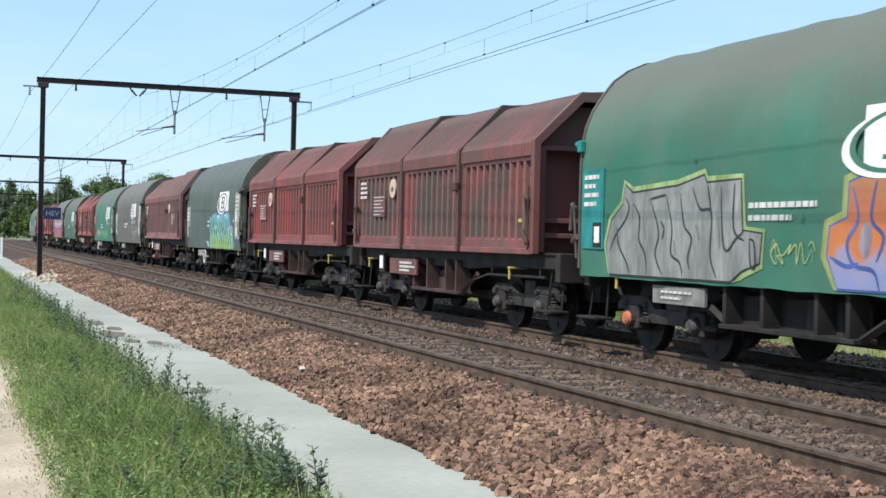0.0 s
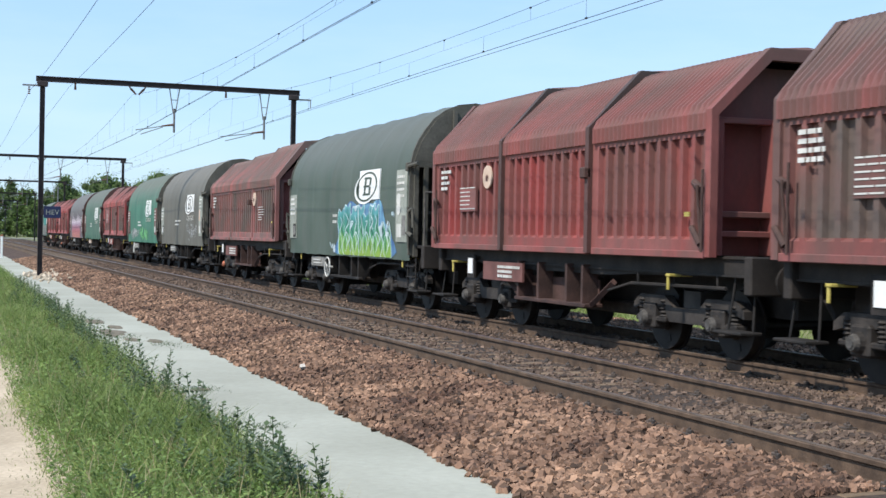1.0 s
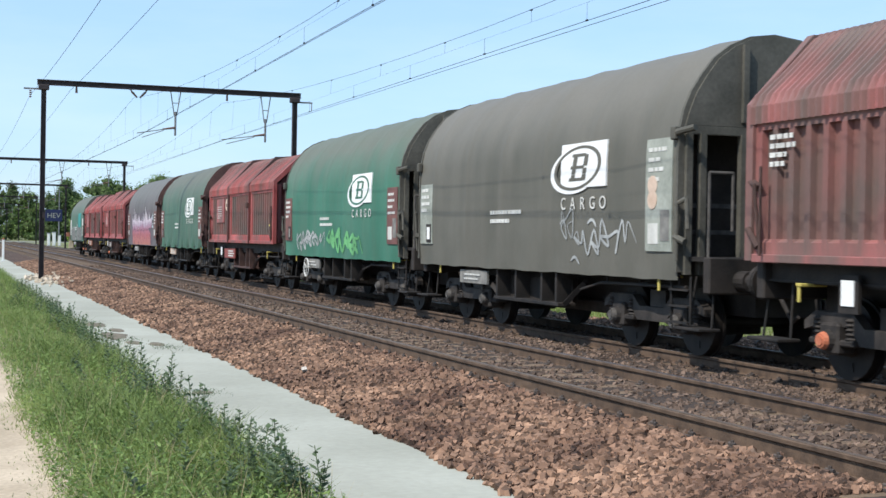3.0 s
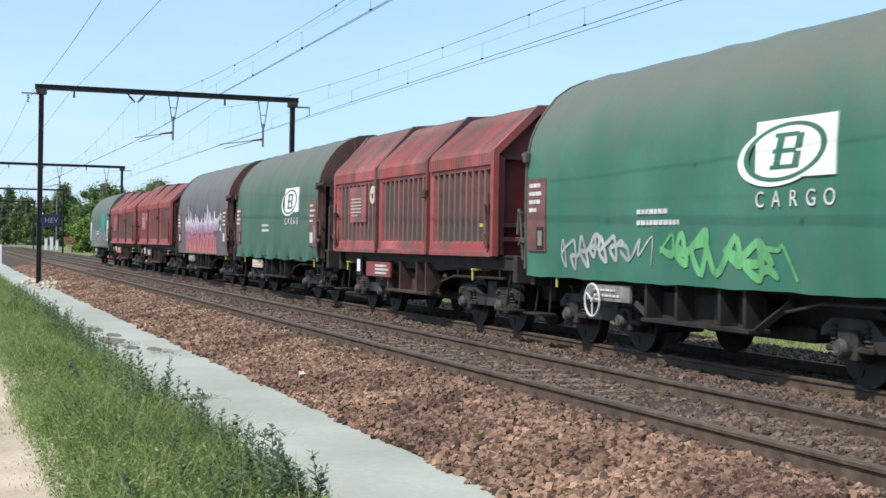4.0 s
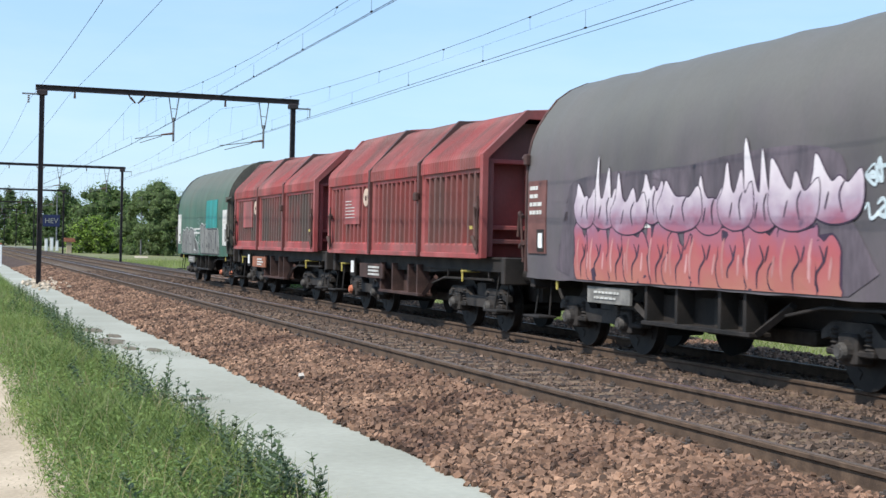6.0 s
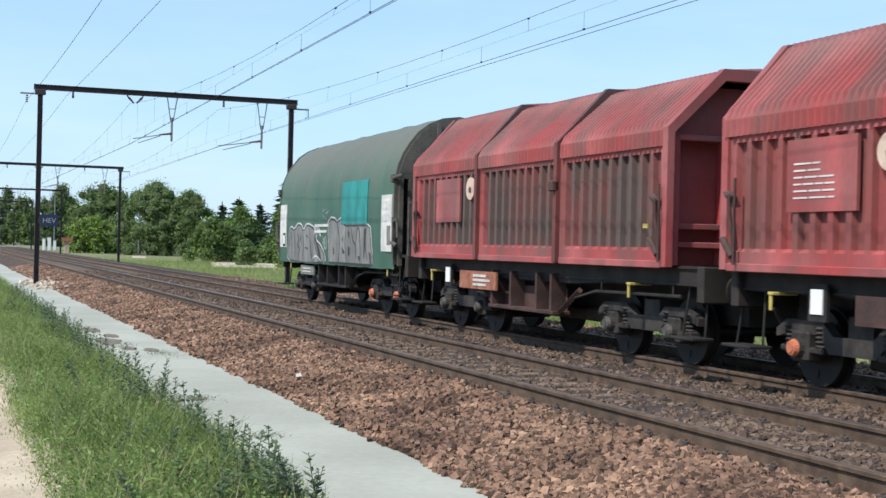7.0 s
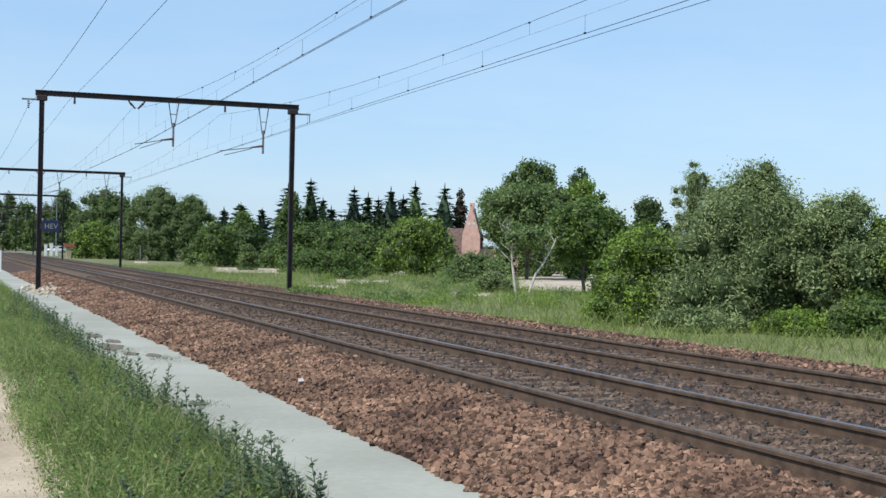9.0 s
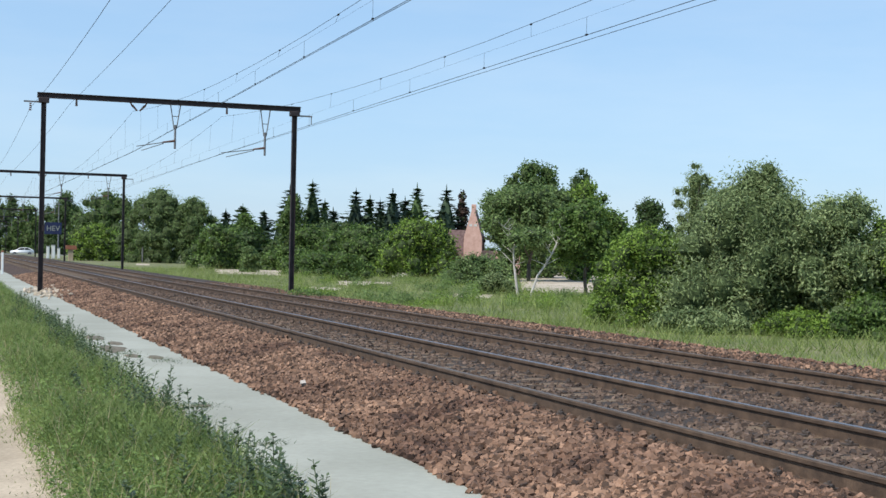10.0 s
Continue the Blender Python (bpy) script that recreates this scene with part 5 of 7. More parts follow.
def wild_piece(w):
    """Tangled green letters in a blue cloud, edged in white."""
    S = SPRAY
    cloud = spline([(0.62, 1.08), (0.72, 1.3), (0.48, 1.5), (0.55, 1.85), (0.25, 2.05), (-0.2, 2.24), (-0.6, 2.36), (-1.1, 2.24), (-1.6, 2.34), (-2.2, 2.22), (-2.7, 2.38), (-3.05, 2.2),
                    (-3.0, 1.86), (-3.5, 1.76), (-3.75, 1.5), (-3.72, 1.08)], 3, True)
    root = painted(w, "graffiti", [cloud], 0.008, S["sky"], label="tangled green and blue graffiti with white edges")
    rnd = random.Random(12)
    forms, rims, inner, dark = [], [], [], []
    y = 0.42
    k = 0
    while y > -3.5:
        top = 2.16 + 0.12 * math.sin(k * 2.2) if y > -2.7 else 1.62
        wide = rnd.uniform(0.40, 0.52)
        lean = rnd.uniform(-0.16, 0.10)
        body = spline([(y, 1.09), (y + 0.06, 1.35), (y + lean * 0.4 - 0.08, 1.58), (y + lean + 0.10, 1.86), (y + lean, top), (y + lean - wide * 0.5, top - 0.10), (y + lean - wide, top + 0.04),
                       (y + lean - wide * 0.8, 1.84), (y - wide * 1.05, 1.56), (y - wide * 0.75, 1.32), (y - wide * 1.1, 1.09)], 3, True)
        rims.append(grown(body, 0.035))
        forms.append(body)
        cy = y - wide * 0.5
        inner.append([(cy + 0.1, top - 0.18), (cy - 0.08 + lean, 1.86), (cy + 0.10, 1.64), (cy - 0.06, 1.38), (cy + 0.08, 1.14)])
        if k % 2:
            inner.append([(cy + 0.22, 1.5), (cy, 1.62), (cy - 0.2, 1.46), (cy - 0.05, 1.3)])
        dark.append([(cy - 0.14 + lean, top - 0.2), (cy - 0.02, 1.74), (cy - 0.2, 1.5)])
        dark.append([(cy + 0.16, 1.42), (cy + 0.12, 1.2)])
        y -= wide * 0.92
        k += 1
    for q, (r, f) in enumerate(zip(rims, forms)):
        lap = 0.0022 * (q % 2)
        painted(w, "letter", [r], 0.011 + lap, S["ice"], root)
        part("fill", on_cloth(_face(f), SEED_OF[w.name], 0.0128 + lap), WILD, root)
    brushed(w, "stroke", inner, 0.036, 0.0185, S["ice"], root)
    brushed(w, "stroke", dark, 0.05, 0.0175, S["leafdark"], root)
    scrawl(w, 0.75, 1.25, 1.12, 1.45, 3, S["ice"], 5, 0.05)
    scrawl(w, -4.0, -3.7, 1.9, 2.15, 2, S["ice"], 6, 0.03)


def _face(pts):
    bm = B()
    bmesh.ops.triangulate(bm, faces=[bm.faces.new([bm.verts.new((0, y, z)) for y, z in pts])])
    return bm


def flame_piece(w):
    """Flame-like letters in two rows, red below and pale lilac above."""
    S = SPRAY
    cloud = spline([(3.75, 1.08), (3.95, 1.6), (3.8, 2.1), (3.85, 2.5), (3.3, 2.62), (2.2, 2.66), (0.8, 2.62), (-0.6, 2.72), (-2.0, 2.76), (-2.9, 2.6), (-3.0, 2.0), (-3.05, 1.08)], 3, True)
    root = painted(w, "graffiti", [cloud], 0.008, S["violet"], label="flame-like red and pale lilac graffiti")
    rnd = random.Random(14)
    q = 0
    # the lower row: swollen letters that lean into each other
    y = 3.6
    while y > -2.6:
        wide = rnd.uniform(0.50, 0.92)
        tall = rnd.uniform(1.78, 2.02)
        lean = rnd.uniform(-0.22, 0.12)
        body = spline([(y - 0.04, 1.07), (y + 0.08, 1.32), (y + lean, 1.56), (y + lean + 0.06, tall - 0.12), (y + lean - wide * 0.22, tall), (y + lean - wide * 0.50, tall - rnd.uniform(0.12, 0.3)),
                       (y + lean - wide * 0.80, tall - 0.05), (y - wide, 1.55), (y - wide * 0.82, 1.34), (y - wide * 1.02, 1.07)], 4, True)
        lap = 0.0024 * (q % 2)
        painted(w, "letter", [grown(body, 0.028)], 0.0105 + lap, S["plum"], root)
        painted(w, "fill", [body], 0.0122 + lap, FLAME, root)
        cy = y - wide * 0.45 + lean * 0.5
        brushed(w, "stroke", [[(cy + wide * 0.1, 1.10), (cy + 0.08, 1.3), (cy - 0.05, 1.45), (cy + 0.02, 1.62)], [(cy - wide * 0.2, 1.62), (cy - wide * 0.1, 1.42)]], 0.035, 0.0165, S["plum"], root)
        brushed(w, "highlight", [[(cy + wide * 0.34, 1.2), (cy + wide * 0.36, 1.45), (cy + wide * 0.25, 1.7)], [(cy - wide * 0.25, 1.24), (cy - wide * 0.32, 1.5)]], 0.05, 0.0162, S["blush"], root)
        y -= wide * rnd.uniform(0.78, 0.95)
        q += 1
    # the upper row: pale flames, two of them tall
    y = 3.55
    while y > -2.5:
        wide = rnd.uniform(0.55, 1.05)
        tip = 2.92 if (abs(y - 2.9) < 0.4 or abs(y + 1.2) < 0.45) else rnd.uniform(2.40, 2.66)
        low = rnd.uniform(1.84, 2.0)
        bend = rnd.uniform(-0.14, 0.18)
        body = spline([(y, low), (y + 0.10, low + 0.22), (y + bend * 0.6, low + 0.42), (y + bend - 0.05, tip), (y - wide * 0.26, low + 0.46), (y - wide * 0.40, low + 0.36), (y - wide * 0.56 + bend * 0.5, tip - rnd.uniform(0.1, 0.3)),
                       (y - wide * 0.72, low + 0.34), (y - wide * 0.96 - bend * 0.4, low + 0.48), (y - wide * 1.02, low + 0.16), (y - wide * 0.85, low - 0.04), (y - wide * 0.4, low - 0.10)], 4, True)
        lap = 0.0055 + 0.0024 * (q % 2)
        painted(w, "letter", [grown(body, 0.018)], 0.0105 + lap, S["plum"], root)
        painted(w, "fill", [body], 0.0122 + lap, FLAME, root)
        cy = y - wide * 0.45
        brushed(w, "stroke", [[(cy + wide * 0.2, low + 0.05), (cy + wide * 0.12, low + 0.25)], [(cy - wide * 0.16, low + 0.02), (cy - wide * 0.10, low + 0.22), (cy - wide * 0.2, low + 0.36)]], 0.03, 0.0215, S["plum"], root)
        y -= wide * rnd.uniform(0.80, 0.98)
        q += 1
    scrawl(w, -3.85, -3.3, 2.2, 2.55, 3, S["ice"], 9, 0.045)
    scrawl(w, -3.85, -3.3, 1.85, 2.15, 3, S["ice"], 10, 0.045)


def grey_words(w):
    """Two fat grey words that reach down to the hem, with white upper edges and dark inner lines."""
    S = SPRAY
    one = spline([(4.32, 1.08), (4.38, 1.5), (4.28, 1.95), (4.02, 1.98), (3.8, 1.93), (3.4, 2.08), (2.95, 2.02), (2.78, 1.90), (2.5, 2.05), (2.05, 2.03), (1.62, 1.92), (1.45, 1.62), (1.05, 1.50), (0.82, 1.08)], 3, True)
    two = [(0.30, 1.08), (0.30, 1.7), (0.36, 2.10), (0.1, 2.20), (-0.25, 2.18), (-0.5, 2.10), (-0.8, 2.18), (-1.2, 2.02), (-1.9, 1.98), (-2.4, 1.98), (-2.95, 2.02), (-3.2, 1.95), (-3.1, 1.56), (-3.34, 1.42), (-3.38, 1.08)]
    for body, label in ((one, "fat grey graffiti word with white edge"), (two, "second fat grey graffiti word")):
        root = painted(w, "graffiti", [grown(body, 0.045)], 0.009, S["chalk"], label=label)
        painted(w, "edge", [grown(body, 0.004)], 0.0115, S["soot"], root)
        painted(w, "fill", [grown(body, -0.045)], 0.014, S["grey"], root)
    lines = [[(4.12, 1.9), (4.05, 1.55), (4.12, 1.12)], [(3.82, 1.86), (3.72, 1.5), (3.8, 1.12)], [(3.45, 1.82), (3.3, 1.66), (3.5, 1.5)], [(3.5, 1.5), (3.2, 1.42), (3.36, 1.22)],
             [(2.82, 1.86), (2.76, 1.5), (2.86, 1.1)], [(2.52, 1.78), (2.28, 1.72)], [(2.62, 1.46), (2.3, 1.42)], [(2.12, 1.96), (2.02, 1.5), (1.9, 1.12)], [(1.7, 1.8), (1.5, 1.42), (1.24, 1.2)]]
    brushed(w, "stroke", lines, 0.055, 0.017, S["soot"], root)
    lines = [[(-0.52, 2.08), (-0.72, 1.75), (-0.7, 1.35), (-0.62, 1.1)], [(-1.28, 1.98), (-1.2, 1.55), (-1.34, 1.1)], [(-1.72, 1.95), (-1.86, 1.66), (-2.06, 1.5), (-2.0, 1.1)],
             [(-2.06, 1.56), (-2.2, 1.9), (-2.36, 1.9), (-2.42, 1.5), (-2.4, 1.14)], [(-2.95, 1.96), (-2.86, 1.6), (-2.98, 1.2)]]
    brushed(w, "stroke", lines, 0.05, 0.017, S["soot"], root)
    spots = [[(-0.12, 1.5), (-0.14, 1.3), (-0.24, 1.3), (-0.24, 1.46)], [(-0.94, 1.68), (-1.06, 1.78), (-1.04, 1.58)], [(-0.92, 1.5), (-1.2, 1.36), (-0.98, 1.32)], [(-1.42, 1.88), (-1.58, 1.84), (-1.52, 1.7)],
             [(-1.44, 1.52), (-1.6, 1.48), (-1.56, 1.28), (-1.44, 1.3)], [(-2.2, 1.28), (-2.38, 1.3), (-2.36, 1.14)], [(-2.74, 1.9), (-2.9, 1.95), (-2.82, 1.4), (-2.7, 1.22)], [(-3.12, 1.4), (-3.26, 1.36), (-3.28, 1.12), (-3.18, 1.12)],
             [(1.62, 1.74), (1.4, 1.58), (1.2, 1.46), (1.0, 1.14), (1.22, 1.2)], [(3.0, 1.86), (3.12, 1.7), (3.0, 1.55)]]
    for spot_of_paint in spots:
        painted(w, "shadow", [spot_of_paint], 0.0165, S["soot"], root)
    brushed(w, "stroke", [[(1.9, 1.14), (1.6, 1.24), (1.3, 1.2), (1.05, 1.10)]], 0.035, 0.018, S["chalk"], root)
    scrawl(w, 1.0, 1.55, 1.72, 1.98, 3, S["chalk"], 15, 0.03)
    brushed(w, "tag_scrawl", [[(0.86, 1.78), (0.8, 1.5), (0.7, 1.72), (0.66, 1.42), (0.58, 1.74), (0.48, 1.6), (0.56, 1.42), (0.64, 1.56)], [(0.6, 1.3), (0.54, 1.1)]], 0.028, 0.016, S["chalk"], label="thin white tag")
    scrawl(w, 0.1, 0.95, 2.16, 2.52, 3, S["dim"], 16, 0.035)
    plate(w, "patch", -2.98, -0.85, 2.04, 3.05, S["teal"], "turquoise cloth patch", thick=0.016)


def decorate():
    for k, cloth in ((0, GREEN), (3, OLIVE), (5, DARK), (6, GREEN), (8, GREEN_B)):
        emblem(TRAIN[k], -2.83, -1.28, 2.36, 3.04, cloth, k != 3 and k != 0)
    S = SPRAY
    silver_piece(TRAIN[0])
    wild_piece(TRAIN[3])
    scrawl(TRAIN[5], -3.85, -1.75, 1.22, 1.95, 7, S["ash"], 6, 0.045)
    scrawl(TRAIN[5], -1.75, -1.3, 1.35, 2.1, 2, S["ash"], 13, 0.03)
    scrawl(TRAIN[6], 1.2, 4.1, 1.18, 1.72, 9, S["ash"], 7, 0.07)
    scrawl(TRAIN[6], -2.2, 1.0, 1.14, 1.78, 8, S["moss"], 8, 0.11)
    flame_piece(TRAIN[9])
    grey_words(TRAIN[12])


decorate()

# a turned hand wheel on the olive wagon's sill
def hand_wheel(w, y):
    bm = B()
    n = 20
    for k in range(n):
        a, b = 2 * math.pi * k / n, 2 * math.pi * (k + 1) / n
        rod(bm, (-1.46, y + 0.24 * math.cos(a), 0.74 + 0.24 * math.sin(a)), (-1.46, y + 0.24 * math.cos(b), 0.74 + 0.24 * math.sin(b)), 0.017, sides=6)
    for k in range(3):
        a = k * 2.094 + 0.5
        rod(bm, (-1.46, y, 0.74), (-1.46, y + 0.24 * math.cos(a), 0.74 + 0.24 * math.sin(a)), 0.014, sides=6)
    rod(bm, (-1.48, y, 0.74), (-1.32, y, 0.74), 0.03)
    part("brake_wheel", bm, M["offwhite"], w, "pale brake hand wheel")


hand_wheel(TRAIN[3], 1.45)
hand_wheel(TRAIN[6], 3.0)


# ---- vegetation ----
def leaf_cloud(seed, lumps, count, size, material, name, slim=0.5, skin=0.75, rise=0.45, hearts=True):
    """Leaves on and in a heap of lumps (x, y, z, rx, ry, rz), round a heart coloured dark for the crown's inner shade;
    each leaf a small bent blade of its own.
    """
    rg = np.random.default_rng(seed)
    lumps = np.array(lumps, dtype=float)
    area = (lumps[:, 3] * lumps[:, 4] + lumps[:, 3] * lumps[:, 5] + lumps[:, 4] * lumps[:, 5])
    pick = rg.choice(len(lumps), count, p=area / area.sum())
    d = rg.normal(size=(count, 3))
    d /= np.linalg.norm(d, axis=1)[:, None]
    # shoots: leaves gather along bearings of their own, so the outline is ragged
    ragged = 1 + 0.10 * np.sin(d[:, 0] * 9 + pick) * np.sin(d[:, 1] * 8 + pick * 2.0) + 0.08 * np.sin(d[:, 2] * 13 + pick * 3.0)
    r = (1 - skin * rg.random(count) ** 1.5) * ragged * (1 + 0.09 * rg.normal(size=count))
    c = lumps[pick, :3] + d * r[:, None] * lumps[pick, 3:]
    n = d * 0.5 + rg.normal(size=(count, 3)) * 0.8 + np.array([0, 0, rise])
    n /= np.linalg.norm(n, axis=1)[:, None]
    u = np.cross(n, rg.normal(size=(count, 3)))
    u /= np.linalg.norm(u, axis=1)[:, None]
    v = np.cross(n, u)
    s = size * (0.55 + 0.9 * rg.random(count))[:, None]
    a, b = c - u * s, c + u * s
    m1, m2 = c + v * s * slim + n * s * 0.12, c - v * s * slim + n * s * 0.12
    verts = np.stack([a, m1, b, m2], 1).reshape(-1, 3)
    keep = verts[:, 2].reshape(-1, 4).min(1) > -0.6
    faces = np.arange(count * 4).reshape(-1, 4)[keep]
    if not hearts:
        return fast(name, verts, faces, material)
    # the heart of each lump: a rough closed body, inner shade painted in dark green
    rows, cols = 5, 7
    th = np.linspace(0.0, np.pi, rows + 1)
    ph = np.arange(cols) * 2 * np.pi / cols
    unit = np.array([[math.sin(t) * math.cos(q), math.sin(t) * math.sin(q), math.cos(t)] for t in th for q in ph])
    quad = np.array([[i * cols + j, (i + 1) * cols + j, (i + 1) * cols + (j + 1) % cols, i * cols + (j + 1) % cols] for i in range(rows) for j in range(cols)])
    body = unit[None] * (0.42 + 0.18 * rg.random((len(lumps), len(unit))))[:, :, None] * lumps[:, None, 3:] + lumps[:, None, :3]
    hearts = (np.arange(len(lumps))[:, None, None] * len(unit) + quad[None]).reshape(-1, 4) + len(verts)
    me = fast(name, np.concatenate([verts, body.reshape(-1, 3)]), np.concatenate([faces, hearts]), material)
    me.materials.append(M["crown_shade"])
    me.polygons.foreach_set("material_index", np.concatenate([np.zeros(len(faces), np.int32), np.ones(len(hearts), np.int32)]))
    return me


def heap(seed, h, w, n, base=0.0, depth=None, dome=0.55):
    """Lumps that make one rounded, uneven crown h high and w wide above base: a full body with boughs bulging out of it; dome: 0.4 blunt, 0.8 pointed."""
    rnd = random.Random(seed)
    depth = depth or w
    low = base < 0.05 * h
    mid, half = ((0.0, h) if low else ((h + base) / 2, (h - base) / 2))

    def girth(e):
        return max(0.0, 1 - abs(e) ** (1.15 / dome)) ** dome
    out = []
    for k in range(6):
        e = (0.12 + 0.13 * k) if low else (-0.55 + 0.22 * k)
        g = girth(e) * 0.66
        out.append((rnd.uniform(-0.06, 0.06) * w, rnd.uniform(-0.06, 0.06) * depth, mid + half * e, w / 2 * g, depth / 2 * g, half * (0.20 if low else 0.36)))
    for k in range(n):
        a = rnd.uniform(0, 6.283)
        e = rnd.uniform(0.0 if low else -0.9, 1.0)
        size = rnd.uniform(0.17, 0.30)
        tall = size * w / 2 * rnd.uniform(0.75, 1.2)
        rad = max(0.0, girth(e) - size * 0.62) * rnd.uniform(0.88, 1.08)
        z = mid + (half - tall * 0.8) * e * rnd.uniform(0.97, 1.03)
        out.append((math.cos(a) * rad * w / 2, math.sin(a) * rad * depth / 2, z, size * w / 2, size * depth / 2, tall))
    return out


def conifer_crown(seed, h, w, material, size):
    """A spire of drooping boughs in whorls, needles in flat sprays along each bough."""
    rg = np.random.default_rng(seed)
    verts, faces = [], []
    levels = 26
    for k in range(levels):
        f = (k + 0.4 * rg.random()) / levels
        z = h * (0.04 + 0.95 * f)
        reach = w / 2 * 1.6 * (1 - f) ** 0.72 * rg.uniform(0.62, 1.12) + 0.08
        boughs = 11 if f < 0.7 else 7
        for b in range(boughs):
            a = 6.283 * (b + rg.random()) / boughs
            long = reach * rg.uniform(0.6, 1.15)
            for q in np.linspace(0.25, 1.0, 5 if f < 0.7 else 3):
                c = np.array([math.cos(a) * long * q, math.sin(a) * long * q, z - 0.34 * long * q + 0.22 * long * q * q + rg.normal() * 0.08])
                out = np.array([math.cos(a), math.sin(a), -0.15 + 0.3 * q])
                side = np.array([-math.sin(a), math.cos(a), rg.normal() * 0.35])
                s = size * rg.uniform(0.7, 1.4)
                i = len(verts)
                verts += [c - out * s, c + side * s * 0.62, c + out * s * 1.2, c - side * s * 0.62]
                faces.append((i, i + 1, i + 2, i + 3))
    for k in range(8):
        i = len(verts)
        a = rg.random() * 3.14
        s = np.array([math.cos(a), math.sin(a), 0]) * 0.10
        z = h * (0.95 + 0.012 * k)
        verts += [np.array([0, 0, z - 0.4]) - s, np.array([0, 0, z - 0.4]) + s, np.array([0, 0, z + 0.15]) + s * 0.2, np.array([0, 0, z + 0.15]) - s * 0.2]
        faces.append((i, i + 1, i + 2, i + 3))
    # the dark heart
    i = len(verts)
    cols, rings = 9, 7
    for r in range(rings):
        f = r / (rings - 1)
        for q in range(cols):
            a = 6.283 * q / cols
            rad = w / 2 * 0.98 * (1 - f) ** 0.85 * rg.uniform(0.8, 1.1) + 0.03
            verts.append(np.array([math.cos(a) * rad, math.sin(a) * rad, h * (0.02 + 0.92 * f)]))
    for r in range(rings - 1):
        for q in range(cols):
            faces.append((i + r * cols + q, i + r * cols + (q + 1) % cols, i + (r + 1) * cols + (q + 1) % cols, i + (r + 1) * cols + q))
    return fast("crown", np.array(verts), np.array(faces), material)


def trunk_bm(h, r, seed, spread, limbs=6, start=0.35):
    rnd = random.Random(seed)
    bm = B()
    p = Vector((0, 0, -0.2))
    for k in range(4):
        q = Vector((rnd.uniform(-0.06, 0.06) * spread, rnd.uniform(-0.06, 0.06) * spread, h * (k + 1) / 4))
        rod(bm, p, q, r * (1 - 0.2 * k), r * (0.8 - 0.2 * k) + 0.01, 8)
        p = q
    for k in range(limbs):
        a = rnd.uniform(0, 6.283)
        z = h * (start + (0.9 - start) * k / limbs)
        q = Vector((math.cos(a) * spread * 0.4, math.sin(a) * spread * 0.4, z + h * 0.25))
        mid = Vector((math.cos(a) * spread * 0.22, math.sin(a) * spread * 0.22, z + h * 0.08))
        rod(bm, (0, 0, z), mid, r * 0.45, r * 0.3, 6)
        rod(bm, mid, q, r * 0.3, r * 0.08, 6)
        rod(bm, mid, q + Vector((rnd.uniform(-.1, .1) * spread, rnd.uniform(-.1, .1) * spread, 0.1 * h)), r * 0.22, r * 0.05, 5)
    return bm


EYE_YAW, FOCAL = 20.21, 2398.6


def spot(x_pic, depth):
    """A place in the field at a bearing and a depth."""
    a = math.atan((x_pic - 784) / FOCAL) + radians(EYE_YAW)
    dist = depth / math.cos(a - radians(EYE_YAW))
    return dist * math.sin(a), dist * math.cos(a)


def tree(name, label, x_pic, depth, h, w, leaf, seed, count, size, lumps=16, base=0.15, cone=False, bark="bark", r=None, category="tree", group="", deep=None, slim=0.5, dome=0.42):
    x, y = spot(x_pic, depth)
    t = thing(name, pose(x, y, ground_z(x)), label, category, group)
    part("trunk", trunk_bm(h * (0.72 if base > 0.18 else 0.5), r or h * 0.022, seed, w * (0.3 if cone else 0.8 if base > 0.18 else 0.5)), M[bark], t, "", True)
    if cone:
        part("crown", conifer_crown(seed, h, w, M[leaf], size), M[leaf], t, "spire of drooping boughs")
    else:
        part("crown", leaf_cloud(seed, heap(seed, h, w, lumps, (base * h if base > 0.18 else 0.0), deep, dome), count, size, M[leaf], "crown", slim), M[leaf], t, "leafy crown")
    return t


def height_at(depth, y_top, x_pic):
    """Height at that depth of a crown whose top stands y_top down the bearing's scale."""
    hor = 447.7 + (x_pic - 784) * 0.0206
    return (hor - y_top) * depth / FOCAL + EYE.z


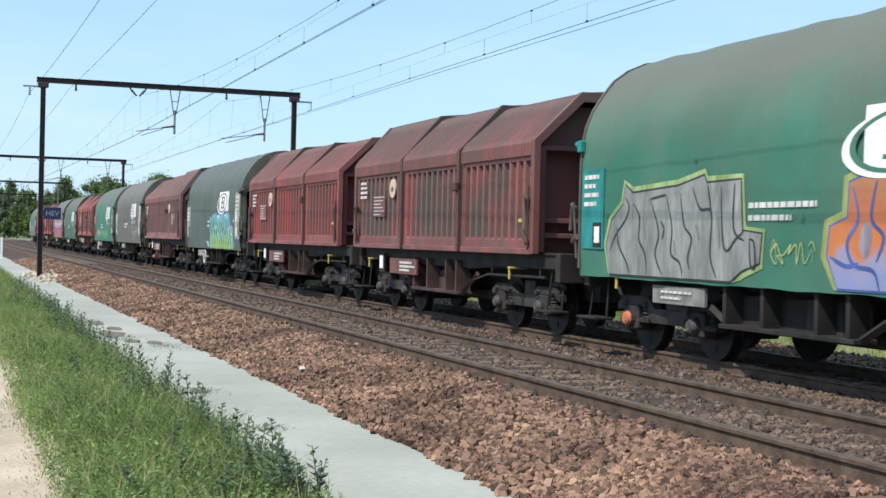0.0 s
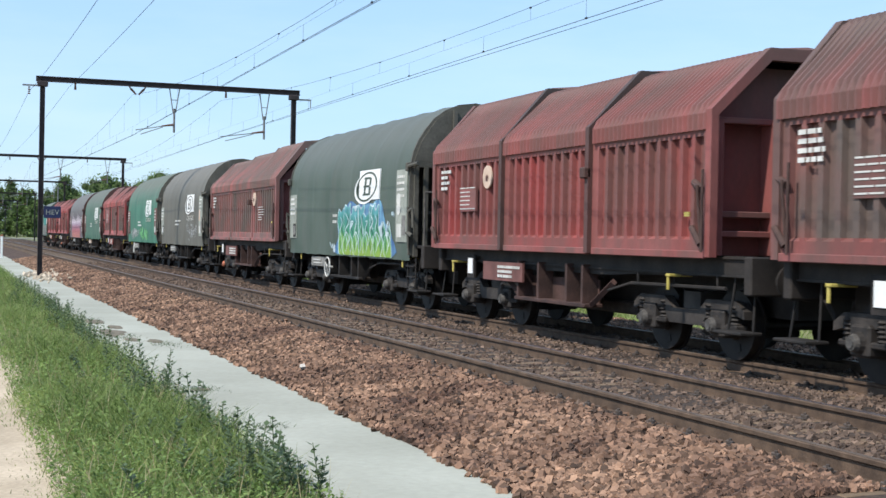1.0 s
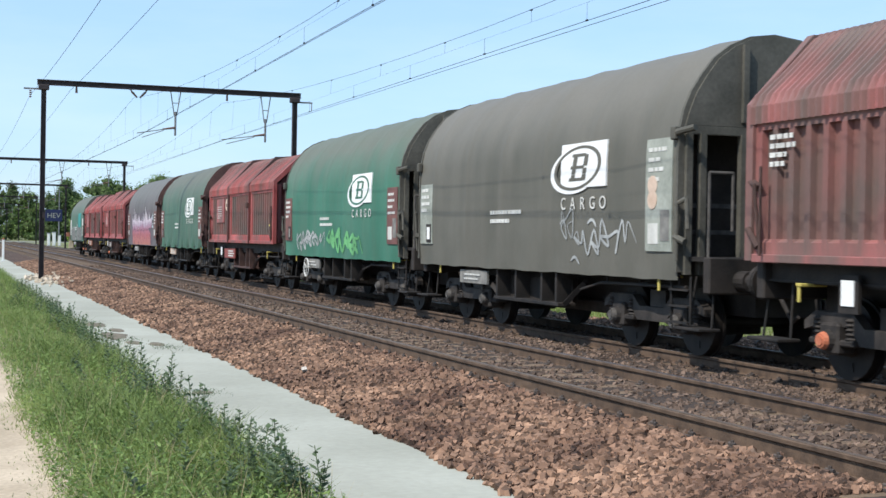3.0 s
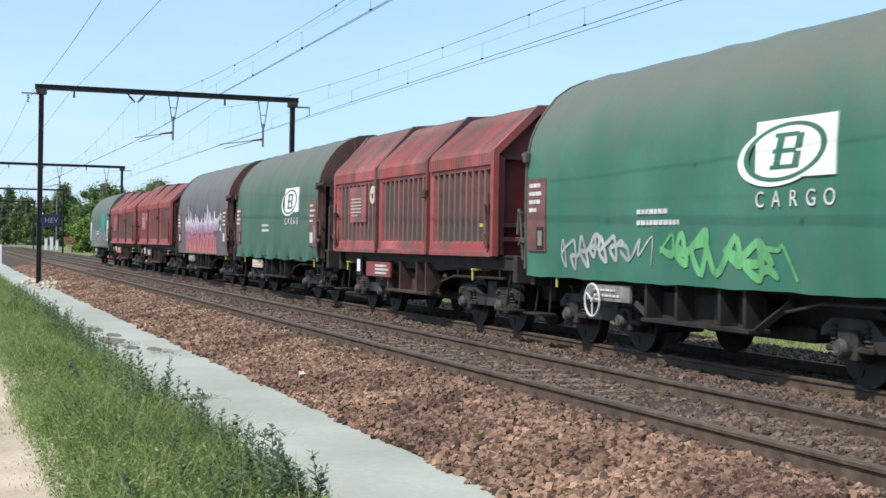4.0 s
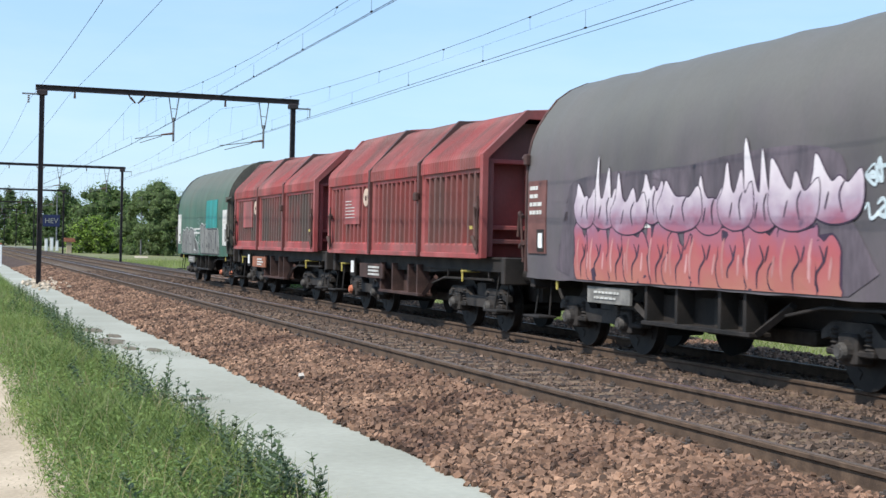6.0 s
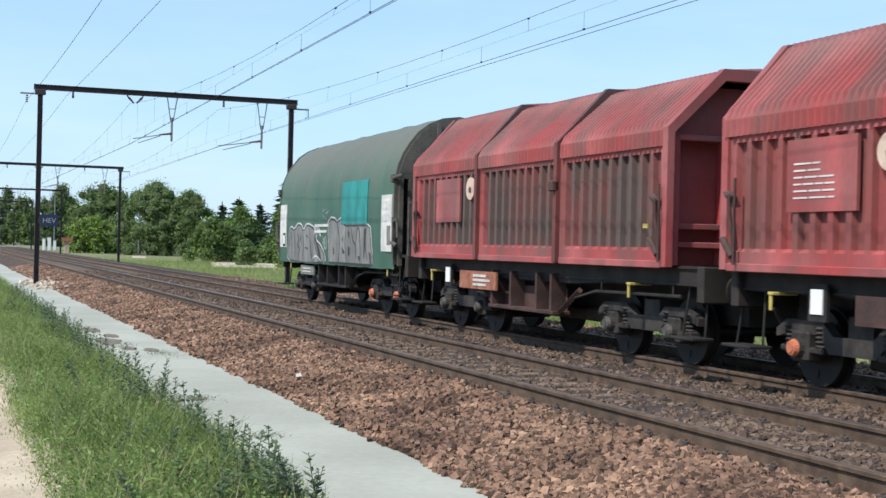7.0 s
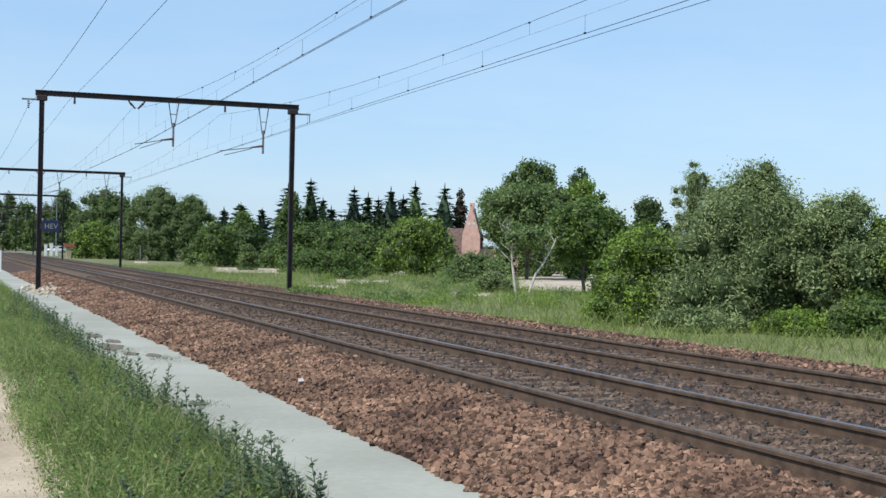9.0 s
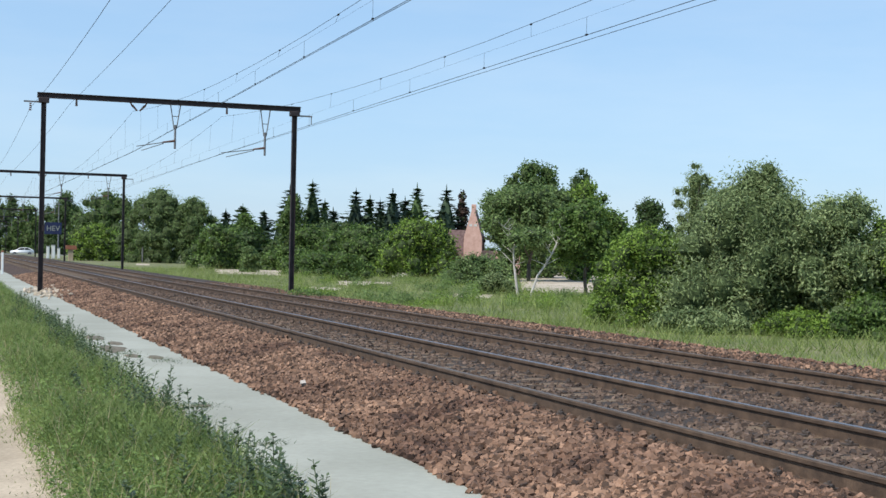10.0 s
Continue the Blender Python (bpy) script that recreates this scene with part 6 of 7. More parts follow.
def plant_all():
    G = "trees beyond the railway"

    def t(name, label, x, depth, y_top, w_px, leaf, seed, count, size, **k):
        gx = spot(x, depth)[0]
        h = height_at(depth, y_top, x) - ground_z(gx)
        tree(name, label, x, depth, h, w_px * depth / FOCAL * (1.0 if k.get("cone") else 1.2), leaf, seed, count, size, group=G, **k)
    # the large bushes close to the track
    t("bush", "large grey-green sallow bush by the track", 1330, 41, 284, 330, "leaf_grey", 21, 64000, 0.062, lumps=110, base=0.0, category="bush", deep=5, slim=0.30, dome=0.62)
    t("bush", "tall shoots of the sallow bush", 1355, 40.5, 281, 130, "leaf_grey", 27, 9000, 0.060, lumps=34, base=0.0, category="bush", deep=3, slim=0.28, dome=0.8)
    t("bush", "bright green bush beside the sallow", 1145, 42, 398, 180, "leaf_light", 22, 20000, 0.058, lumps=50, base=0.0, category="bush", slim=0.42)
    t("bush", "dense green bush at the track side", 1490, 39.5, 338, 210, "leaf_grey", 23, 24000, 0.058, lumps=60, base=0.0, category="bush", deep=4, slim=0.42)
    t("bush", "low green bush in the grass", 1410, 37.6, 545, 130, "leaf_light", 24, 6000, 0.05, lumps=24, base=0.0, category="bush")
    t("bush", "low green bush in the grass", 1555, 37.0, 520, 150, "leaf_mid", 25, 7000, 0.05, lumps=24, base=0.0, category="bush")
    t("bush", "light green bush at the track side", 1590, 39, 375, 190, "leaf_light", 26, 14000, 0.058, lumps=44, base=0.0, category="bush")
    t("bush", "low green bush in the grass", 1235, 38.6, 540, 150, "leaf_grey", 28, 7000, 0.05, lumps=24, base=0.0, category="bush")
    # the young tree and the old ones round the house
    t("young_tree", "young broadleaved tree with a slim trunk", 1036, 74, 348, 122, "leaf_mid", 31, 12000, 0.105, lumps=70, base=0.26, r=0.11, dome=0.55)
    t("oak_tree", "wide dark green broadleaved tree", 940, 128, 282, 112, "leaf_oak", 32, 16000, 0.145, lumps=90, base=0.1, dome=0.36)
    t("tree", "broad olive-green tree over the house", 933, 112, 322, 146, "leaf_willow", 33, 22000, 0.125, lumps=100, base=0.27, dome=0.40)
    t("tree", "round tree with a light green crown", 1032, 118, 314, 100, "leaf_light", 34, 10000, 0.135, lumps=70, base=0.1)
    t("tree", "dark green tree behind the crowns", 1024, 150, 296, 76, "leaf_dark", 35, 7000, 0.17, lumps=50, base=0.1)
    t("tree", "round dark tree in the distance", 1150, 160, 345, 90, "leaf_dark", 36, 7000, 0.18, lumps=50, base=0.0)
    t("birch_tree", "slender airy tree with grey-green leaves", 1224, 110, 280, 72, "leaf_grey", 37, 8000, 0.11, lumps=60, base=0.2, r=0.12, slim=0.3, dome=0.55)
    # clipped and wild shrubs in front of the house
    t("bush", "rounded light green garden shrub", 738, 120, 382, 128, "leaf_light", 41, 12000, 0.12, lumps=70, base=0.0, category="bush")
    t("bush", "broad dark green garden shrub", 630, 130, 390, 130, "leaf_mid", 42, 11000, 0.13, lumps=60, base=0.0, category="bush")
    t("bush", "low shrub in the field", 620, 100, 445, 66, "leaf_mid", 43, 5000, 0.09, lumps=30, base=0.0, category="bush")
    t("bush", "soft green hedge shrub", 840, 96, 444, 110, "leaf_willow", 44, 7000, 0.09, lumps=36, base=0.0, category="bush")
    t("bush", "low shrub in the field", 440, 130, 430, 40, "leaf_willow", 45, 3500, 0.11, lumps=24, base=0.0, category="bush")
    t("bush", "low shrub in the field", 560, 122, 440, 110, "leaf_mid", 46, 6000, 0.12, lumps=36, base=0.0, category="bush")
    t("bush", "low grey-green shrub in the field", 880, 74, 478, 70, "leaf_grey", 47, 4000, 0.065, lumps=24, base=0.0, category="bush")
    for k, x in enumerate((872, 905, 940, 975, 1008)):
        t("bush", "dark green hedge behind the yard", x, 172, 436 - 4 * (k % 2), 64, "leaf_dark", 170 + k, 3000, 0.17, lumps=30, base=0.0, category="bush")
    # conifers
    for k, (x, y_top, w, d) in enumerate(((548, 318, 62, 175), (585, 368, 40, 180), (625, 334, 64, 180), (650, 346, 40, 182), (690, 336, 78, 176), (668, 352, 50, 178),
                                         (733, 326, 72, 190), (785, 330, 72, 185), (395, 370, 44, 190), (425, 362, 90, 175), (508, 330, 84, 172), (463, 372, 44, 190), (570, 352, 50, 185), (712, 350, 50, 180))):
        t("conifer", "dark green pointed conifer tree", x, d, y_top, w, "leaf_conifer" if k % 3 else "leaf_dark", 60 + k, 0, 0.36, base=0.02, cone=True)
    for k in range(12):
        t("bush", "dark green shrub of the garden hedge", 385 + 42 * k, 150 + 6 * (k % 3), 392 + 13 * ((k * 5) % 4), 92, ("leaf_mid", "leaf_dark", "leaf_oak", "leaf_mid")[k % 4], 140 + k, 6000, 0.15, lumps=44, base=0.0, category="bush")
    t("tree", "broad copper-leaved tree behind the house", 814, 186, 334, 52, "leaf_copper", 75, 4500, 0.20, lumps=36, dome=0.8)
    t("tree", "dark green hedge tree by the field", 430, 160, 372, 92, "leaf_mid", 76, 8000, 0.16, lumps=50, base=0.0, dome=0.75)
    t("tree", "dark green hedge tree by the field", 515, 158, 340, 84, "leaf_oak", 77, 8000, 0.16, lumps=50, base=0.0, dome=0.8)
    t("tree", "dark green hedge tree by the field", 600, 165, 385, 120, "leaf_dark", 78, 8000, 0.17, lumps=50, base=0.0)
    t("tree", "dark green hedge tree by the field", 770, 160, 408, 100, "leaf_mid", 79, 6000, 0.16, lumps=40, base=0.0)
    # the willow and the woods at the end of the line
    t("willow_tree", "large spreading grey-green willow", 280, 205, 328, 130, "leaf_willow", 81, 18000, 0.17, lumps=110, base=0.0, slim=0.3, dome=0.45)
    t("willow_tree", "smaller spreading grey-green willow tree", 340, 202, 343, 90, "leaf_willow", 82, 11000, 0.17, lumps=70, base=0.0, slim=0.3, dome=0.5)
    t("tree", "broad tree by the line", 185, 262, 333, 120, "leaf_oak", 83, 9000, 0.25, lumps=70, base=0.0)
    t("bush", "light green bush by the line", 165, 215, 392, 80, "leaf_light", 84, 7000, 0.18, lumps=50, base=0.0, category="bush")
    t("bush", "light green bush by the line", 205, 222, 405, 60, "leaf_light", 86, 5000, 0.18, lumps=40, base=0.0, category="bush")
    t("tree", "broad tree by the line", 112, 330, 336, 80, "leaf_dark", 85, 7000, 0.30, lumps=60, base=0.0, dome=0.8)
    for k in range(9):
        t("tree", "dark tree at the end of the line", -150 + 33 * k, 420 + 14 * (k % 3), 332 + 9 * ((k * 5) % 4), 80, "leaf_dark" if k % 2 else "leaf_oak", 90 + k, 4500, 0.36, lumps=40, base=0.0, dome=0.7)
    for k in range(10):
        t("tree", "distant tree along the horizon", 1080 + 60 * k, 230 + 10 * (k % 3), 388 + 12 * ((k * 7) % 4), 115, "leaf_dark", 110 + k, 3500, 0.30, lumps=36, base=0.0)


plant_all()


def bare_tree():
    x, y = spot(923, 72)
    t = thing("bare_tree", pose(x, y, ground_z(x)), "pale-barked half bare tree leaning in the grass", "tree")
    rnd = random.Random(5)
    for a0, lean in ((-0.25, -0.5), (0.45, 1.5)):
        bm = B()
        p = Vector((a0, 0, -0.1))
        for k in range(6):
            q = p + Vector((lean * 0.22 + rnd.uniform(-.12, .12), rnd.uniform(-.12, .12), 0.58))
            rod(bm, p, q, 0.085 - 0.011 * k, 0.075 - 0.011 * k, 7)
            if k > 1:
                for _ in range(4):
                    e = q + Vector((rnd.uniform(-.9, .9), rnd.uniform(-.7, .7), rnd.uniform(0.1, .8)))
                    rod(bm, q, e, 0.022, 0.006, 5)
                    rod(bm, (q + e) / 2, (q + e) / 2 + Vector((rnd.uniform(-.4, .4), rnd.uniform(-.4, .4), rnd.uniform(0, .5))), 0.012, 0.004, 4)
            p = q
        part("stem", bm, M["palebark"], t, "pale stem with bare twigs")
    part("crown", leaf_cloud(9, [(0.5, 0, 3.2, 1.1, 0.9, 0.6), (-0.5, 0, 3.0, 0.8, 0.8, 0.5)], 700, 0.09, M["leaf_willow"], "crown"), M["leaf_willow"], t, "sparse leaves")


bare_tree()


def blades(seed, x, y, h, wide, lean, material, name, z=None, plain=False):
    """Grass blades at the places given: tapered, bent strips."""
    rg = np.random.default_rng(seed)
    n = len(x)
    z = np.interp(x, [p[0] for p in PROFILE], [p[1] for p in PROFILE]) if z is None else z
    a = rg.random(n) * 6.283
    side = np.stack([np.cos(a), np.sin(a), np.zeros(n)], 1)
    b = rg.random(n) * 6.283
    bend = np.stack([np.cos(b), np.sin(b), np.zeros(n)], 1) * (lean * h * (0.3 + rg.random(n)))[:, None]
    base = np.stack([x, y, z - 0.02], 1)
    up = np.array([0, 0, 1.0])
    w = wide[:, None]
    p0, p1 = base - side * w, base + side * w
    mid = base + up * (h * 0.55)[:, None] + bend * 0.35
    p2, p3 = mid + side * w * 0.8, mid - side * w * 0.8
    tip = base + up * h[:, None] + bend
    verts = np.stack([p0, p1, p2, p3, tip + side * w * 0.12, tip - side * w * 0.12], 1).reshape(-1, 3)
    if plain:
        verts = np.stack([p0, p1, tip + side * w * 0.25, tip - side * w * 0.25], 1).reshape(-1, 3)
        return fast(name, verts, np.arange(n * 4).reshape(-1, 4), material)
    k = np.arange(n)[:, None] * 6
    faces = np.concatenate([k + np.array([[0, 1, 2, 3]]), k + np.array([[3, 2, 4, 5]])])
    return fast(name, verts, faces, material)


def scatter_leaves(rg, x, y, z, size, material, name):
    """Small flat leaves, one at each place."""
    n = len(x)
    c = np.stack([x, y, z], 1)
    up = rg.normal(size=(n, 3)) * 0.5 + np.array([0, 0, 1.0])
    up /= np.linalg.norm(up, axis=1)[:, None]
    u = np.cross(up, rg.normal(size=(n, 3)))
    u /= np.linalg.norm(u, axis=1)[:, None]
    v = np.cross(up, u)
    s = size[:, None]
    verts = np.stack([c - u * s, c + v * s * 0.55, c + u * s, c - v * s * 0.55], 1).reshape(-1, 3)
    return fast(name, verts, np.arange(n * 4).reshape(-1, 4), material)


# bare sandy ground beyond the tracks: bearings from and to, depths from and to
SANDY = [(922, 1082, 80, 165), (380, 505, 118, 150), (690, 740, 118, 150), (596, 655, 86, 100), (800, 868, 66, 72), (238, 262, 170, 188), (505, 560, 130, 150), (660, 690, 92, 98), (540, 600, 74, 79)]


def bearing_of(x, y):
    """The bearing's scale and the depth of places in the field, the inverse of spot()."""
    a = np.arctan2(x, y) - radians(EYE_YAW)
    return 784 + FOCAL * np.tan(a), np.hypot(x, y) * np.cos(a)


def grass_all():
    rg = np.random.default_rng(3)
    # the bank beside the path
    n = 100000
    y = 6.5 + 70 * rg.random(n) ** 2.1
    x = 0.62 + 1.75 * rg.random(n) + 0.12 * rg.normal(size=n)
    ok = (x > 0.5 + 0.15 * np.sin(y * 1.7)) & (x < 2.24 + 0.08 * np.sin(y * 2.3))
    x, y = x[ok], y[ok]
    edge = np.clip((x - 0.45) / 0.8, 0.18, 1)
    h = (0.08 + 0.20 * rg.random(len(x)) ** 1.7) * edge * (1 + 0.3 * np.sin(y * 0.9 + x * 2))
    ob = new("grass", blades(4, x, y, h, 0.002 + 0.004 * rg.random(len(x)), 0.9, M["grass"], "grass"))
    tagged(ob, "tall green grass on the bank beside the path", "grass", kind="stuff")
    n = 2200
    y = 7 + 40 * rg.random(n) ** 1.7
    x = 0.9 + 1.45 * rg.random(n)
    ob = new("dry_grass", blades(5, x, y, 0.14 + 0.2 * rg.random(n), 0.002 + 0.002 * rg.random(n), 0.5, M["straw"], "dry_grass"))
    tagged(ob, "dry straw-coloured stalks among the green grass", "grass", kind="stuff")
    # broad-leaved herbs in the bank
    n = 52000
    y = 6.5 + 60 * rg.random(n) ** 2.0
    x = 0.7 + 1.65 * rg.random(n)
    z = np.interp(x, [p[0] for p in PROFILE], [p[1] for p in PROFILE]) + np.clip((x - 0.4) / 0.8, 0.15, 1) * (0.03 + 0.17 * rg.random(n))
    ob = new("herbs", scatter_leaves(rg, x, y, z, 0.010 + 0.016 * rg.random(n) ** 1.5, M["herb"], "herbs"))
    tagged(ob, "low leafy herbs among the grass of the bank", "herbs", kind="stuff")
    # rough grass beyond the tracks
    n = 95000
    y = 16 + 130 * rg.random(n) ** 1.5
    x = 14.3 + 1.0 * np.abs(rg.normal(size=n)) + 38 * rg.random(n) ** 1.7
    open_ = np.ones(n, bool)
    bx, bd = bearing_of(x, y)
    for x0, x1, d0, d1 in SANDY:
        sway = 6 * np.sin(bd * 0.9) + 0.12 * (x1 - x0) * rg.normal(size=n)
        open_ &= (bx + sway < x0) | (bx + sway > x1) | (bd < d0 * 0.97) | (bd > d1 * 1.02)
    x, y = x[open_], y[open_]
    n = len(x)
    h = (0.12 + 0.38 * rg.random(n) ** 2) * (0.5 + np.clip((x - 14.2) / 5, 0, 1.1)) * (1 + 0.5 * np.sin(x * 0.5) * np.sin(y * 0.23))
    ob = new("field_grass", blades(6, x, y, h * 0.7, 0.005 + 0.010 * rg.random(n), 1.0, M["grass_far"], "field_grass", plain=True))
    tagged(ob, "rough grass in the field beyond the tracks", "grass", kind="stuff")
    # tall herbs and reeds standing in it
    rnd = random.Random(77)
    for name, mat, label, count, size in (("field_herbs", "leaf_willow", "tall grey-green herbs standing in the field", 16000, 0.06), ("field_weeds", "leaf_light", "bright green weeds standing in the field", 12000, 0.055)):
        lumps = []
        for k in range(70):
            bx, d = rnd.uniform(520, 1080), 52 + 60 * rnd.random() ** 1.3
            if any(x0 - 6 < bx < x1 + 6 and d0 * 0.95 < d < d1 for x0, x1, d0, d1 in SANDY):
                continue
            px, py = spot(bx, d)
            tall = rnd.uniform(0.12, 0.42) * (1.6 if 780 < bx < 900 else 1.0)
            lumps.append((px, py, ground_z(px) + tall * 0.6, rnd.uniform(0.25, 0.9), rnd.uniform(0.3, 0.9), tall))
        ob = new(name, leaf_cloud(80 if mat == "leaf_light" else 81, [(x, y, z + 5.0, a, b, c) for x, y, z, a, b, c in lumps], count, size, M[mat], name, 0.3, hearts=False))
        ob.location.z = -5.0
        tagged(ob, label, "herbs", kind="stuff")


grass_all()


def weeds():
    """Leafy stalks along the edge of the bank."""
    rnd = random.Random(8)
    protos = []
    for k in range(4):
        bm = B()
        h = rnd.uniform(0.22, 0.46)
        lean = Vector((rnd.uniform(-.12, .12), rnd.uniform(-.12, .12), h))
        rod(bm, (0, 0, -0.02), lean, 0.005, 0.003, 5)
        for j in range(22):
            f = 0.12 + 0.88 * j / 22
            p = lean * f
            a = j * 2.4 + rnd.uniform(-.3, .3)
            d = Vector((math.cos(a), math.sin(a), 0.5)) * rnd.uniform(0.05, 0.10) * (1.25 - 0.6 * f)
            s = Vector((-d.y, d.x, 0)).normalized() * rnd.uniform(0.012, 0.024)
            vs = [bm.verts.new(c) for c in (p, p + d * 0.5 + s, p + d, p + d * 0.5 - s)]
            bm.faces.new(vs)
        protos.append(mesh_of(bm, "weed"))
    for me in protos:
        me.materials.append(M["weed"])
    for k in range(280):
        y = 8.3 + 34 * rnd.random() ** 1.5
        x = 2.08 + 0.14 * rnd.gauss(0, 1) if k % 4 else rnd.uniform(1.2, 2.1)
        if x > 2.45:
            x = 2.35
        ob = new("weed", protos[k % 4])
        ob.matrix_world = pose(x, y, ground_z(x), 0, 0, rnd.uniform(0, 360)) @ Matrix.Scale(rnd.uniform(0.6, 1.1), 4)
        tagged(ob, "dark leafy weed at the edge of the bank", "weed", "weeds along the strip")
    rg = np.random.default_rng(12)
    n = 900
    c = rg.integers(0, 5, n)
    cy = np.array([27.0, 23.0, 21.5, 15.2, 12.2])[c]
    cx = np.array([2.75, 2.85, 3.28, 2.75, 2.75])[c]
    ob = new("sprouting_grass", blades(13, cx + 0.12 * rg.normal(size=n), cy + 0.5 * rg.normal(size=n) * np.array([1.6, 1, .6, .3, .2])[c], 0.02 + 0.05 * rg.random(n), 0.004 + 0 * rg.random(n), 1.6, M["weed"], "sprouting_grass"))
    tagged(ob, "thin tufts growing through the grey strip", "grass", kind="stuff")


weeds()


def soil_patches():
    """Soil washed over the grey strip, and rubble round the foot of the post."""
    for k, (x, y, long, wide) in enumerate(((2.78, 27.2, 1.5, 0.20), (2.98, 25.6, 1.1, 0.16), (2.80, 24.2, 1.9, 0.26), (2.92, 22.6, 0.9, 0.14), (3.22, 22.2, 0.8, 0.14), (2.74, 15.3, 0.34, 0.12))):
        n = 18
        verts = [(0, 0, 0.022)]
        for ring_at, z in ((0.6, 0.014), (1.0, -0.004)):
            for q in range(n):
                a = 6.2832 * q / n
                r = ring_at * (1 + 0.45 * noise.noise((math.cos(a) * 1.7 + k * 9, math.sin(a) * 1.7, ring_at)))
                verts.append((math.cos(a) * r * wide, math.sin(a) * r * long / 2, z))
        faces = [(0, 1 + q, 1 + (q + 1) % n) for q in range(n)] + [(1 + q, 1 + n + q, 1 + n + (q + 1) % n, 1 + (q + 1) % n) for q in range(n)]
        ob = new("soil_patch", raw("soil_patch", verts, faces, M["soil"], True))
        ob.location = (x, y, ground_z(x))
        tagged(ob, "thin brown soil lying on the grey strip", "soil", "soil on the strip")
    rg = np.random.default_rng(55)
    n = 150
    x, y = 3.55 + 0.28 * rg.normal(size=n), 53.6 + 2.4 * rg.normal(size=n)
    ob = new("rubble", rocks(56, x, y, np.interp(x, [q[0] for q in PROFILE], [q[1] for q in PROFILE]) + 0.02, 0.04 + 0.06 * rg.random(n), M["drysand"], "rubble"))
    tagged(ob, "pale rubble heaped round the foot of the post", "rubble", kind="stuff")


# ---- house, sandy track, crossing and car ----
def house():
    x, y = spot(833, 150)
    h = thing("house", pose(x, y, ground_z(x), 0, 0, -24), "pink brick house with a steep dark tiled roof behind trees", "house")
    w, eave, ridge = 1.0, 4.0, 7.3
    bm = prism(B(), [(-w, -0.3), (w, -0.3), (w, eave), (0.1, ridge), (-0.1, ridge), (-w, eave)], 0, 0.3)
    box(bm, -w, -w + 0.3, 0.3, 9, -0.3, eave)
    box(bm, w - 0.3, w, 0.3, 9, -0.3, eave)
    part("wall", bm, M["brick"], h, "pink brick gable wall")
    bm = B()
    for s in (-1, 1):
        prism(bm, [(s * (w + 0.12), eave - 0.25), (s * 0.02, ridge + 0.05), (s * 0.02, ridge - 0.15), (s * (w + 0.06), eave - 0.45)], 0.1, 9)
    roof = part("roof", bm, M["rooftile"], h, "steep dark tiled roof")
    part("chimney", box(B(), -0.22, 0.30, 0.35, 0.9, ridge - 0.6, ridge + 0.4, 0.03), M["brick"], roof, "brick chimney")
    for xx in (-0.26, 0.26):
        bm = box(B(), xx - 0.16, xx + 0.16, -0.02, 0.02, 5.25, 5.5)
        part("window", bm, M["offwhite"], h, "small pale attic window")
    # the lower wings
    part("wing", prism(B(), [(-3.2, -0.3), (-w, -0.3), (-w, 1.9), (-3.2, 1.9)], 1.7, 7), M["brick"], h, "low brick wing")
    bm = B()
    vs = [bm.verts.new(c) for c in ((-3.4, 1.2, 1.8), (-w, 1.2, 1.8), (-w, 4.2, 4.9), (-2.9, 4.2, 4.9), (-3.4, 7.3, 1.8), (-w, 7.3, 1.8))]
    for f in ((0, 1, 2, 3), (3, 2, 5, 4), (0, 3, 4), (1, 5, 2)):
        bm.faces.new([vs[i] for i in f])
    part("wing_roof", bm, M["rooftile"], h, "dark tiled roof of the wing")
    part("wing", prism(B(), [(w, -0.3), (5.5, -0.3), (5.5, 2.6), (w, 2.6)], 2.0, 8), M["brick"], h, "low brick wing")
    bm = prism(B(), [(w, 4.3), (5.9, 2.4), (5.9, 2.2), (w, 4.0)], 1.6, 8.4)
    part("wing_roof", bm, M["rooftile"], h, "dark tiled roof of the wing")


house()


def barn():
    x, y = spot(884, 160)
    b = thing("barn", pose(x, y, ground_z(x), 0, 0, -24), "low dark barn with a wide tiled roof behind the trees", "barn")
    part("wall", box(B(), -2.6, 4.6, 0, 6, -0.3, 1.0), M["rooftile"], b, "dark boarded wall")
    part("roof", prism(B(), [(-3.0, 0.9), (0.3, 2.5), (1.2, 2.5), (5.0, 0.9), (5.0, 0.75), (-3.0, 0.75)], -0.4, 6.4), M["rooftile"], b, "wide dark tiled roof")


barn()


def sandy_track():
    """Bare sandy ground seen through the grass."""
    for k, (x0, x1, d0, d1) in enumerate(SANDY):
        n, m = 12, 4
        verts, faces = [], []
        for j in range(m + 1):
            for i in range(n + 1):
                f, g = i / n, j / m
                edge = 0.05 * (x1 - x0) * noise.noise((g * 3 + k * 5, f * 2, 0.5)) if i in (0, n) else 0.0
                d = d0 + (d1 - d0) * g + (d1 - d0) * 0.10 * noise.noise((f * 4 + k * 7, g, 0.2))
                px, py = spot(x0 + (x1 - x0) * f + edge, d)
                rim = i in (0, n) or j in (0, m)
                verts.append((px, py, ground_z(px) + (0.012 if rim else 0.05 + 0.05 * noise.noise((px * 0.3, py * 0.2, 0)))))
        for j in range(m):
            for i in range(n):
                a = j * (n + 1) + i
                faces.append((a, a + 1, a + n + 2, a + n + 1))
        ob = new("ground", raw("sandy_patch", verts, faces, M["drysand"], True))
        tagged(ob, "bare pale sand among the grass", "sand", kind="structure")


sandy_track()


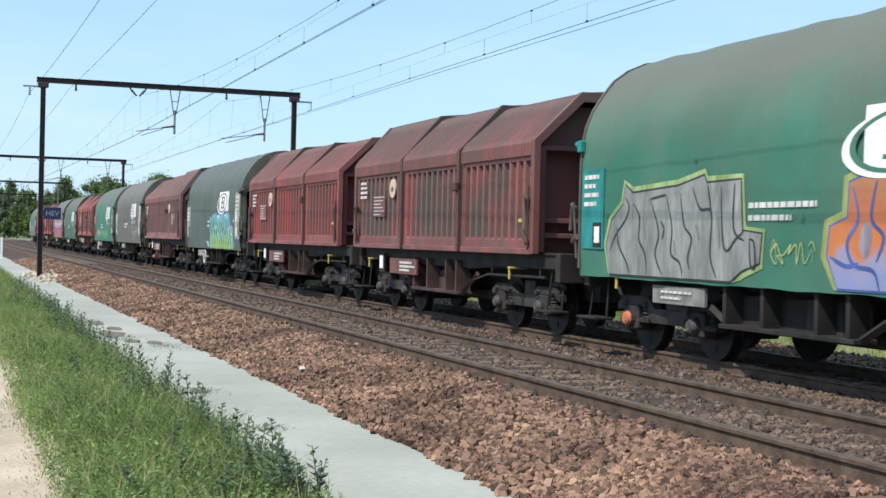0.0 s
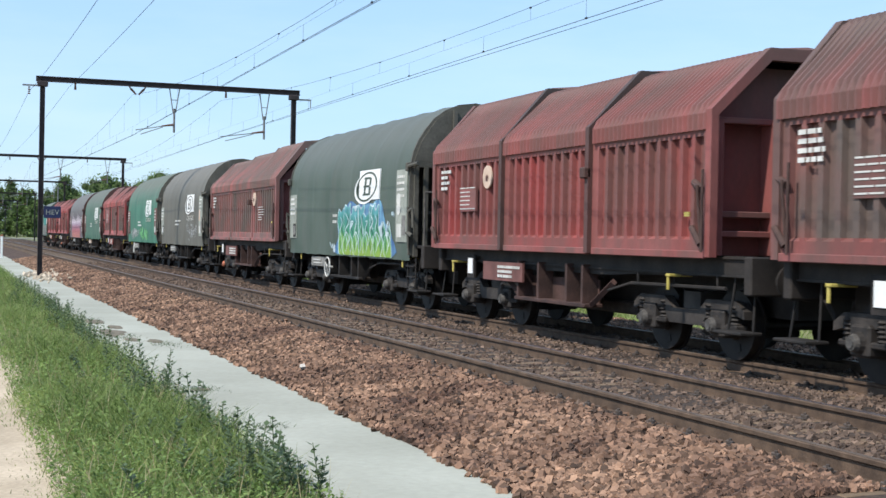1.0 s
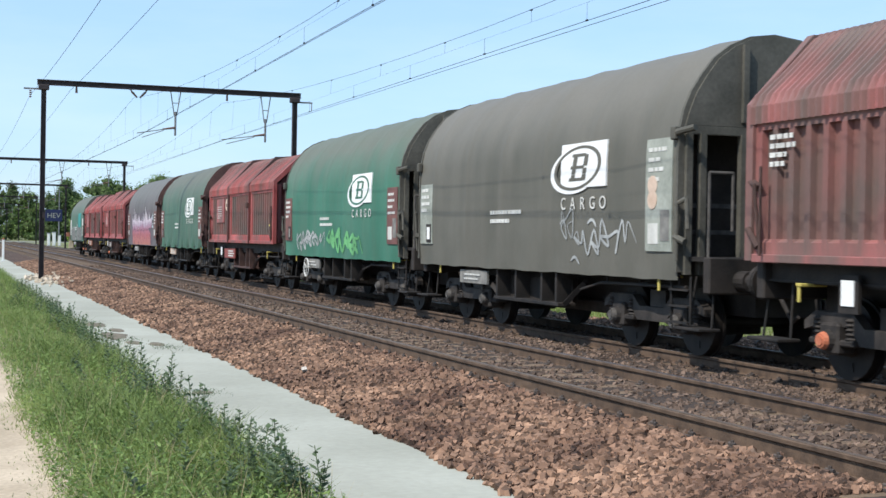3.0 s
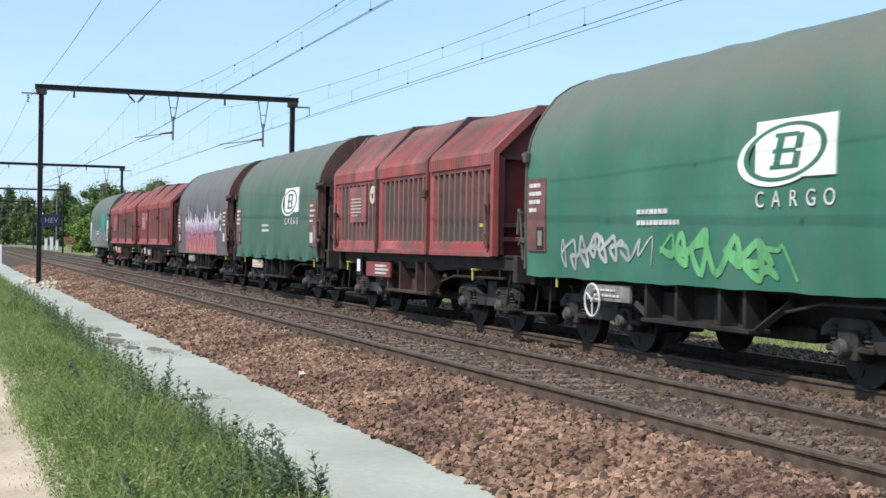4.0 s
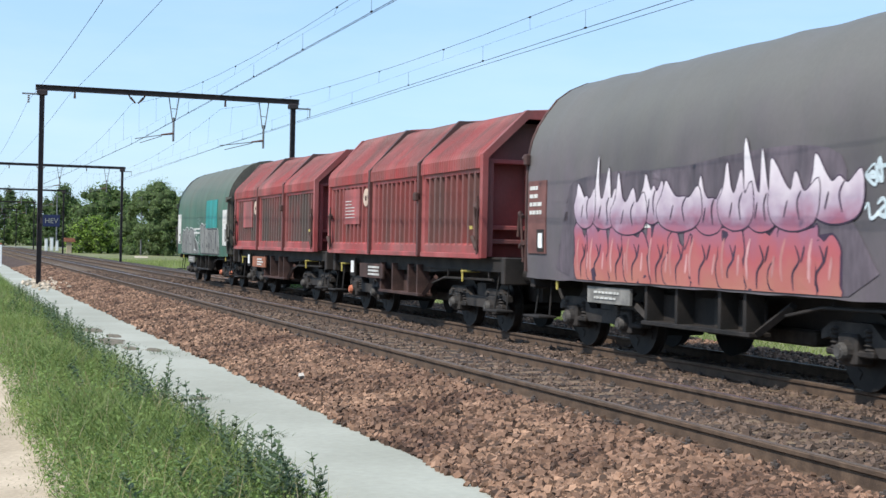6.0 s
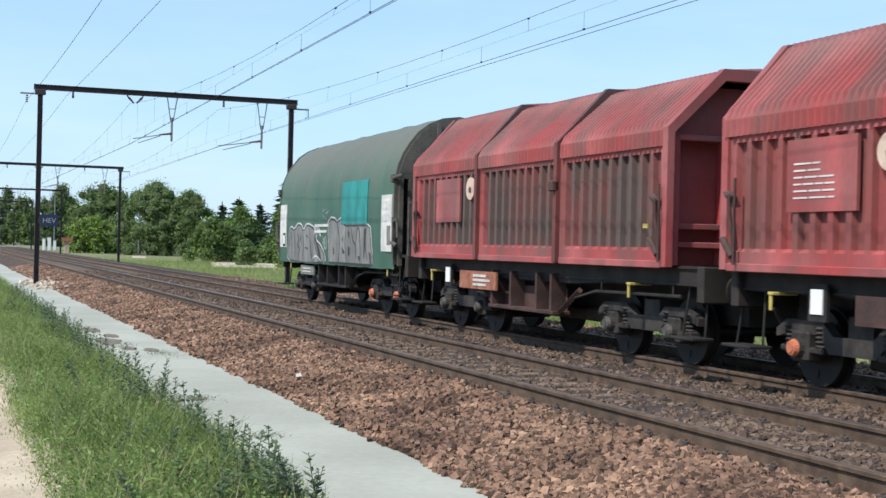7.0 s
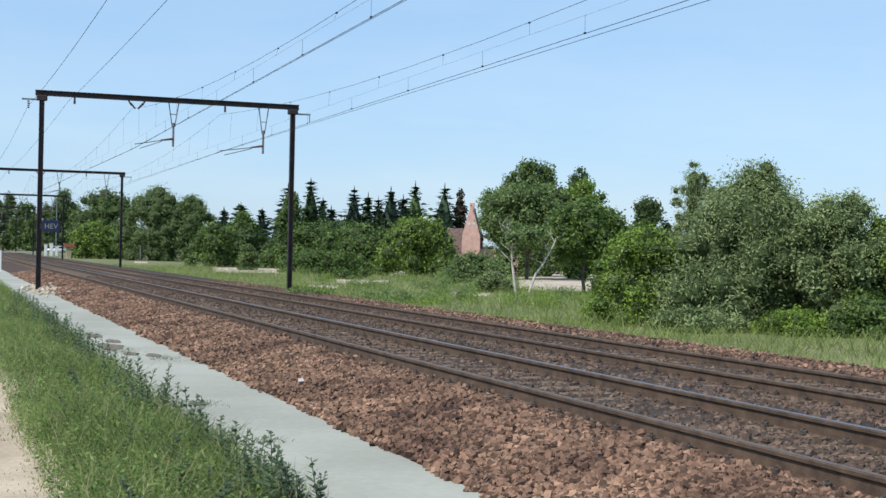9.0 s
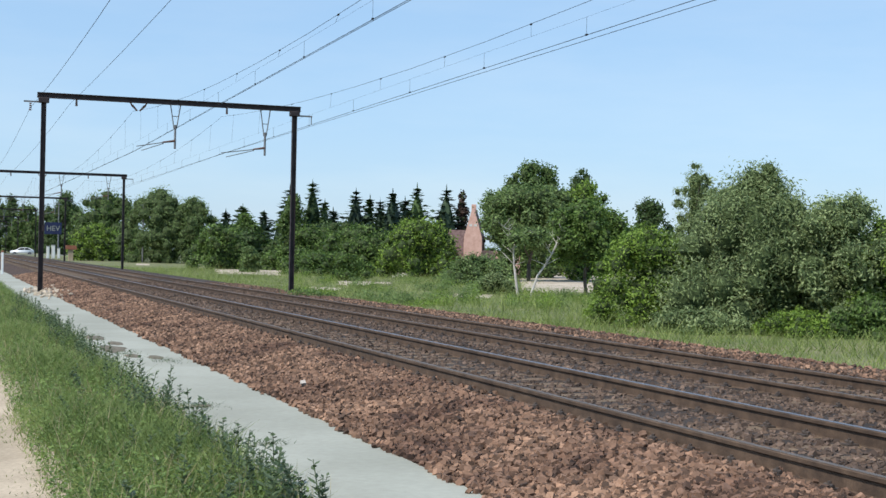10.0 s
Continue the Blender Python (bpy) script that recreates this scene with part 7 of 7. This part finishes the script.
def crossing():
    g = thing("road", pose(0, 262, 0), "road crossing the tracks in the distance", "road", kind="structure")
    part("carriageway", box(B(), -60, 140, -3, 3, -0.25, -0.06), M["textile"], g)
    for x, h, wd in ((16.7, 2.2, 0.5), (17.6, 2.4, 0.6), (18.5, 1.9, 0.5)):
        t = thing("cabinet", pose(x, 246, -0.7), "pale grey signalling cabinet by the crossing", "cabinet", "crossing cabinets")
        part("body", box(B(), -wd / 2, wd / 2, -0.4, 0.4, 0, h, 0.04), M["offwhite"], t)
        part("lid", box(B(), -wd / 2 - 0.06, wd / 2 + 0.06, -0.46, 0.46, h, h + 0.08, 0.02), M["grey_steel"], t)
        part("door", box(B(), -wd / 2 + 0.08, wd / 2 - 0.08, -0.43, -0.405, 0.15, h - 0.15), M["white"], t)
    for x, y, h in ((18.4, 246, 10.0), (27.5, 205, 9.0)):
        t = thing("telegraph_pole", pose(x, y, -0.7), "thin grey pole by the line", "pole")
        part("shaft", rod(B(), (0, 0, 0), (0, 0, h), 0.14, 0.09), M["grey_steel"], t)
        part("cross_arm", box(B(), -0.5, 0.5, -0.06, 0.06, h - 0.5, h - 0.38), M["grey_steel"], t)
    t = thing("kiosk", pose(17.3, 207, -0.65), "small orange-brown hut under the trees", "hut")
    part("wall", box(B(), -0.35, 0.35, -0.35, 0.35, 0.0, 1.7, 0.03), M["sand"], t)
    part("roof", prism(B(), [(-0.9, 1.7), (0.9, 1.7), (0.7, 2.3), (-0.7, 2.3)], -0.5, 0.5), M["rust"], t)
    t = thing("marker_post", pose(3.28, 88, -0.37), "short white marker post beside the ballast", "post")
    part("shaft", box(B(), -0.07, 0.07, -0.07, 0.07, 0, 1.35, 0.015), M["white"], t)
    part("cap", box(B(), -0.08, 0.08, -0.08, 0.08, 1.352, 1.45, 0.02), M["rust"], t)


crossing()


def car():
    c = thing("car", pose(40, 262, 0), "silver-white hatchback car crossing in the distance", "car")
    side = [(-2.1, 0.35), (-2.1, 0.72), (-1.95, 0.85), (-1.15, 0.95), (-0.45, 1.40), (0.9, 1.47), (1.75, 1.15), (2.02, 0.95), (2.1, 0.6), (2.08, 0.35)]
    bm = B()
    prof = [(x, z) for x, z in side]
    prism(bm, prof, -0.85, 0.85)
    bmesh.ops.bevel(bm, geom=list(bm.edges), offset=0.05, segments=2, affect='EDGES')
    body = part("body", bm, M["carpaint"], c, "silver-white body", True)
    for s in (-1, 1):
        bm = prism(B(), [(-0.95, 1.0), (-0.40, 1.34), (0.30, 1.38), (0.30, 1.0)], s * 0.852 - 0.006, s * 0.852 + 0.006)
        part("window", bm, M["glass"], body, "dark side window")
        bm = prism(B(), [(0.38, 1.0), (0.38, 1.38), (0.95, 1.38), (1.55, 1.08), (1.5, 1.0)], s * 0.852 - 0.006, s * 0.852 + 0.006)
        part("window", bm, M["glass"], body, "dark side window")
        for y in (-1.35, 1.30):
            wheel = part("wheel", rod(B(), (y, s * 0.70, 0.32), (y, s * 0.88, 0.32), 0.32, sides=20), M["rubber"], c, "black tyre")
            part("rim", rod(B(), (y, s * 0.86, 0.32), (y, s * 0.89, 0.32), 0.2, sides=16), M["grey_steel"], wheel, "silver rim")
    bm = B()
    vs = [bm.verts.new(v) for v in ((-1.12, -0.72, 0.985), (-1.12, 0.72, 0.985), (-0.50, 0.66, 1.39), (-0.50, -0.66, 1.39))]
    bm.faces.new(vs)
    for v in bm.verts:
        v.co += Vector((-0.02, 0, 0.015))
    part("windscreen", bm, M["glass"], body, "dark windscreen")
    for s in (-1, 1):
        part("headlight", box(B(), -2.12, -2.05, s * 0.6 - 0.15, s * 0.6 + 0.15, 0.62, 0.74, 0.02), M["white"], body, "headlight")
    return c


CAR = car()


# ---- ballast stones, sleepers and clips: pieces by the hundred, last ----
def rocks(seed, x, y, z, size, material, name):
    """Broken stones: jittered eight-cornered lumps in one mesh."""
    rg = np.random.default_rng(seed)
    n = len(x)
    corners = np.array([[sx, sy, sz] for sx in (-1, 1) for sy in (-1, 1) for sz in (-1, 1)], float)
    v = corners[None] * (0.55 + 0.45 * rg.random((n, 8, 3))) * np.stack([np.ones(n), 0.5 + 0.5 * rg.random(n), 0.55 + 0.45 * rg.random(n)], 1)[:, None, :]
    q = rg.normal(size=(n, 4))
    q[:, 1:3] *= 0.6
    q /= np.linalg.norm(q, axis=1)[:, None]
    w_, a, b, c = q.T
    R = np.stack([np.stack([1 - 2 * (b * b + c * c), 2 * (a * b - c * w_), 2 * (a * c + b * w_)], 1),
                  np.stack([2 * (a * b + c * w_), 1 - 2 * (a * a + c * c), 2 * (b * c - a * w_)], 1),
                  np.stack([2 * (a * c - b * w_), 2 * (b * c + a * w_), 1 - 2 * (a * a + b * b)], 1)], 1)
    v = np.einsum('nij,nkj->nki', R, v) * size[:, None, None] + np.stack([x, y, z], 1)[:, None, :]
    quads = np.array([[0, 1, 3, 2], [4, 6, 7, 5], [0, 4, 5, 1], [2, 3, 7, 6], [0, 2, 6, 4], [1, 5, 7, 3]])
    faces = (np.arange(n)[:, None, None] * 8 + quads[None]).reshape(-1, 4)
    return fast(name, v.reshape(-1, 3), faces, material)


def lay_ballast():
    rg = np.random.default_rng(17)
    px, pz = [p[0] for p in PROFILE], [p[1] for p in PROFILE]
    n = 36000
    y = 7.0 + 75 * rg.random(n) ** 1.9
    x = 3.64 + 1.8 * rg.random(n) + 0.10 * rg.normal(size=n)
    ok = x > 3.69 + 0.025 * np.sin(y * 1.37) + 0.02 * np.sin(y * 4.7 + 1) + 0.03 * rg.normal(size=n)
    x, y = x[ok], y[ok]
    s = (0.022 + 0.022 * rg.random(len(x)) ** 1.6) * (1 + np.clip((y - 20) / 60, 0, 0.8))
    ob = new("ballast_stones", rocks(18, x, y, np.interp(x, px, pz) + 0.005 + 0.012 * rg.random(len(x)), s, M["stone"], "ballast_stones"))
    tagged(ob, "brown crushed stones on the ballast shoulder", "ballast", kind="stuff")
    n = 34000
    y = 8.0 + 60 * rg.random(n) ** 1.8
    x = 5.35 + 8.8 * rg.random(n)
    ok = np.ones(n, bool)
    inside = rg.random(n) < 0.35
    x[inside] = rg.choice([TRACK_1, TRACK_2], inside.sum()) + rg.uniform(-1.5, 1.5, inside.sum())
    for c in (TRACK_1 - .7535, TRACK_1 + .7535, TRACK_2 - .7535, TRACK_2 + .7535):
        ok &= np.abs(x - c) > 0.075
    x, y = x[ok], y[ok]
    s = (0.020 + 0.022 * rg.random(len(x))) * (1 + np.clip((y - 20) / 60, 0, 0.8))
    ob = new("ballast_stones", rocks(19, x, y, np.interp(x, px, pz) - np.where(np.minimum(np.abs(x - TRACK_1), np.abs(x - TRACK_2)) < 1.28, 0.013, 0.012) + 0.012 * rg.random(len(x)), s, M["darkstone"], "ballast_stones"))
    tagged(ob, "dark oily stones between and beside the rails", "ballast", kind="stuff")
    n = 5000
    y = 10.0 + 60 * rg.random(n) ** 1.5
    x = 12.6 + 1.8 * rg.random(n)
    ob = new("ballast_stones", rocks(20, x, y, np.interp(x, px, pz) + 0.01, 0.025 + 0.02 * rg.random(n), M["stone"], "ballast_stones"))
    tagged(ob, "brown stones at the far edge of the ballast", "ballast", kind="stuff")
    # stones that lie loose on the near shoulder, one by one
    protos = []
    for k in range(6):
        protos.append(rocks(40 + k, np.zeros(1), np.zeros(1), np.zeros(1), np.array([0.04]), M["stone"], "stone"))
    rnd = random.Random(6)
    for k in range(280):
        x = rnd.uniform(3.8, 5.4)
        y = 8.2 + 9 * rnd.random() ** 1.3
        ob = new("stone", protos[k % 6])
        ob.parent = GROUND["ballast"]
        ob.matrix_basis = pose(x, y, ground_z(x) + 0.03, rnd.uniform(0, 60), rnd.uniform(0, 60), rnd.uniform(0, 360)) @ Matrix.Scale(rnd.uniform(0.7, 1.15), 4)
    ob = new("stone", rocks(60, np.zeros(1), np.zeros(1), np.zeros(1), np.array([0.045]), M["paleface"], "pale_stone"))
    ob.parent = GROUND["ballast"]
    ob.matrix_basis = pose(4.15, 16.2, ground_z(4.15) + 0.05)
    tagged(ob, "pale stone")


lay_ballast()
soil_patches()


def lay_sleepers():
    for track, top in ((NEAR_TRACK, -0.147), (FAR_TRACK, -0.147)):
        bm = box(B(), -1.28, 1.28, -0.125, 0.125, -0.20, 0.0, 0.012)
        me = mesh_of(bm, "sleeper")
        me.materials.append(M["sleeper"])
        bm = B()
        for side in (-1, 1):
            for s in (-1, 1):
                x = side * 0.7535 + s * 0.125
                box(bm, x - 0.055, x + 0.055, -0.06, 0.06, 0, 0.018)
                rod(bm, (x, -0.045, 0.03), (x, 0.045, 0.03), 0.016, sides=6)
                rod(bm, (x, 0, 0.0), (x, 0, 0.06), 0.014, sides=6)
        clips = mesh_of(bm, "clips")
        clips.materials.append(M["clip"])
        for k in range(150):
            y = -2.0 + 0.6 * k
            ob = new("sleeper", me)
            ob.parent = track
            ob.matrix_basis = pose(0, y, top)
            if y < 45:
                c = new("rail_clips", clips)
                c.parent = ob
                c.matrix_basis = pose(0, 0, 0.001)
        bm = B()
        for k in range(150, 520):
            y = -2.0 + 0.6 * k
            box(bm, -1.28, 1.28, y - 0.125, y + 0.125, top - 0.2, top)
        tagged(part("sleepers", bm, M["sleeper"], track), kind="stuff")


lay_sleepers()


# ---- movement ----
PITCH_OF_WAGONS, FIRST = 11.885, 13.12


def run(t):
    """Metres that the train has gone at t seconds, at its even pace."""
    return 17.157 * t + 0.0575 * t * t


# by how much the train runs late (+) or early (-), in metres
LAG = [(0.0, 0.0), (0.5, 0.38), (1.0, 0.04), (1.5, 0.26), (2.0, -0.15), (2.5, 0.14), (3.0, -0.18), (4.5, 0.38), (5.0, 0.04), (5.5, 0.26), (7.0, -0.40),
       (7.5, 0.02), (8.0, -0.40), (8.5, 0.0), (10.0, 0.0)]
SLACK = {1: 0.08, 2: -0.08, 5: 0.25, 6: 0.05, 7: -0.18, 10: 0.30, 11: 0.12}  # couplings that are drawn out or pressed in


def lag(t):
    return float(np.interp(t, [a for a, _ in LAG], [b for _, b in LAG]))


def motions():
    for k, w in enumerate(TRAIN):
        walk(w, [(i / 2, pose(TRACK_2, FIRST + PITCH_OF_WAGONS * k + SLACK.get(k, 0.0) - run(i / 2) + lag(i / 2), DROP)) for i in range(21)])
    for ws, a in WHEELSETS:
        walk(ws, [(i / 30, pose(0, a, 0.46) @ Matrix.Rotation(run(i / 30) / 0.46, 4, 'X')) for i in range(301)])
    walk(CAR, [(i / 2, pose(13.2 - 6.4 * (i / 2 - 10.0), 262.0, ground_z(14.5) + 0.15)) for i in range(21)])


motions()
